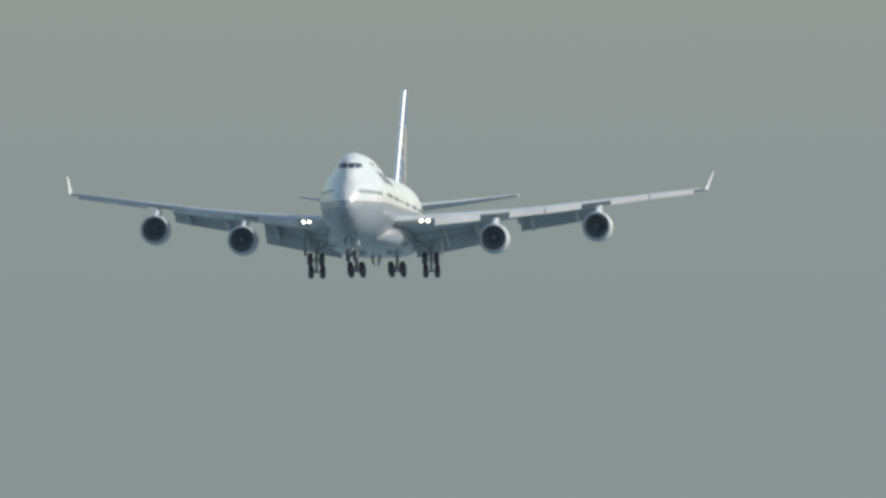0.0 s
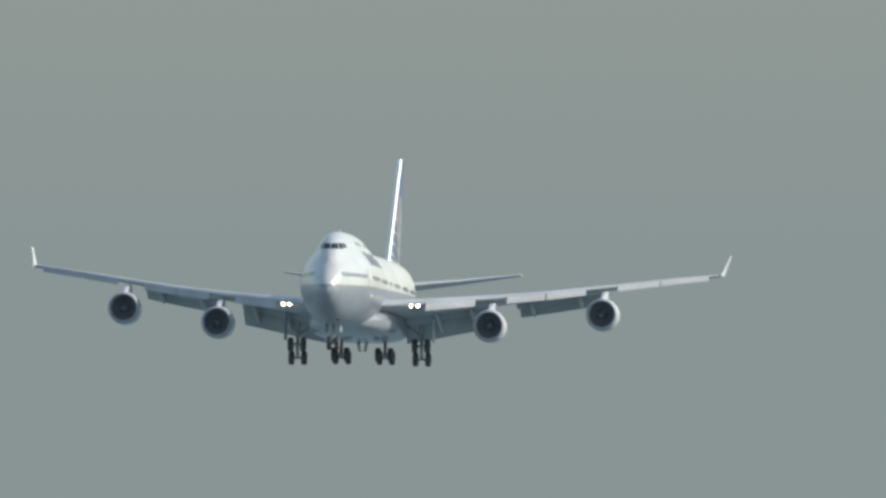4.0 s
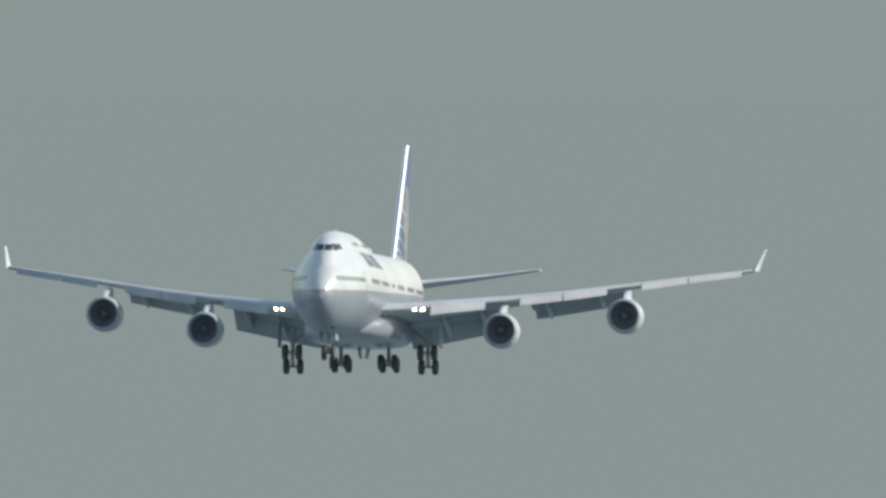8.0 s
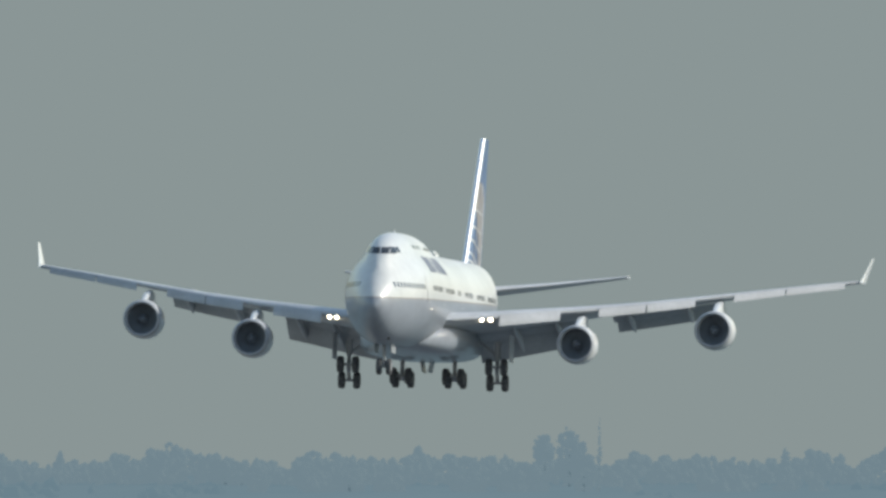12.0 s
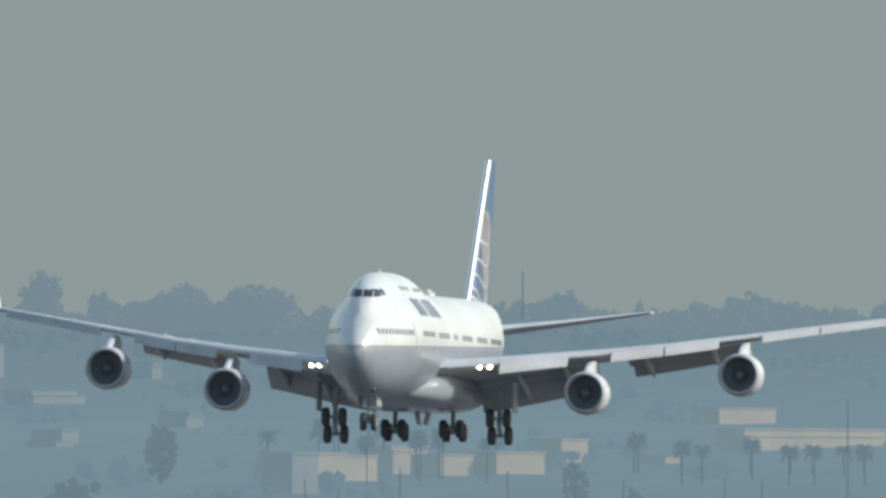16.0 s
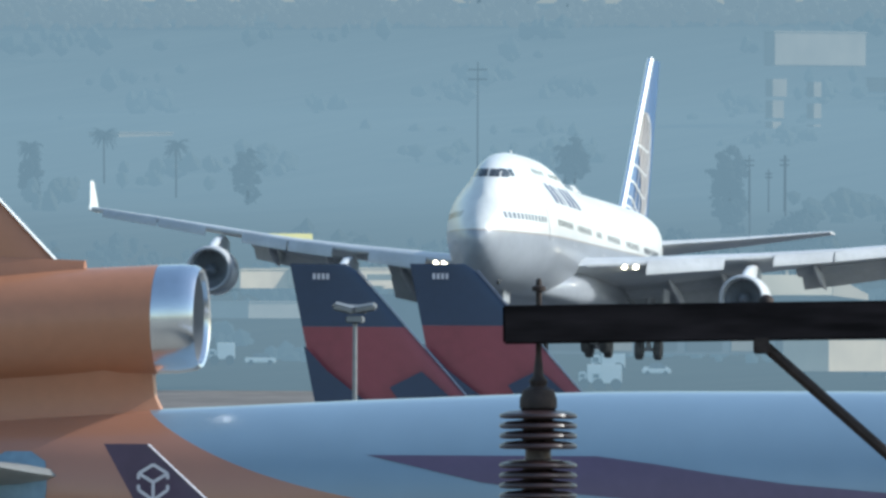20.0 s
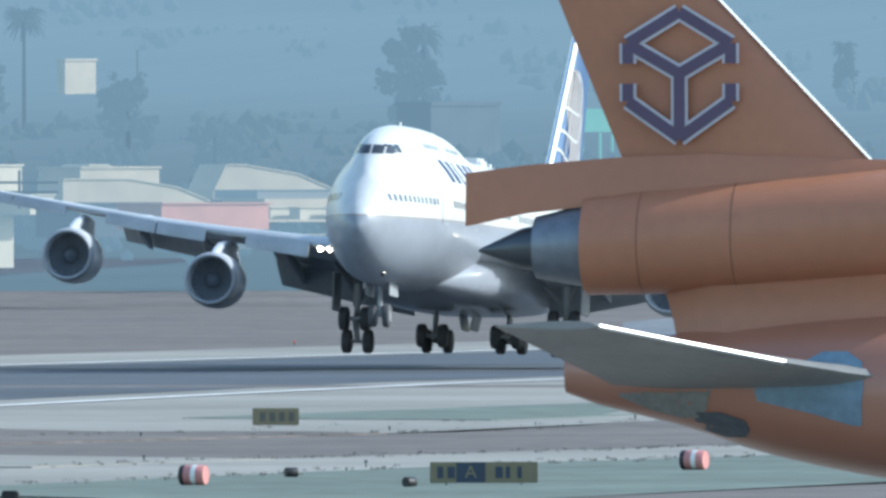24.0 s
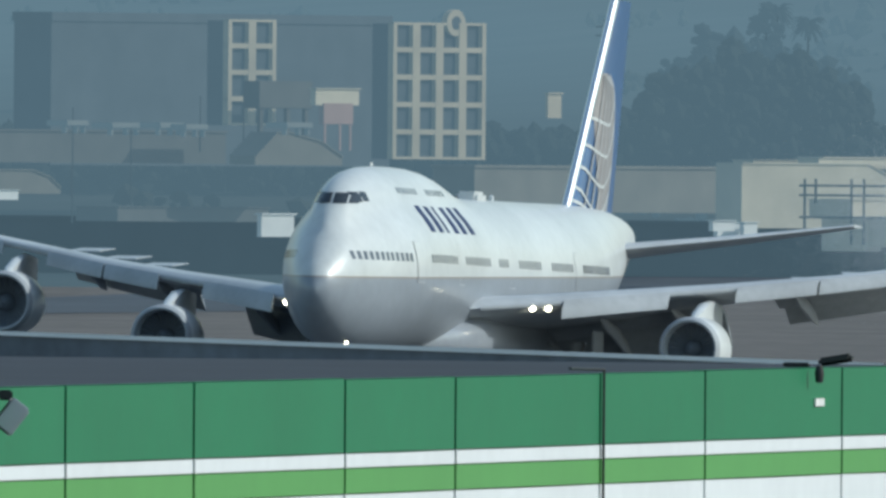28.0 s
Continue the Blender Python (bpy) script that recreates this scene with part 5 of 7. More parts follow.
# ridge foliage glows in a paler haze colour mixed towards the sky
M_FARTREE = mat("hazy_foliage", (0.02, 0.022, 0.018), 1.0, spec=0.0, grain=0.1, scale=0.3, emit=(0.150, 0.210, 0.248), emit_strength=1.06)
M_FARHOUSE = haze_glow_mat("hazy_distant_render", (0.19, 0.142, 0.095), 0.88)
M_FARTREE_NEAR = haze_glow_mat("hazy_dark_foliage", (0.012, 0.014, 0.013), 0.92)
M_FARWOOD = haze_glow_mat("hazy_wood_foliage", (0.012, 0.014, 0.012), 0.82)
M_FARCREAM = haze_glow_mat("hazy_cream_render", (0.35, 0.30, 0.225), 0.75)
M_FARTAN = haze_glow_mat("hazy_tan_render", (0.27, 0.22, 0.16), 0.78)
M_FARWHITE = haze_glow_mat("hazy_white_paint", (0.44, 0.43, 0.41), 0.78)
M_FARDARK = haze_glow_mat("hazy_dark_wall", (0.05, 0.055, 0.06), 0.76)
M_FARBANK = haze_glow_mat("hazy_concrete", (0.125, 0.113, 0.095), 0.70)
M_FARSLATE = haze_glow_mat("hazy_grey_bank", (0.07, 0.066, 0.06), 0.72)
M_FARSTONE = haze_glow_mat("hazy_stone_render", (0.27, 0.225, 0.165), 0.76)
M_FARPINK = haze_glow_mat("hazy_faded_red", (0.20, 0.125, 0.105), 0.80)
M_FARBASE = haze_glow_mat("hazy_dark_bank", (0.035, 0.04, 0.045), 0.52)
M_FARRED = haze_glow_mat("hazy_red_paint", (0.28, 0.14, 0.11), 0.74)
M_FARYELLOW = haze_glow_mat("hazy_yellow_paint", (0.42, 0.36, 0.1), 0.75)
M_FARGREEN = haze_glow_mat("hazy_green_paint", (0.05, 0.15, 0.1), 0.92)
M_FARPOLE = haze_glow_mat("hazy_timber", (0.03, 0.03, 0.03), 0.74)


def clump_verts():
    bm = bmesh.new()
    bmesh.ops.create_icosphere(bm, subdivisions=1, radius=1.0)
    vs = [v.co.copy() for v in bm.verts]
    fs = [[v.index for v in f.verts] for f in bm.faces]
    bm.free()
    return vs, fs


CLUMP_V, CLUMP_F = clump_verts()


def clumps_mesh(name, spots, rnd):
    """Leafy clumps: rough small lumps at the spots (x, y, z, radius)."""
    verts, faces = [], []
    for x, y, z, r in spots:
        n0 = len(verts)
        sx, sy, sz = (r * rnd.uniform(0.7, 1.25) for _ in range(3))
        for v in CLUMP_V:
            k = rnd.uniform(0.65, 1.25)
            verts.append((x + v.x * sx * k, y + v.y * sy * k, z + v.z * sz * k))
        faces += [[i + n0 for i in f] for f in CLUMP_F]
    me = bpy.data.meshes.new(name)
    me.from_pydata(verts, [], faces)
    return me


FAR_RND = random.Random(11)


def far_tree(x, y, z, h, r, pointed, material):
    rnd = FAR_RND
    t = empty("tree", pose(x, y, z - 0.3))
    tagged(t, "slender pointed tree fading into haze" if pointed == 1 else "palm-like round-headed tree in haze" if pointed == 2 else "broad dark leafy tree fading into haze", "tree")
    part("trunk", tube((0, 0, 0), (0, 0, h * 0.6), max(0.05, r * 0.10), max(0.03, r * 0.05), n=6), M_FARPOLE, t)
    spots = []
    # a few boughs, each a cloud of leafy clumps, over a sparse inner mass
    for bough in range(40 if pointed else 62):
        if pointed == 1:
            f = (bough + rnd.random()) / 40
            rr = r * (1 - f) ** 0.7 * 0.85 + r * 0.06
            a = rnd.uniform(0, 6.28)
            q = rr * rnd.uniform(0.1, 0.7)
            c0, size = (q * math.cos(a), q * math.sin(a), h * (0.1 + 0.88 * f)), rr * 0.65 + 0.03
        else:
            lo = 0.55 if pointed == 2 else 0.0
            a, b, c = rnd.gauss(0, 0.5), rnd.gauss(0, 0.5), rnd.gauss(0, 0.46)
            lim = max(1.0, math.sqrt(a * a + b * b + c * c) / rnd.uniform(0.72, 0.9))
            c0 = (a / lim * r, b / lim * r, h * (lo + 1) / 2 + c / lim * h * (1 - lo) / 2 * 1.1)
            size = max(r, h * 0.3) * rnd.uniform(0.18, 0.32)
        spots.append((*c0, size * 0.85))
        for _ in range(6):
            d = Vector((rnd.gauss(0, 1), rnd.gauss(0, 1), rnd.gauss(0, 1))).normalized() * size * rnd.uniform(0.7, 1.15)
            spots.append((c0[0] + d.x, c0[1] + d.y, c0[2] + d.z, size * rnd.uniform(0.16, 0.4)))
    part("crown", clumps_mesh("crown", spots, rnd), material, t, smooth=False)


def far_palm(x, y, z, h, r):
    rnd = FAR_RND
    t = empty("palm_tree", pose(x, y, z - 0.3))
    r *= 1.05
    tagged(t, "tall slim palm tree with drooping fronds in haze", "palm tree", "palms")
    part("trunk", tube((0, 0, 0), (rnd.uniform(-0.1, 0.1), 0, h - r * 0.6 + 0.3), max(0.08, 0.07 * r), max(0.06, 0.05 * r), n=6), M_FARPOLE, t)
    top = h - r * 0.7 + 0.3
    verts, faces = [], []
    for k in range(46):
        a = k * 2.4 + rnd.uniform(-0.2, 0.2)
        rise = rnd.uniform(-0.25, 1.5)
        prev = None
        for i in range(6):
            u = i / 5
            px = r * u * rnd.uniform(0.92, 1.05)
            pz = top + r * (rise * u - 1.0 * u * u) * 0.9
            w = r * 0.17 * (1 - u * 0.8)
            c, s_ = math.cos(a), math.sin(a)
            n0 = len(verts)
            verts += [(px * c - w * s_, px * s_ + w * c, pz - w * 0.6), (px * c, px * s_, pz + w * 0.3), (px * c + w * s_, px * s_ - w * c, pz - w * 0.6)]
            if prev is not None:
                faces += [(prev, prev + 1, n0 + 1, n0), (prev + 1, prev + 2, n0 + 2, n0 + 1)]
            prev = n0
    me = bpy.data.meshes.new("fronds")
    me.from_pydata(verts, [], faces)
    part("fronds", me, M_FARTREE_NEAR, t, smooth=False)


# the pole's haze is put in as emission of its timber
def far_pole(x, y, z, h, w, arm):
    p = empty("utility_pole", pose(x, y, z - 0.3))
    tagged(p, "thin dark utility pole in haze", "utility pole", "utility poles")
    part("post", tube((0, 0, 0), (0, 0, h + 0.3), w / 2 * 1.15, w / 2 * 0.8, n=6), M_FARPOLE, p)
    if arm:
        for k in (0.95, 0.86):
            part("crossarm", box(-h * 0.09, h * 0.09, -w / 3, w / 3, h * k, h * k + w * 0.8), M_FARPOLE, p)


def far_building(x, y, z, w, h, depth, material, label, open_base=False, roof=False, turn=52):
    b = empty("building", pose(x, y, z - 0.2, 0, 0, math.degrees(math.atan2(-x, y)) + turn))
    depth = min(depth, 4.0)
    w = w / math.cos(radians(turn))
    tagged(b, label, "building")
    h += 0.2
    if open_base:
        up = h * 0.45
        part("upper_block", box(-w / 2, w / 2, 0, depth, h - up, h, min(0.05, w * 0.02)), material, b)
        for k in (-0.42, 0.08, 0.42):
            part("column", box(w * k - w * 0.03, w * k + w * 0.03, depth * 0.1, depth * 0.3, 0, h - up), material, b)
    else:
        part("wall_block", box(-w / 2, w / 2, 0, depth, 0, h * 0.94, 0), material, b)
        part("roof", box(-w / 2 - 0.1, w / 2 + 0.1, -0.15, depth + 0.15, h * 0.94, h), M_FARCREAM if roof else material, b)


def far_hangar(x, y, z, w, h):
    """Long hangar: front and door bays coloured dark for shade under a sunlit cream fascia, gable end falling away."""
    turn = 30.0
    b = empty("hangar", pose(x, y, z - 0.2, 0, 0, math.degrees(math.atan2(-x, y)) + turn))
    w = w / math.cos(radians(turn))
    tagged(b, "long low hangar with cream fascia and dark bays", "hangar")
    # shadow below the roof band is put into this dark wall colour
    part("front_wall", box(-w / 2, w / 2, 0.1, 12, 0, h - 1.45), M_FARDARK, b)
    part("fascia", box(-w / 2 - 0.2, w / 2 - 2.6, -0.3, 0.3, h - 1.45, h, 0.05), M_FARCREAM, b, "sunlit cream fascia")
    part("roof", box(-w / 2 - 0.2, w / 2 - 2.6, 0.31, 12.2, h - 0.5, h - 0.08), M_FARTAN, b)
    ring = [(w / 2 - 2.59, h), (w / 2 + 0.3, h - 1.35), (w / 2 + 0.3, h - 1.75), (w / 2 - 2.59, h - 1.44)]
    part("gable_end", loft([[(px, yy, pz) for px, pz in ring] for yy in (-0.3, 0.3)]), M_FARTAN, b, smooth=False)
    for k in range(9):
        x0 = -w / 2 + (k + 0.1) * w / 9
        part("door_bay", box(x0, x0 + w / 9 * 0.8, 0.04, 0.095, 0.2, h - 1.75), M_FARPOLE if k % 3 else M_FARBANK, b)
    for k in (0.08, 0.27, 0.44, 0.6, 0.83):
        part("roof_vent", revolve([(h - 0.1, 0.12), (h + 0.2, 0.11), (h + 0.24, 0.16), (h + 0.3, 0.05)], 8, "z", at=(-w / 2 + k * w, 1.0, 0)), M_FARTAN, b)


def far_hoarding(x, y, z, w, h):
    """White hoarding: board on a broad and a narrow leg, the bay between them coloured grey for shade."""
    b = empty("hoarding", pose(x, y, z, 0, 0, math.degrees(math.atan2(-x, y)) + 52))
    w = w / math.cos(radians(52))
    tagged(b, "white hoarding on a broad and a narrow leg", "billboard")
    part("board", box(-w / 2, w / 2, 0, 0.4, h * 0.58, h, 0.04), M_FARCREAM, b)
    part("broad_leg", box(-w / 2, 0.0, 0.02, 0.38, 0, h * 0.577), M_FARCREAM, b)
    part("narrow_leg", box(w * 0.4, w / 2, 0.02, 0.38, 0, h * 0.577), M_FARCREAM, b)
    part("bay_panel", box(0.01, w * 0.39, 0.25, 0.36, h * 0.12, h * 0.575), M_FARBANK, b, "grey bay coloured as shade")
    part("cornice", box(-w / 2 - 0.05, w / 2 + 0.05, -0.06, 0.44, h + 0.003, h + 0.12), M_FARCREAM, b)


def far_column_block(x, y, z, w, h):
    """Pale slab of a building high on the slope, carried on two broken rows of columns."""
    b = empty("building", pose(x, y, z - 0.2, 0, 0, math.degrees(math.atan2(-x, y)) + 52))
    w = w / math.cos(radians(52))
    tagged(b, "wide pale block on columns above hazy trees", "building")
    part("upper_block", box(-w / 2, w / 2, 0, 1.5, h - 3.6, h, 0.1), M_FARPALE, b)
    part("roof", box(-w / 2 - 0.1, w / 2 + 0.1, -0.1, 1.6, h + 0.003, h + 0.15), M_FARPALE, b)
    for k in range(3):
        z0 = (h - 4.6) * k / 3
        part("column", box(-w / 2 + 0.15, -w / 2 + (1.6 + 0.5 * k), 0.3, 1.3, z0, z0 + (h - 4.6) / 3 - 0.4), M_FARPALE, b)
        part("column", box(-0.7, 0.6, 0.3, 1.3, z0, z0 + (h - 4.6) / 3 - 0.7), M_FARPALE, b)


def far_mound(x, y, z, w, h, rise, fall, material, label):
    """A bank or roof whose top slopes up over its first part and down over its last."""
    b = empty("bank", pose(x, y, z - 0.3, 0, 0, math.degrees(math.atan2(-x, y)) + 40))
    tagged(b, label, "bank")
    w, h = w / 0.766, h + 0.3
    top = [(-w / 2, h * (0.25 if rise else 1)), (-w / 2 + w * rise, h), (w / 2 - w * fall, h), (w / 2 - w * fall * 0.4, h * 0.72), (w / 2, h * 0.25)]
    if not rise:
        top = top[1:]
    rings = [[(px, yy, pz) for px, pz in top] + [(w / 2, yy, 0), (-w / 2, yy, 0)] for yy in (0, 3.0)]
    part("slope", loft(rings), material, b, smooth=False)
    rings = [[(px, yy, pz + 0.006) for px, pz in top] + [(px, yy, pz + 0.1) for px, pz in reversed(top)] for yy in (-0.12, 3.05)]
    part("crest", loft(rings), material, b, smooth=False)


def apartment_block(x, y, z, w, h, cols, rows):
    b = empty("apartment_building", pose(x, y, z - 0.2, 0, 0, math.degrees(math.atan2(-x, y)) + 46))
    w = w / 0.695
    tagged(b, "cream apartment block with tiers of dark recessed balconies", "apartment building")
    part("core", box(-w / 2 + 0.1, w / 2 - 0.1, 0.45, 2.4, 0, h - 0.1), M_FARDARK, b)
    cw = w / cols
    for k in range(cols + 1):
        xx = -w / 2 + k * cw
        part("pier", box(max(-w / 2, xx - 0.42), min(w / 2, xx + 0.42), 0, 0.6, 0, h), M_FARSTONE, b)
    for r in range(rows + 1):
        zz = r * h / rows
        part("floor_band", box(-w / 2, w / 2, 0.02, 0.6, max(0, zz - 0.2), min(h, zz + 0.2)), M_FARSTONE, b)
    for r in range(rows):
        for k in range(cols):
            x0, z0 = -w / 2 + k * cw, r * h / rows
            part("window", box(x0 + cw * 0.28, x0 + cw * 0.72, 0.40, 0.447, z0 + h / rows * 0.3, z0 + h / rows * 0.85), M_FARDARK, b)
    if cols > 3:
        part("gable", revolve([(-0.3, 0.1), (-0.3, w * 0.10), (0.3, w * 0.10), (0.3, 0.1)], 20, "y", at=(w * 0.18, 0.35, h)), M_FARSTONE, b)
        part("gable_window", revolve([(-0.34, 0.02), (-0.34, w * 0.05), (-0.3, w * 0.05), (-0.3, 0.02)], 16, "y", at=(w * 0.18, 0.35, h)), M_FARDARK, b)


# vehicle paints glow as well, with haze put into their emission
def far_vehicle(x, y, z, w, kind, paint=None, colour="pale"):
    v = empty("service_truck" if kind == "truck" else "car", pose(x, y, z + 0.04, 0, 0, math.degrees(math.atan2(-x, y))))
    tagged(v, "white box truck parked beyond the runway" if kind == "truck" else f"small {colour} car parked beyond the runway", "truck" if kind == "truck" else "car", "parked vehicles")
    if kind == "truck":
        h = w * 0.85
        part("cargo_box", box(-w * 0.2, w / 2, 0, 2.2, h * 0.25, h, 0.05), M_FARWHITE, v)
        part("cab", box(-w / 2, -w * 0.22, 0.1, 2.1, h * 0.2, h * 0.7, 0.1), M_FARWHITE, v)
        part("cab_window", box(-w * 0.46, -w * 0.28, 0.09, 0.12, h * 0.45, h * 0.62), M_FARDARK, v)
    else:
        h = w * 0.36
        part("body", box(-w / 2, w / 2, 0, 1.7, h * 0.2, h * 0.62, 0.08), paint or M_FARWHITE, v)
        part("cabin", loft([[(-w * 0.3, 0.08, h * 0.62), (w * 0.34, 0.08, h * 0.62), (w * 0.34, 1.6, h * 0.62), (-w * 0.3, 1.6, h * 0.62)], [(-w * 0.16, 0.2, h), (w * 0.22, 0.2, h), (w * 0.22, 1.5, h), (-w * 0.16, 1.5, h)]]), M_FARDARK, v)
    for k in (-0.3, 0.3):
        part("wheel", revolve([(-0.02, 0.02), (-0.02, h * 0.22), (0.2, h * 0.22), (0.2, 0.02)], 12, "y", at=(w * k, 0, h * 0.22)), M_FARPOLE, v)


def build_woods():
    rnd = random.Random(5)
    spots = []
    for _ in range(280):
        az = rnd.uniform(6.6, 14.6)
        d = 4700 - 1500 * rnd.random() ** 1.3
        spread = rnd.uniform(1.5, 6.0)
        tall = rnd.uniform(0.3, 2.2)
        for _k in range(rnd.randint(8, 20)):
            x, y = bearing(az + rnd.gauss(0, spread * 0.010), d + rnd.gauss(0, 14))
            spots.append((x, y, ground_z(y) + rnd.uniform(0.0, tall), rnd.uniform(0.4, 1.2)))
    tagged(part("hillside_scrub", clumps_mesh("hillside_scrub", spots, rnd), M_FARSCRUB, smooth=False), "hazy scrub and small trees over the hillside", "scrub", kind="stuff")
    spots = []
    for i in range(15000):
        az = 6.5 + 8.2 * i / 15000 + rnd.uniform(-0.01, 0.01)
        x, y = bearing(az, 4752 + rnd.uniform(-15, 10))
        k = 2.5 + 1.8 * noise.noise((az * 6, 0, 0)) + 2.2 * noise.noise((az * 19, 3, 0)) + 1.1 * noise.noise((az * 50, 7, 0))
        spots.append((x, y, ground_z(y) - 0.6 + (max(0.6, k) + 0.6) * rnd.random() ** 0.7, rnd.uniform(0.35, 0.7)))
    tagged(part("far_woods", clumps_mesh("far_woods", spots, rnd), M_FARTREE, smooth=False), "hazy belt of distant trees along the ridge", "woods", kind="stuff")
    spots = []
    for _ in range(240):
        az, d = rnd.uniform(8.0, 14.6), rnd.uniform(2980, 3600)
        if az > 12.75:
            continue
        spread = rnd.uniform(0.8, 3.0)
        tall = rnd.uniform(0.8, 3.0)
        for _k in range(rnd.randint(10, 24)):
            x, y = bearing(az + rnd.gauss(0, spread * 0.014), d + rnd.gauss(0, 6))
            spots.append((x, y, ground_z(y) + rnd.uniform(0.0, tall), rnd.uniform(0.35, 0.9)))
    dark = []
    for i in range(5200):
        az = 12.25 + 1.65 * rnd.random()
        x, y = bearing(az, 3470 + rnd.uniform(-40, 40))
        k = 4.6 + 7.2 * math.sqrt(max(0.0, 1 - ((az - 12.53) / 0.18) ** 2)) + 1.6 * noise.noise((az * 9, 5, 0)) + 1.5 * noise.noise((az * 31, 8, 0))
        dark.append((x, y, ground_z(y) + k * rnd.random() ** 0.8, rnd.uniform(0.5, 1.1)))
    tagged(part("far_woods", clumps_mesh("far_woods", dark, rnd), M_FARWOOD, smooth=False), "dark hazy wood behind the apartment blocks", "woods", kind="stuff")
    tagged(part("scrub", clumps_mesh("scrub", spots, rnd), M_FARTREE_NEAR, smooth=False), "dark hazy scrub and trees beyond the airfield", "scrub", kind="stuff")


build_woods()
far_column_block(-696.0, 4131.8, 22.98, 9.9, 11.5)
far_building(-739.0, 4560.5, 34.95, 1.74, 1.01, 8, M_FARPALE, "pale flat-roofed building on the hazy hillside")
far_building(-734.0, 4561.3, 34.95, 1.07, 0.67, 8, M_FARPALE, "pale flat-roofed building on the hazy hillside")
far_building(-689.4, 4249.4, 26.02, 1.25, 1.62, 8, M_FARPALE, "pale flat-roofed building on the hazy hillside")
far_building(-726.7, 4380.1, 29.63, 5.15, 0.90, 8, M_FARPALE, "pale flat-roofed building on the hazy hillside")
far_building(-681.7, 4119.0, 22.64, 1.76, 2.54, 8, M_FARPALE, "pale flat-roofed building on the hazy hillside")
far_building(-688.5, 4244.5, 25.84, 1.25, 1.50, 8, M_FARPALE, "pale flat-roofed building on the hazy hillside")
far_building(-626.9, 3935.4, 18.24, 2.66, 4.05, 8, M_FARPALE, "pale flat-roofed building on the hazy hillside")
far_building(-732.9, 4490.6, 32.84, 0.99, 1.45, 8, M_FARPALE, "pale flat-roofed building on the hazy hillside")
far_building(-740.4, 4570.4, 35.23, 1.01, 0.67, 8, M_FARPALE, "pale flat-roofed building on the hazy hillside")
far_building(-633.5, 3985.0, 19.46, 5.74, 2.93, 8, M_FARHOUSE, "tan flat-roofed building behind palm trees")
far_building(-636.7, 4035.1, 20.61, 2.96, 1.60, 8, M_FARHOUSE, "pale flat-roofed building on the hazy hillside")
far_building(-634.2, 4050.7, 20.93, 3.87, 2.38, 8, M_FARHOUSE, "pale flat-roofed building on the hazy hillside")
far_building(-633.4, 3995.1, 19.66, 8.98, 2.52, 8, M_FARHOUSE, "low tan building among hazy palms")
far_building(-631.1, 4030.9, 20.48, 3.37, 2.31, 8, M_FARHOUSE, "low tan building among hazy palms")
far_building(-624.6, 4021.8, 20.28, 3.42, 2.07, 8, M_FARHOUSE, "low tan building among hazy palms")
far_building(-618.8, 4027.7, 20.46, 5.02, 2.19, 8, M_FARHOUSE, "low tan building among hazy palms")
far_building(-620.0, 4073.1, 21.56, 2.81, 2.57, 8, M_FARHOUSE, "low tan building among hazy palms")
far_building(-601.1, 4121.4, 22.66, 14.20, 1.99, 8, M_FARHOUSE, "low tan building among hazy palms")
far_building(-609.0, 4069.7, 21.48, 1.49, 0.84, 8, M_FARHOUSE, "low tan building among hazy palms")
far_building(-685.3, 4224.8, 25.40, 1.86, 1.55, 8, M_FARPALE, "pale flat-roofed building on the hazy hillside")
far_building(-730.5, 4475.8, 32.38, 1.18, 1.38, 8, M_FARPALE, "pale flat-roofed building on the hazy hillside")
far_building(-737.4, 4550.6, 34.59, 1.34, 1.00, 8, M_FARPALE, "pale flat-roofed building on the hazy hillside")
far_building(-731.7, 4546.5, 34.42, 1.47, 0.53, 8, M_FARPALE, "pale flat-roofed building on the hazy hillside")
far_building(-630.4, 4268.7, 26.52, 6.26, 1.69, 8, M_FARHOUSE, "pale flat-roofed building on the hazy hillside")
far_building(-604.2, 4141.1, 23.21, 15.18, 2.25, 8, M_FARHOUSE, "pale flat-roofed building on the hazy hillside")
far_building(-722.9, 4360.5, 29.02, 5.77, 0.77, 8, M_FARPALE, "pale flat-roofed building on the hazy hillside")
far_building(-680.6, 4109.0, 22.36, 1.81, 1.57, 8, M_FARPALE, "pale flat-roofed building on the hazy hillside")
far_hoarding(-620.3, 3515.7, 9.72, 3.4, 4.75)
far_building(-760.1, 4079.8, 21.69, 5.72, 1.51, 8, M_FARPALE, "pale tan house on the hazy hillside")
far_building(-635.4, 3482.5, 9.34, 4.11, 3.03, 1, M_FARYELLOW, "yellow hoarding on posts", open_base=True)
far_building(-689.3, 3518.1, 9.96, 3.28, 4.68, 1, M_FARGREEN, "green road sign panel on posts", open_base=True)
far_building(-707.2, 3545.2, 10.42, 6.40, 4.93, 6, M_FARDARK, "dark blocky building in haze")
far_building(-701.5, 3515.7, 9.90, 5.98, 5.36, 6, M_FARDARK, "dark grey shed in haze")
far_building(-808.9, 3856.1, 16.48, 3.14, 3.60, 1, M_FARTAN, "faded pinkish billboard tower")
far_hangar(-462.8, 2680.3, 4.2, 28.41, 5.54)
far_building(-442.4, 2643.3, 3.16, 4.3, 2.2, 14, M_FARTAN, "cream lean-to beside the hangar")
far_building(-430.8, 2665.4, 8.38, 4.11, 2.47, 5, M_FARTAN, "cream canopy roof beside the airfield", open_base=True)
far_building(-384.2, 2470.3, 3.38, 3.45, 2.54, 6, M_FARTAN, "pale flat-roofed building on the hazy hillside")
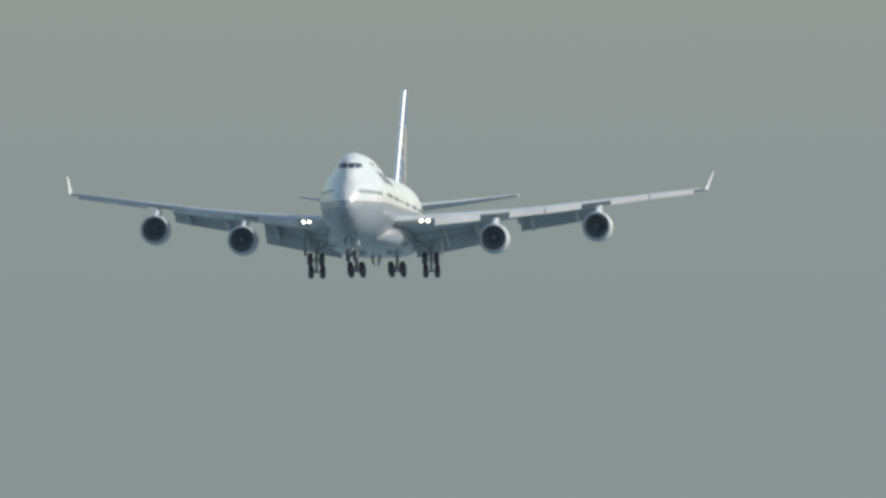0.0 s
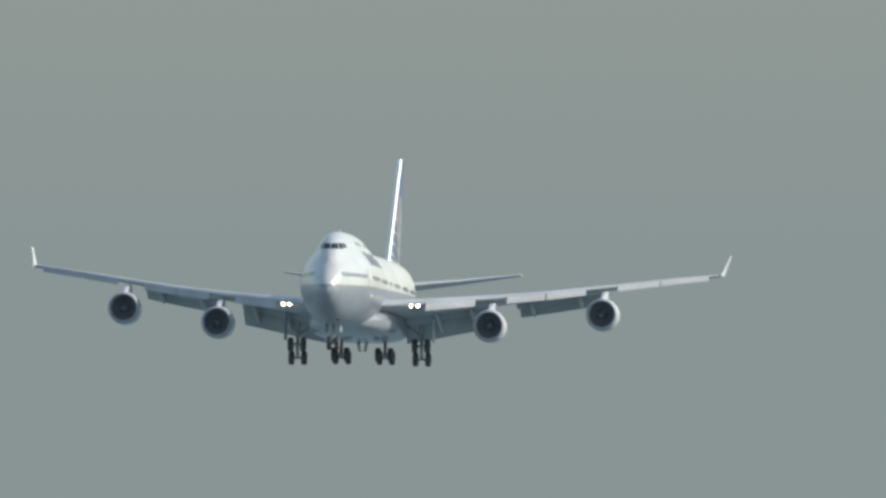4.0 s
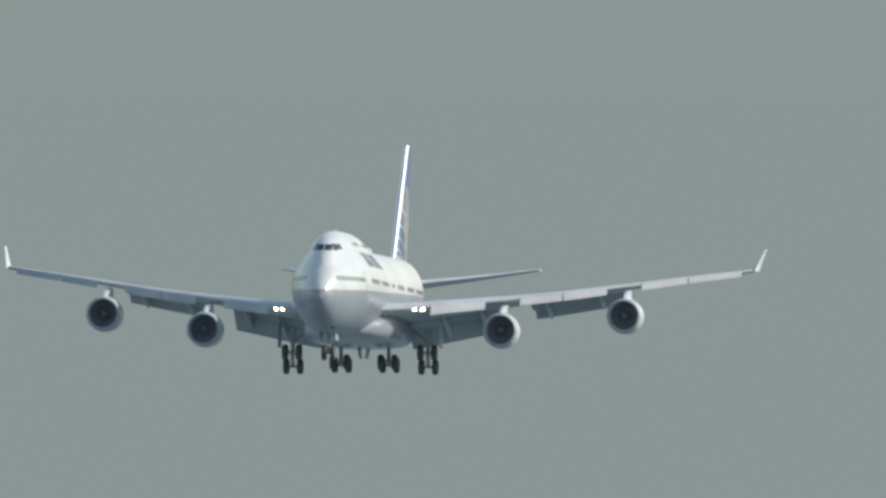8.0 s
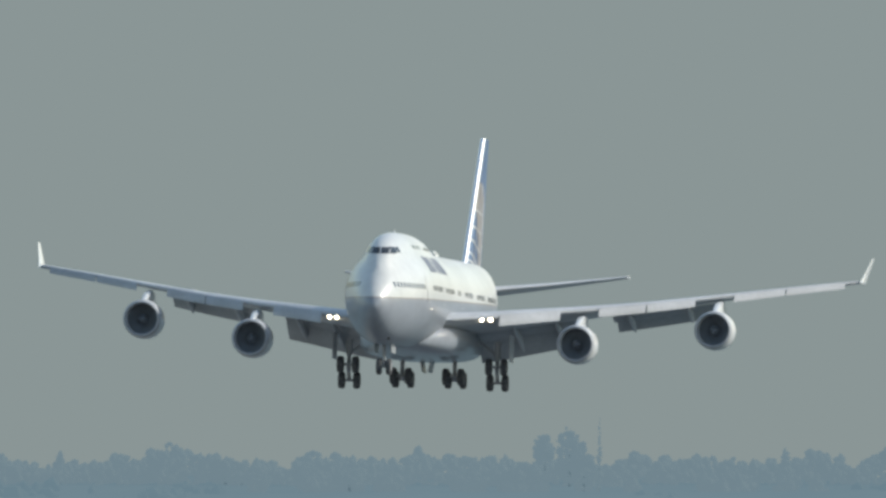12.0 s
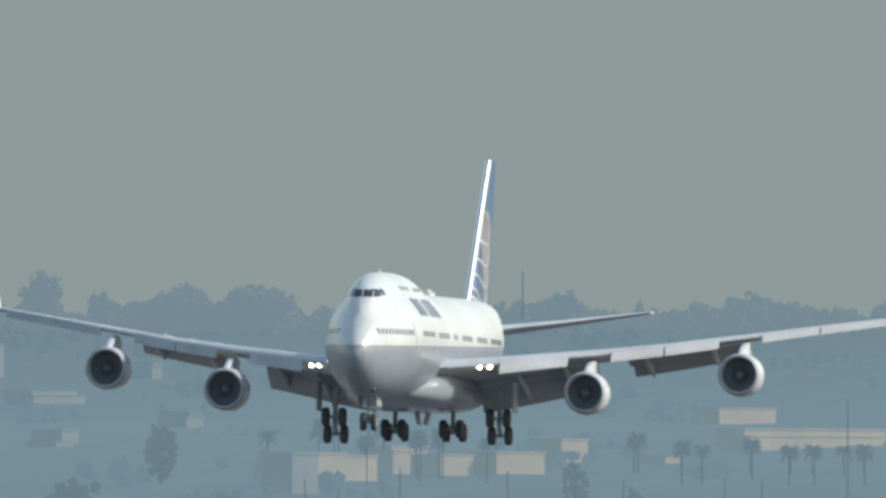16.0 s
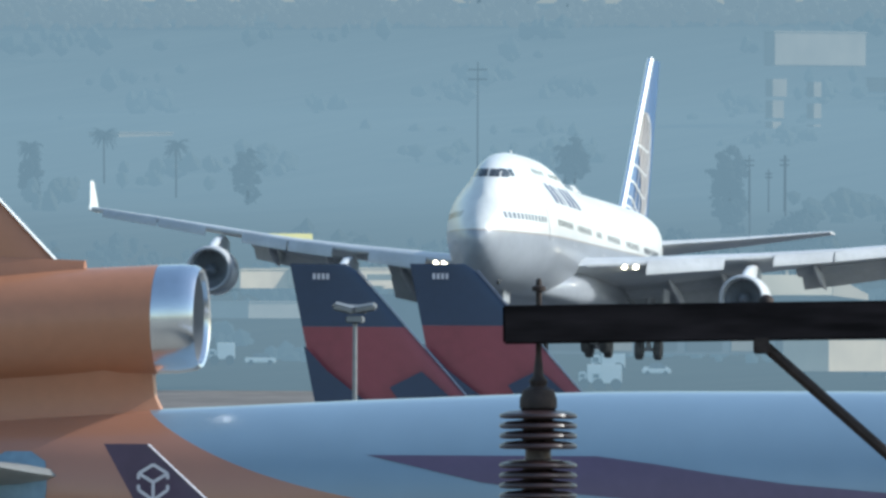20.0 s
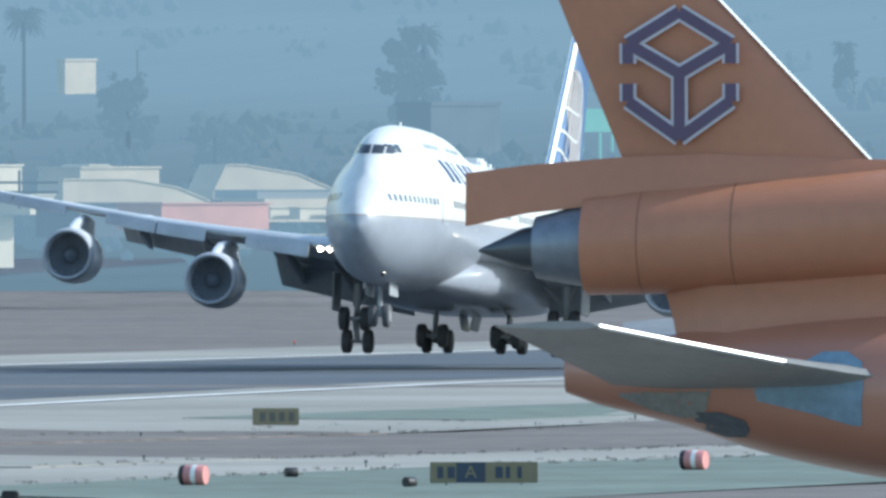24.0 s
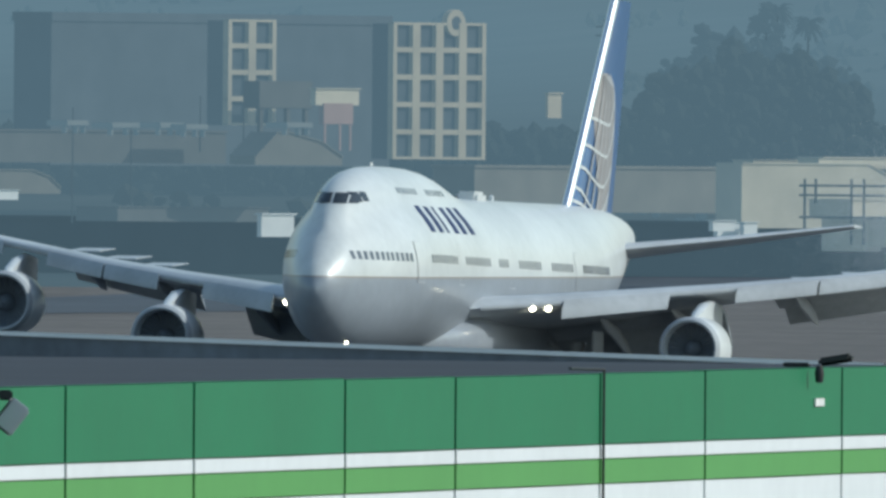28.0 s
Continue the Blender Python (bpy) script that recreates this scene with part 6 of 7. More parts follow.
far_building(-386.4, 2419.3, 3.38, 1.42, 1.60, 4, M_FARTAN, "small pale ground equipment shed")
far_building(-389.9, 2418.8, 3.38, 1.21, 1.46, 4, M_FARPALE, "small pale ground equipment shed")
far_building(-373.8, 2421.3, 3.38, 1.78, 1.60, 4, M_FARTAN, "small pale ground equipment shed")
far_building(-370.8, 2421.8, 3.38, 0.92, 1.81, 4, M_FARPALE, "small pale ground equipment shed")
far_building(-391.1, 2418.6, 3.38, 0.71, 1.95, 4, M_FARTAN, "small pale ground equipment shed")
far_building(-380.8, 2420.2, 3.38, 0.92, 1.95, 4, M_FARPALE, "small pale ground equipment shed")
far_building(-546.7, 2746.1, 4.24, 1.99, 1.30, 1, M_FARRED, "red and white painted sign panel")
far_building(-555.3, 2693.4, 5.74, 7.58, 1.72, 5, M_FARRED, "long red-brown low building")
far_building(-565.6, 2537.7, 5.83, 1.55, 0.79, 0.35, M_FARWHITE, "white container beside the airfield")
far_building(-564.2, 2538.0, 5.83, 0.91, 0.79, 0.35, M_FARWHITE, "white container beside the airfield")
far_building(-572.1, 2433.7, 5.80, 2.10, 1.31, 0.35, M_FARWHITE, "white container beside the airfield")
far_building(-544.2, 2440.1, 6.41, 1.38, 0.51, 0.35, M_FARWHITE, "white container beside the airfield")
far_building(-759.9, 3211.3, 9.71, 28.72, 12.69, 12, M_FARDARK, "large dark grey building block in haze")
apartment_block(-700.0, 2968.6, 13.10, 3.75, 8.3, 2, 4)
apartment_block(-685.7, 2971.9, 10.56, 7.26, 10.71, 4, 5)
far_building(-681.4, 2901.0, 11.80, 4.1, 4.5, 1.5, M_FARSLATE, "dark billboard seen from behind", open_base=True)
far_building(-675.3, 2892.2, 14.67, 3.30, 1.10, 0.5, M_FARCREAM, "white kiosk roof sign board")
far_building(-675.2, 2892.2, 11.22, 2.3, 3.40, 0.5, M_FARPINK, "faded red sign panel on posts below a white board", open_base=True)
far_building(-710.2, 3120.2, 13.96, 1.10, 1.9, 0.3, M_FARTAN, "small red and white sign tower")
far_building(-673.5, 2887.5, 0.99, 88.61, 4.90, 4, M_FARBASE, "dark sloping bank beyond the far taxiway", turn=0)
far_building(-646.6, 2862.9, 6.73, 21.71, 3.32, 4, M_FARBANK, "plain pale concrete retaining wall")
# sunlight on this end of the bank is put in as cream
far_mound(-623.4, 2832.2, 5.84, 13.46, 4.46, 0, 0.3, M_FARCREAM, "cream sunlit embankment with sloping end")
far_mound(-638.3, 2921.1, 8.33, 12.58, 2.43, 0.08, 0.5, M_FARTAN, "long low tan roof behind the embankment")
far_building(-634.1, 2901.5, 10.47, 10.99, 0.30, 2, M_FARCREAM, "thin cream roof edge of a low building")
far_building(-608.4, 2784.3, 6.60, 5.75, 1.24, 4, M_FARCREAM, "cream low building behind the pipe gantry")
far_building(-609.7, 2784.0, 4.21, 1.24, 2.32, 4, M_FARCREAM, "cream low building behind the pipe gantry")
far_building(-607.0, 2784.6, 4.54, 2.73, 1.90, 4, M_FARCREAM, "cream low building behind the pipe gantry")
far_building(-563.9, 2701.8, 5.23, 5.69, 2.24, 4, M_FARDARK, "dark blank wall beside a red building")
far_mound(-605.9, 2897.3, 8.69, 3.52, 1.25, 0.15, 0.45, M_FARCREAM, "cream domed roof beyond the airfield")
far_mound(-595.4, 2858.7, 6.96, 11.01, 1.95, 0, 0.55, M_FARTAN, "tan sloping roof beyond the airfield")
far_mound(-591.3, 2890.1, 7.67, 9.20, 2.27, 0.1, 0.75, M_FARTAN, "tan bare slope behind a white canopy")
far_building(-572.2, 2812.4, 6.03, 7.66, 1.83, 4, M_FARTAN, "tan low building under a white canopy")
far_building(-569.2, 2797.7, 7.76, 8.74, 0.46, 6, M_FARPALE, "flat white canopy behind the airfield")
# sun in the bays is put in as cream against the tan wall
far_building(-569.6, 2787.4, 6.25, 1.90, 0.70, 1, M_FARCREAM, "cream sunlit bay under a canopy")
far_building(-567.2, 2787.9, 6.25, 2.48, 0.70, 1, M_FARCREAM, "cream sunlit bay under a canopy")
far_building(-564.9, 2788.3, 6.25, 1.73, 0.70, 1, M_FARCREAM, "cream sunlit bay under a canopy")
far_building(-533.1, 2646.8, 4.27, 0.82, 2.27, 1, M_FARWHITE, "narrow white tent beside the airfield")
far_building(-519.2, 2547.6, 4.79, 2.64, 0.79, 4, M_FARTAN, "low tan shed beside the airfield")
far_building(-694.3, 2892.8, 10.11, 19.85, 2.33, 4, M_FARSLATE, "grey panelled wall below the car park")
far_mound(-694.6, 2867.1, 7.85, 7.19, 1.46, 0, 0.3, M_FARBANK, "tan bare bank beyond the airfield")
far_mound(-673.6, 2872.2, 10.2, 6.6, 2.1, 0.25, 0.6, M_FARBANK, "tan bare mound beside parked cars")
far_building(-681.3, 2870.2, 5.74, 11.43, 0.94, 4, M_FARSLATE, "low grey wall along the bank")
far_building(-683.5, 2818.3, 7.37, 2.19, 0.55, 0.35, M_FARWHITE, "white trailer parked on the bank")
far_building(-684.0, 2843.9, 12.38, 1.65, 0.76, 2, M_FARPALE, "pale carport roof over parked cars", open_base=True)
far_building(-680.4, 2844.8, 12.24, 2.29, 0.76, 2, M_FARPALE, "pale carport roof over parked cars", open_base=True)
far_building(-677.1, 2845.5, 12.27, 1.82, 0.76, 2, M_FARPALE, "pale carport roof over parked cars", open_base=True)
far_building(-675.3, 2846.0, 12.16, 1.70, 0.76, 2, M_FARPALE, "pale carport roof over parked cars", open_base=True)
far_building(-667.8, 2847.8, 12.36, 1.99, 0.76, 2, M_FARPALE, "pale carport roof over parked cars", open_base=True)
far_pole(-691.4, 2873.0, 5.65, 8.49, 0.13, 0)
far_pole(-687.1, 2874.0, 6.46, 6.64, 0.13, 0)
far_pole(-682.0, 2875.2, 11.14, 3.94, 0.13, 0)
far_pole(-678.8, 2876.0, 11.04, 4.93, 0.13, 0)
far_pole(-640.5, 2884.8, 5.81, 4.29, 0.13, 0)
far_pole(-640.9, 2884.7, 5.58, 4.50, 0.13, 0)
far_pole(-596.7, 2894.1, 8.78, 3.43, 0.13, 0)
far_pole(-617.2, 2889.8, 10.94, 12.00, 0.13, 0)
far_tree(-670.7, 3041.9, 3.12, 4.07, 3.16, 0, M_FARTREE_NEAR)
far_tree(-652.0, 3158.4, 4.51, 1.08, 2.11, 0, M_FARTREE_NEAR)
far_tree(-894.6, 3718.9, 13.66, 8.32, 6.38, 0, M_FARTREE_NEAR)
far_tree(-876.5, 3682.1, 12.90, 4.12, 5.49, 0, M_FARTREE_NEAR)
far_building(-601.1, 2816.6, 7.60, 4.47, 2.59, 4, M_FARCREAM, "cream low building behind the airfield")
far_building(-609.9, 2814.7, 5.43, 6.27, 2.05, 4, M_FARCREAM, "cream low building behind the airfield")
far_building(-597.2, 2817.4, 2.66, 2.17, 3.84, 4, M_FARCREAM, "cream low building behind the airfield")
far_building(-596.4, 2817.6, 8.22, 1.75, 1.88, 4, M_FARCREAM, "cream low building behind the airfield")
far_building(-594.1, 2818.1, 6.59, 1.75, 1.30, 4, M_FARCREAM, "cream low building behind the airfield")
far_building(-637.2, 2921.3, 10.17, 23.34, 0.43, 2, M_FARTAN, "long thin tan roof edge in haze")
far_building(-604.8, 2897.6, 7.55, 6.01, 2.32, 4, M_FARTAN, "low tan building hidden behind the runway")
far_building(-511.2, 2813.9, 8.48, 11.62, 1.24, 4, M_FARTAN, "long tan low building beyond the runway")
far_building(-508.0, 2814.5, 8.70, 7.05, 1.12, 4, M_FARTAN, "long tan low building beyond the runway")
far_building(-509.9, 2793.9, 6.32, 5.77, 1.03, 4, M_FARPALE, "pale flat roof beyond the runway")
far_pole(-569.5, 3574.9, 10.98, 7.88, 0.16, 0)
far_pole(-566.4, 3575.4, 10.97, 7.19, 0.16, 0)
far_pole(-560.8, 3576.3, 10.97, 8.40, 0.16, 0)
far_pole(-550.9, 3577.8, 10.96, 8.66, 0.16, 0)
far_pole(-518.2, 3572.6, 10.92, 15.45, 0.16, 0)
far_pole(-513.0, 3573.4, 10.92, 6.28, 0.16, 0)
far_pole(-526.8, 3576.4, 10.93, 7.87, 0.16, 0)
far_pole(-530.2, 3575.9, 10.93, 8.13, 0.16, 0)
far_pole(-539.5, 3574.5, 10.95, 7.87, 0.16, 0)
far_pole(-529.8, 3343.3, 7.08, 9.82, 0.15, 0)
far_pole(-565.4, 3605.9, 11.46, 8.47, 0.16, 0)
far_pole(-519.6, 3344.9, 7.08, 5.65, 0.15, 0)
far_pole(-634.5, 3746.6, 14.18, 6.06, 0.17, 0)
far_pole(-613.6, 3603.1, 11.45, 7.16, 0.16, 0)
far_pole(-719.6, 4685.1, 38.81, 7.56, 0.21, 0)
far_pole(-773.1, 3592.8, 11.29, 11.20, 0.16, 0)
far_pole(-773.8, 3587.5, 11.18, 9.42, 0.16, 0)
far_pole(-763.5, 3666.3, 12.62, 7.88, 0.16, 0)
far_pole(-808.4, 3723.2, 13.75, 8.84, 0.17, 0)
far_pole(-839.9, 3931.3, 18.22, 8.16, 0.17, 0)
far_pole(-846.4, 3740.4, 14.13, 9.74, 0.17, 1)
far_pole(-774.5, 3597.6, 11.37, 10.68, 0.16, 0)
far_pole(-776.2, 3597.2, 11.37, 9.08, 0.16, 0)
far_pole(-785.3, 3615.7, 11.64, 11.81, 0.16, 0)
far_pole(-788.7, 3492.0, 9.47, 7.37, 0.16, 0)
far_pole(-705.2, 3972.9, 19.15, 11.12, 0.18, 1)
far_pole(-642.2, 3770.7, 14.73, 5.55, 0.17, 1)
far_pole(-641.3, 3786.1, 15.04, 5.29, 0.17, 1)
far_pole(-642.0, 3780.9, 14.91, 4.01, 0.17, 1)
far_pole(-800.3, 3325.0, 6.79, 6.20, 0.15, 0)
far_pole(-805.8, 3370.0, 7.52, 9.05, 0.15, 0)
far_pole(-715.8, 3221.4, 5.31, 4.79, 0.14, 0)
far_pole(-835.4, 3522.3, 10.00, 3.41, 0.16, 0)
far_pole(-845.4, 3581.6, 11.07, 4.27, 0.16, 0)
far_palm(-727.5, 3841.7, 16.19, 5.67, 1.30)
far_palm(-733.1, 3911.9, 17.74, 5.66, 1.33)
far_palm(-713.1, 3844.4, 16.25, 5.84, 1.30)
far_palm(-708.8, 3860.5, 16.59, 4.44, 1.31)
far_palm(-686.8, 3920.3, 17.94, 4.04, 1.33)
far_palm(-641.3, 4034.4, 20.62, 4.74, 1.07)
far_palm(-627.7, 3980.8, 19.33, 4.97, 1.05)
far_palm(-624.6, 3996.5, 19.65, 4.99, 1.06)
far_palm(-623.8, 4006.7, 19.96, 5.00, 1.06)
far_palm(-643.0, 4089.8, 21.93, 3.90, 1.08)
far_palm(-607.4, 4034.5, 20.57, 4.44, 1.07)
far_palm(-595.0, 4031.3, 20.55, 3.84, 1.06)
far_palm(-602.8, 4035.2, 20.57, 3.55, 1.07)
far_palm(-590.9, 4031.9, 20.55, 2.96, 1.06)
far_palm(-588.6, 4032.3, 20.54, 3.07, 1.06)
far_palm(-584.6, 4027.8, 20.41, 3.19, 1.06)
far_palm(-583.3, 4033.0, 20.54, 3.25, 1.06)
far_palm(-624.4, 4047.1, 20.92, 3.86, 1.07)
far_palm(-647.3, 4038.4, 20.64, 4.45, 1.07)
far_palm(-660.9, 4051.5, 20.98, 4.47, 1.07)
far_palm(-647.8, 4089.0, 21.94, 3.60, 1.08)
far_palm(-641.2, 4044.5, 20.84, 5.35, 1.01)
far_palm(-636.2, 4045.3, 20.83, 5.05, 1.01)
far_palm(-633.3, 4015.4, 20.17, 4.42, 1.00)
far_palm(-628.0, 4016.2, 20.16, 4.13, 1.00)
far_palm(-625.7, 4016.6, 20.16, 4.42, 1.00)
far_palm(-616.2, 3987.7, 19.50, 4.68, 1.00)
far_palm(-608.6, 4039.4, 20.74, 3.85, 1.01)
far_palm(-595.5, 3985.8, 19.44, 4.09, 0.99)
far_palm(-593.4, 3986.1, 19.44, 4.09, 0.99)
far_palm(-591.9, 4011.6, 20.06, 4.12, 1.00)
far_palm(-583.8, 3982.4, 19.40, 4.09, 0.99)
far_palm(-581.2, 3982.8, 19.40, 4.09, 0.99)
far_palm(-576.0, 3983.6, 19.39, 3.80, 0.99)
far_palm(-572.6, 4034.6, 20.63, 4.14, 1.00)
far_palm(-563.8, 4010.6, 19.98, 4.11, 1.00)
far_palm(-774.1, 3664.1, 12.62, 12.50, 2.01)
far_palm(-726.8, 3622.8, 11.79, 11.26, 1.98)
far_palm(-881.8, 3978.5, 19.29, 7.68, 1.83)
far_palm(-872.1, 3949.9, 18.65, 6.75, 1.82)
far_palm(-769.1, 3639.6, 12.17, 12.68, 1.67)
far_palm(-654.0, 4148.8, 23.42, 3.35, 1.04)
far_palm(-652.5, 4149.0, 23.42, 3.05, 1.04)
far_palm(-657.5, 4138.1, 23.09, 3.65, 1.03)
far_palm(-645.0, 4124.9, 22.74, 2.73, 1.03)
far_palm(-644.1, 4135.1, 23.07, 2.73, 1.03)
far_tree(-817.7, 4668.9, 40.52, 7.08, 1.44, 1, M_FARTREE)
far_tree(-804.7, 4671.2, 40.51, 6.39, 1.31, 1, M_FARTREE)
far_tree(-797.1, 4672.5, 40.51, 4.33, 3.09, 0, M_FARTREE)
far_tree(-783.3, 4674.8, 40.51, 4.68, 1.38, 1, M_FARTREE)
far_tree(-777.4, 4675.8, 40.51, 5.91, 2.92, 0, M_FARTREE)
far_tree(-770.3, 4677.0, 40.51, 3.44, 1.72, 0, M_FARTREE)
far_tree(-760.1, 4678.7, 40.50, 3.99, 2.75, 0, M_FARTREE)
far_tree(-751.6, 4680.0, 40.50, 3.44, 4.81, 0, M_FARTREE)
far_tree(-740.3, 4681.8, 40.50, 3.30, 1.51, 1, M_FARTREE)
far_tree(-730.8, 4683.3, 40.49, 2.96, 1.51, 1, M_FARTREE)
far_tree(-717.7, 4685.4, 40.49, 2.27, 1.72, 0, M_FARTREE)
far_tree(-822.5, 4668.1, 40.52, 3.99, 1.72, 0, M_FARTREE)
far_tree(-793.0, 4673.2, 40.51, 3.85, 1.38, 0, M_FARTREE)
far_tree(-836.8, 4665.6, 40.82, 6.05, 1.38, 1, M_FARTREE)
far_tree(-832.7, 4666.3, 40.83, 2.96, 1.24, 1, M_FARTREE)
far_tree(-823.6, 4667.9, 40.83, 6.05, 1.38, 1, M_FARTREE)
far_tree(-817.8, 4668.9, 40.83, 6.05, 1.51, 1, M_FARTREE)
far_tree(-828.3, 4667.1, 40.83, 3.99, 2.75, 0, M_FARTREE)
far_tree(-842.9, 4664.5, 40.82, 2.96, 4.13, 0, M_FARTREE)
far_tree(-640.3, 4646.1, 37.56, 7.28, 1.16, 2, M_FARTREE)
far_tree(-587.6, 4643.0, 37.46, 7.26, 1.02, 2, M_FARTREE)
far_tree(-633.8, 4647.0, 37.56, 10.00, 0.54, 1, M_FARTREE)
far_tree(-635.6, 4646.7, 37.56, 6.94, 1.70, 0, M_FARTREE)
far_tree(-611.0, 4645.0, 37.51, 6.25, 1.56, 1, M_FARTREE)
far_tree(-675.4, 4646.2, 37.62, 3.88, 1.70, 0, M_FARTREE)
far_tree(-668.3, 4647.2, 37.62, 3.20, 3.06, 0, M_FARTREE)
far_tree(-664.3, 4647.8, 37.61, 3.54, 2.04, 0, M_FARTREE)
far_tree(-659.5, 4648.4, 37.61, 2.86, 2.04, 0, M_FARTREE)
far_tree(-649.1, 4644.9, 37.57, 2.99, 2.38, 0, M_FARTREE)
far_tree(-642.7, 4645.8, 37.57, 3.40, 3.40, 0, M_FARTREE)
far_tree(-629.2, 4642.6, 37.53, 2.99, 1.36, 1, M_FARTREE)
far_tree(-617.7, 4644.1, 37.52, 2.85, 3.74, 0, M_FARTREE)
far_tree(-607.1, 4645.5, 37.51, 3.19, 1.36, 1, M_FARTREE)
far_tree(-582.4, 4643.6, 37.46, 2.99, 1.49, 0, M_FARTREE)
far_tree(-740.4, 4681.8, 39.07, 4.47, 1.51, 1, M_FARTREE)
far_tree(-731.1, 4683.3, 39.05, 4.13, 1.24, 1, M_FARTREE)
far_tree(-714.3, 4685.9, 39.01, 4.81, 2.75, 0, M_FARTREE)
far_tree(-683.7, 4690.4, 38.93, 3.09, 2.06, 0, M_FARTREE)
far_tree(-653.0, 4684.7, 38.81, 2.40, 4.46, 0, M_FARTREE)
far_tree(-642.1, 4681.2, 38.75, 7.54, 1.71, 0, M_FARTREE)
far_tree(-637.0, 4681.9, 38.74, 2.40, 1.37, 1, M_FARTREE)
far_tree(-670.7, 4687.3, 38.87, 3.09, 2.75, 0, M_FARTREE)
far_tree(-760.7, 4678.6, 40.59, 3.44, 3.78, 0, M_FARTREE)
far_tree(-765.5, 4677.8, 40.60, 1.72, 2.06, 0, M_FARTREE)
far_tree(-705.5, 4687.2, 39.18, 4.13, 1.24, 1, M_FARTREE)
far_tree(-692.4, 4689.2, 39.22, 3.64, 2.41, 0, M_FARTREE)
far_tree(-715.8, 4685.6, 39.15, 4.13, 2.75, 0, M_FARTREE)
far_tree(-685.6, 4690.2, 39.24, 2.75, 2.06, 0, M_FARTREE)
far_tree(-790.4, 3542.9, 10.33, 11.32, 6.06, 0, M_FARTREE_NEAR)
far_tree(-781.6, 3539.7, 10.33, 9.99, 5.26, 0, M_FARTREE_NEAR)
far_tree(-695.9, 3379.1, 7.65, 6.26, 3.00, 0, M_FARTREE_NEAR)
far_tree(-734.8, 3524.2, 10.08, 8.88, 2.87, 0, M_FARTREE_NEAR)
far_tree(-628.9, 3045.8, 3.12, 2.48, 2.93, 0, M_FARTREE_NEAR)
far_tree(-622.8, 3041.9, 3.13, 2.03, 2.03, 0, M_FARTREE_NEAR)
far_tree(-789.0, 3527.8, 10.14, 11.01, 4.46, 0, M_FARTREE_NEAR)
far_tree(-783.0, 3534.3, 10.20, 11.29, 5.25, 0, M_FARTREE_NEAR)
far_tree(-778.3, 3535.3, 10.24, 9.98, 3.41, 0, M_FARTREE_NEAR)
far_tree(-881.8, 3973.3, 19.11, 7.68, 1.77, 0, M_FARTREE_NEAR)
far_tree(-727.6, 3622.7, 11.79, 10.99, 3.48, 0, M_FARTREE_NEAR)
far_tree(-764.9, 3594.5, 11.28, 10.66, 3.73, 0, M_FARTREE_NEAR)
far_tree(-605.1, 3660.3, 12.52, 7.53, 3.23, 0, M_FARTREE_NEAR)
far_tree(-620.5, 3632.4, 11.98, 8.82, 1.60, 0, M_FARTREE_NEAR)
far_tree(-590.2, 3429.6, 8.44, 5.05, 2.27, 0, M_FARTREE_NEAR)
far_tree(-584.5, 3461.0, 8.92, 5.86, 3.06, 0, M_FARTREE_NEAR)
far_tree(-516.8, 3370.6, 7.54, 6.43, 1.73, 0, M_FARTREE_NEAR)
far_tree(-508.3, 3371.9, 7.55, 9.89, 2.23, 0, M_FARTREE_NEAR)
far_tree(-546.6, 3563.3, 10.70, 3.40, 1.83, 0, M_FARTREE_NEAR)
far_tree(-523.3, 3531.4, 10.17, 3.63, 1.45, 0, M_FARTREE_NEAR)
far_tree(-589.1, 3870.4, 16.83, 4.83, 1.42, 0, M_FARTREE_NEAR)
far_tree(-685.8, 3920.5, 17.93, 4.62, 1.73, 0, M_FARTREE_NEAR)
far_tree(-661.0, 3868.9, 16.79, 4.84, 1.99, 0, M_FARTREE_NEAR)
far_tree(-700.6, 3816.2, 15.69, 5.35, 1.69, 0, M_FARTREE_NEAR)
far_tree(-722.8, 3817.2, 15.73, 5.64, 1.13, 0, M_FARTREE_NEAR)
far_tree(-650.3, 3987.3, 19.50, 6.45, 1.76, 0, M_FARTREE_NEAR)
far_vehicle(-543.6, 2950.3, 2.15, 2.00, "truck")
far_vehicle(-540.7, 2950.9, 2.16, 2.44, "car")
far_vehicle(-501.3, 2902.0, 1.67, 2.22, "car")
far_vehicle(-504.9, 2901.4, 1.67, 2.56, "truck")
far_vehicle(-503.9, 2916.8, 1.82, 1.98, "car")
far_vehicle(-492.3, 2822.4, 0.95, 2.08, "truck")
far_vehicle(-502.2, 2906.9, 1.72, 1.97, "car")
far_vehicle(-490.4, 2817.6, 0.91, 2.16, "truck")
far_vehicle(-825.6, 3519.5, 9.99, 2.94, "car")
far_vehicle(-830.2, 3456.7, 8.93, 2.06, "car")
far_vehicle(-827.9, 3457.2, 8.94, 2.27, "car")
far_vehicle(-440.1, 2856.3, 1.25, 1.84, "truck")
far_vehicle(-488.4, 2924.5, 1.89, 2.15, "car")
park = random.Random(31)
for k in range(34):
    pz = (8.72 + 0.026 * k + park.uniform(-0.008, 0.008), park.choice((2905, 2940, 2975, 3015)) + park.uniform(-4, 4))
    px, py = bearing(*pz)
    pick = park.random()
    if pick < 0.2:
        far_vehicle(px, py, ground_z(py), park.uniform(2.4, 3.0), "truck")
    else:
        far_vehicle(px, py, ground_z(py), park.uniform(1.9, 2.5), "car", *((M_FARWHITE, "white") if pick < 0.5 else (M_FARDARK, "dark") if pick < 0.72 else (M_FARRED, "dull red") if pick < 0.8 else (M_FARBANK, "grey")))


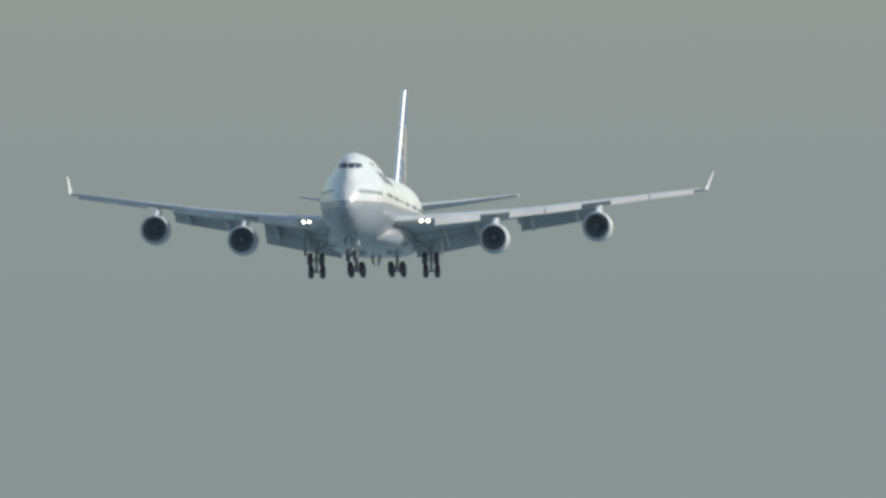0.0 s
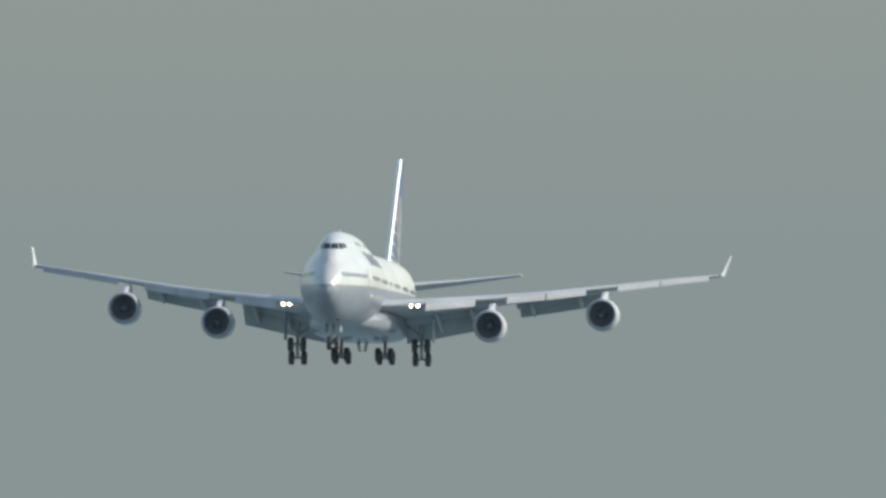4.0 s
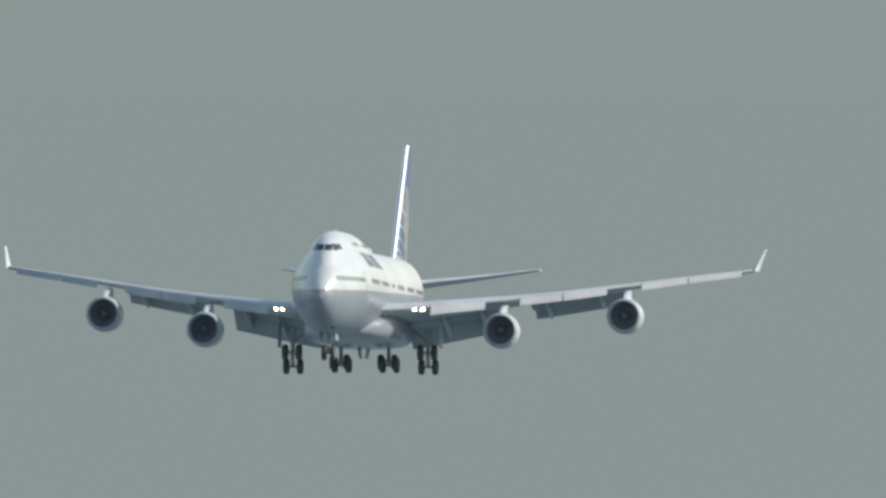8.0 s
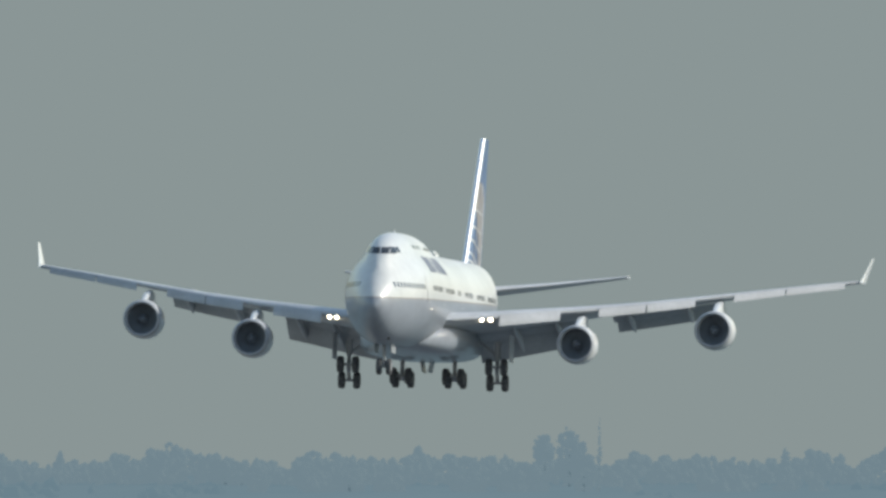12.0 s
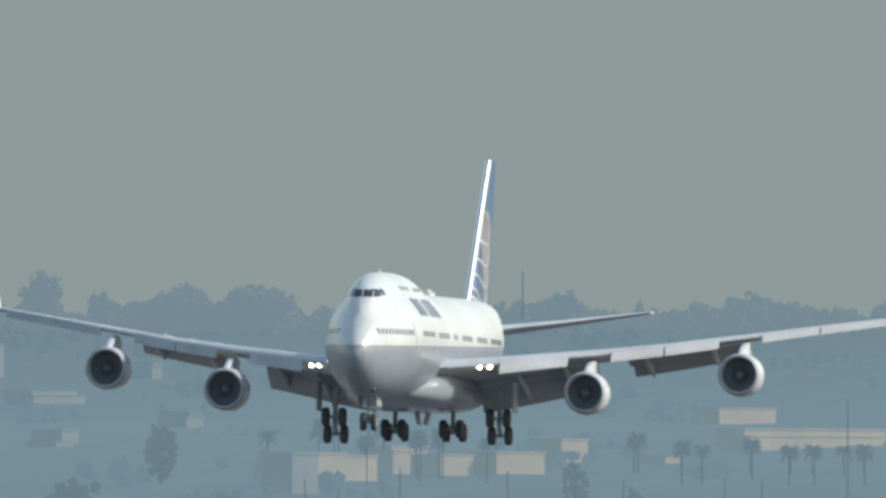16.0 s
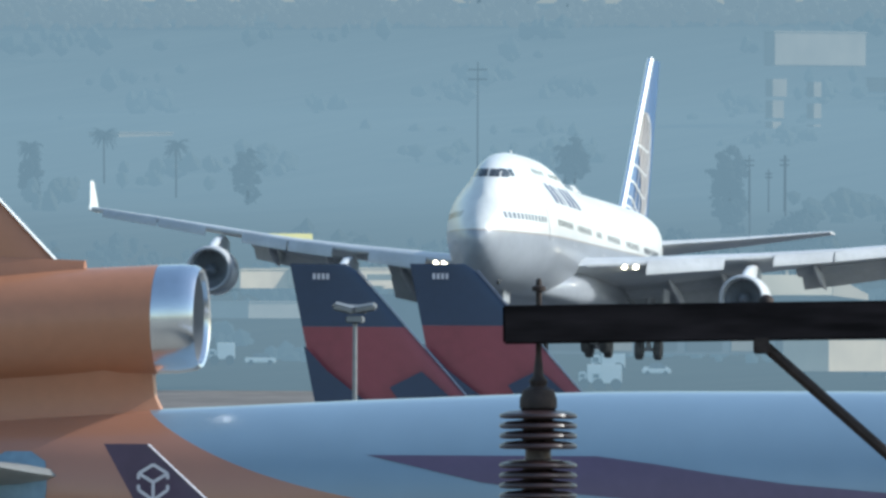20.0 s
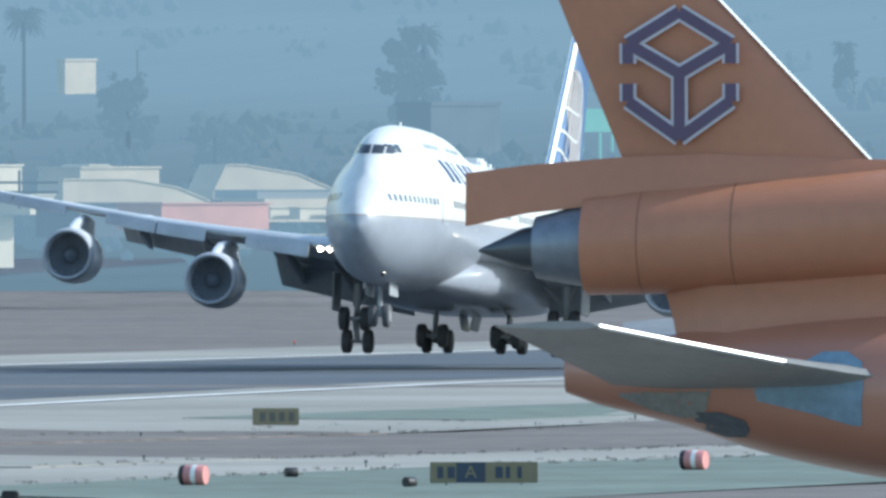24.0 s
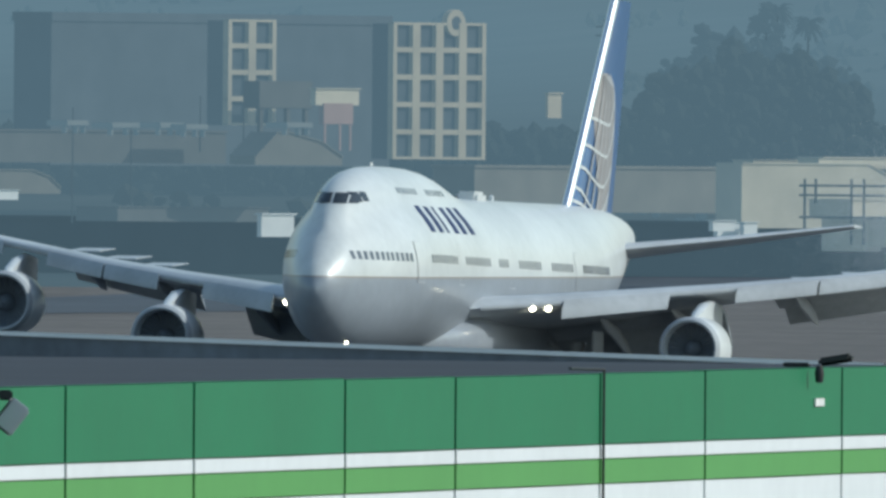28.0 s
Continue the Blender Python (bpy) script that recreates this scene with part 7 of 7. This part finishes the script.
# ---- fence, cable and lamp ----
# gantry steel glows faintly: haze is put into its material
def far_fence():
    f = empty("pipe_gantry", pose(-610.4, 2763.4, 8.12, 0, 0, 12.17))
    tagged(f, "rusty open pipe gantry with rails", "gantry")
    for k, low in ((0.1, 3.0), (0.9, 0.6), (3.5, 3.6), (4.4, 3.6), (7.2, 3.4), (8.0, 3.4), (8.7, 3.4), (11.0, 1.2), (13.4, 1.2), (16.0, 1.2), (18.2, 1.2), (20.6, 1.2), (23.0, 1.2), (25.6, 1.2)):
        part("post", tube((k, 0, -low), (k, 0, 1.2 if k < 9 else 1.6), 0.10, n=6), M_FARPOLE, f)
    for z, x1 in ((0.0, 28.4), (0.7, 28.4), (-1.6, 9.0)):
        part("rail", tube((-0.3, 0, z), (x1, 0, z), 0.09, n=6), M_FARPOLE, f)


far_fence()


def build_cable():
    c = empty("overhead_cable", pose(-29.0, 137.0, 10.7))
    tagged(c, "thin black overhead cable with a splice", "cable")
    rings = []
    for i in range(25):
        x = -3.2 + 6.0 * i / 24
        z = 0.012 - 0.09 * x * x if abs(x) < 1.2 else 0.012 - 0.13 + 0.03 * (abs(x) - 1.2)
        rings.append([(x - 0.0009 * math.cos(a), 0.2 * x + 0.0045 * math.cos(a), z + 0.0045 * math.sin(a)) for a in [math.tau * k / 6 for k in range(6)]])
    bm = loft(rings)
    part("wire", bm, M_BLACK, c)
    part("splice", box(-0.03, 0.03, -0.02, 0.02, 0.0, 0.035, 0.006), M_BLACK, c)
    for x in (-3.2, 2.8):
        part("bracket", tube((x, 0.2 * x, -0.07), (x, 0.2 * x, -10.7), 0.06, n=8), M_POLEWOOD, c, "slim timber support")


build_cable()


def build_wall_lamp():
    lamp = empty("wall_floodlight", pose(-70.55, 291.0, 9.86, 0, 0, 13))
    tagged(lamp, "grey floodlight bracketed to the panelled building", "floodlight")
    part("housing", box(-0.05, 0.13, -0.08, 0.08, -0.13, 0.13, 0.02), M_STRUT, lamp, "", pose(0.02, 0, 0, 0, 38, 0))
    part("cap", box(-0.05, 0.06, -0.06, 0.06, 0.10, 0.18, 0.015), M_BLACK, lamp)
    part("arm", tube((-0.4, 0, -0.05), (0, 0, -0.02), 0.02, n=8), M_BLACK, lamp)


build_wall_lamp()


# ---- tyre smoke: clouds of fine flecks left where the wheels touch down ----
M_SMOKE = mat("tyre_smoke", (0.58, 0.60, 0.62), 1.0, spec=0.0, grain=0.03, stain=0.03)


def smoke_cloud(n, rx, ry, rz, size, seed):
    """Many fine flakes, thick in billows and thin at the edges, lying slantwise."""
    rng = np.random.default_rng(seed)
    lobes = rng.normal(0, 0.42, (22, 3))
    wide = rng.uniform(0.12, 0.3, (22, 1))
    pick = rng.integers(0, 22, n)
    at = (lobes[pick] + rng.normal(0, 1.0, (n, 3)) * wide[pick]) * (rx, ry, rz)
    nrm = np.array((0.45, -0.35, 0.8)) + rng.normal(0, 0.3, (n, 3))
    nrm /= np.linalg.norm(nrm, axis=1, keepdims=True)
    u = np.cross(nrm, rng.normal(0, 1, (n, 3)))
    u /= np.linalg.norm(u, axis=1, keepdims=True)
    w = np.cross(nrm, u)
    v = np.stack([at + size * (u * c + w * s) for c, s in ((1, 0), (-0.5, 0.87), (-0.5, -0.87))], 1).reshape(-1, 3)
    me = bpy.data.meshes.new("tyre_smoke")
    me.vertices.add(n * 3)
    me.vertices.foreach_set("co", v.ravel())
    me.loops.add(n * 3)
    me.loops.foreach_set("vertex_index", np.arange(n * 3))
    me.polygons.add(n)
    me.polygons.foreach_set("loop_start", np.arange(n) * 3)
    me.update()
    ob = part("tyre_smoke", me, M_SMOKE, smooth=False)
    return tagged(ob, "pale puff of tyre smoke over the runway", "smoke", kind="stuff")


SMOKE = []
for n, rx, ry, rz, size, x, y, z, low, t0, t1, dx, seed in (
        (52000, 3.0, 34, 0.6, 0.0165, -396, 1905, 0.5, -4, 25.05, 25.5, -2, 1), (70000, 2.6, 20, 1.0, 0.0165, -397, 1885, 1.0, -5, 25.3, 25.8, -2, 2),
        (280000, 1.0, 5, 1.7, 0.0165, -393.8, 1862, 1.7, -8, 25.45, 25.85, -3, 7),
        (390000, 1.5, 9, 1.5, 0.0165, -396.0, 1872, 1.6, -7, 25.4, 25.8, -4, 6),
        (390000, 4.5, 26, 3.0, 0.0165, -397, 1890, 3.6, -12, 25.7, 26.3, -3, 3), (364000, 6.5, 26, 4.2, 0.0165, -400, 1893, 6.2, -16, 25.75, 26.6, -3, 4), (338000, 9.0, 28, 4.6, 0.0165, -404, 1898, 8.2, -19, 26.2, 27.3, -3, 5)):
    SMOKE.append((smoke_cloud(n, rx, ry, rz, size, seed), x, y, z, low, t0, t1, dx))


# ---- what moves ----
def motions():
    walk(JET, [(t, jet_pose(x, y, z, r, p)) for t, x, y, z, r, p in JET_ROWS])
    off = pose(0, -31.5, 0)
    for truck, x, y, z, tilt in TRUCKS:
        walk(truck, [(t, off @ pose(x, y, z, a, 0, 0)) for t, a in ((0, tilt), (24.7, tilt), (25.1, tilt * 0.6), (25.4, -2), (28, -2))])

    for sp, base in SPOILERS:
        walk(sp, [(t, base @ pose(0, 0, 0, a, 0, 0)) for t, a in ((0, 0), (26.15, 0), (26.4, 8), (26.65, 15), (28, 15))])
    seat = off @ pose(0.72, 4.5, 2.62)
    # lamp is turned to face forward in place of being switched on
    walk(TAXI, [(t, seat @ pose(0, 0, 0, a, 0, 0)) for t, a in ((0, -85), (25.15, -85), (25.5, 0), (28, 0))])
    for puff, x, y, z, low, t0, t1, dx in SMOKE:
        walk(puff, [(0, pose(x, y, low)), (t0, pose(x, y, low)), ((t0 + t1) / 2, pose(x, y, (z + low) / 2)), (t1, pose(x, y, z)), (28.2, pose(x + dx, y + 1.5, z + 0.6))])


motions()
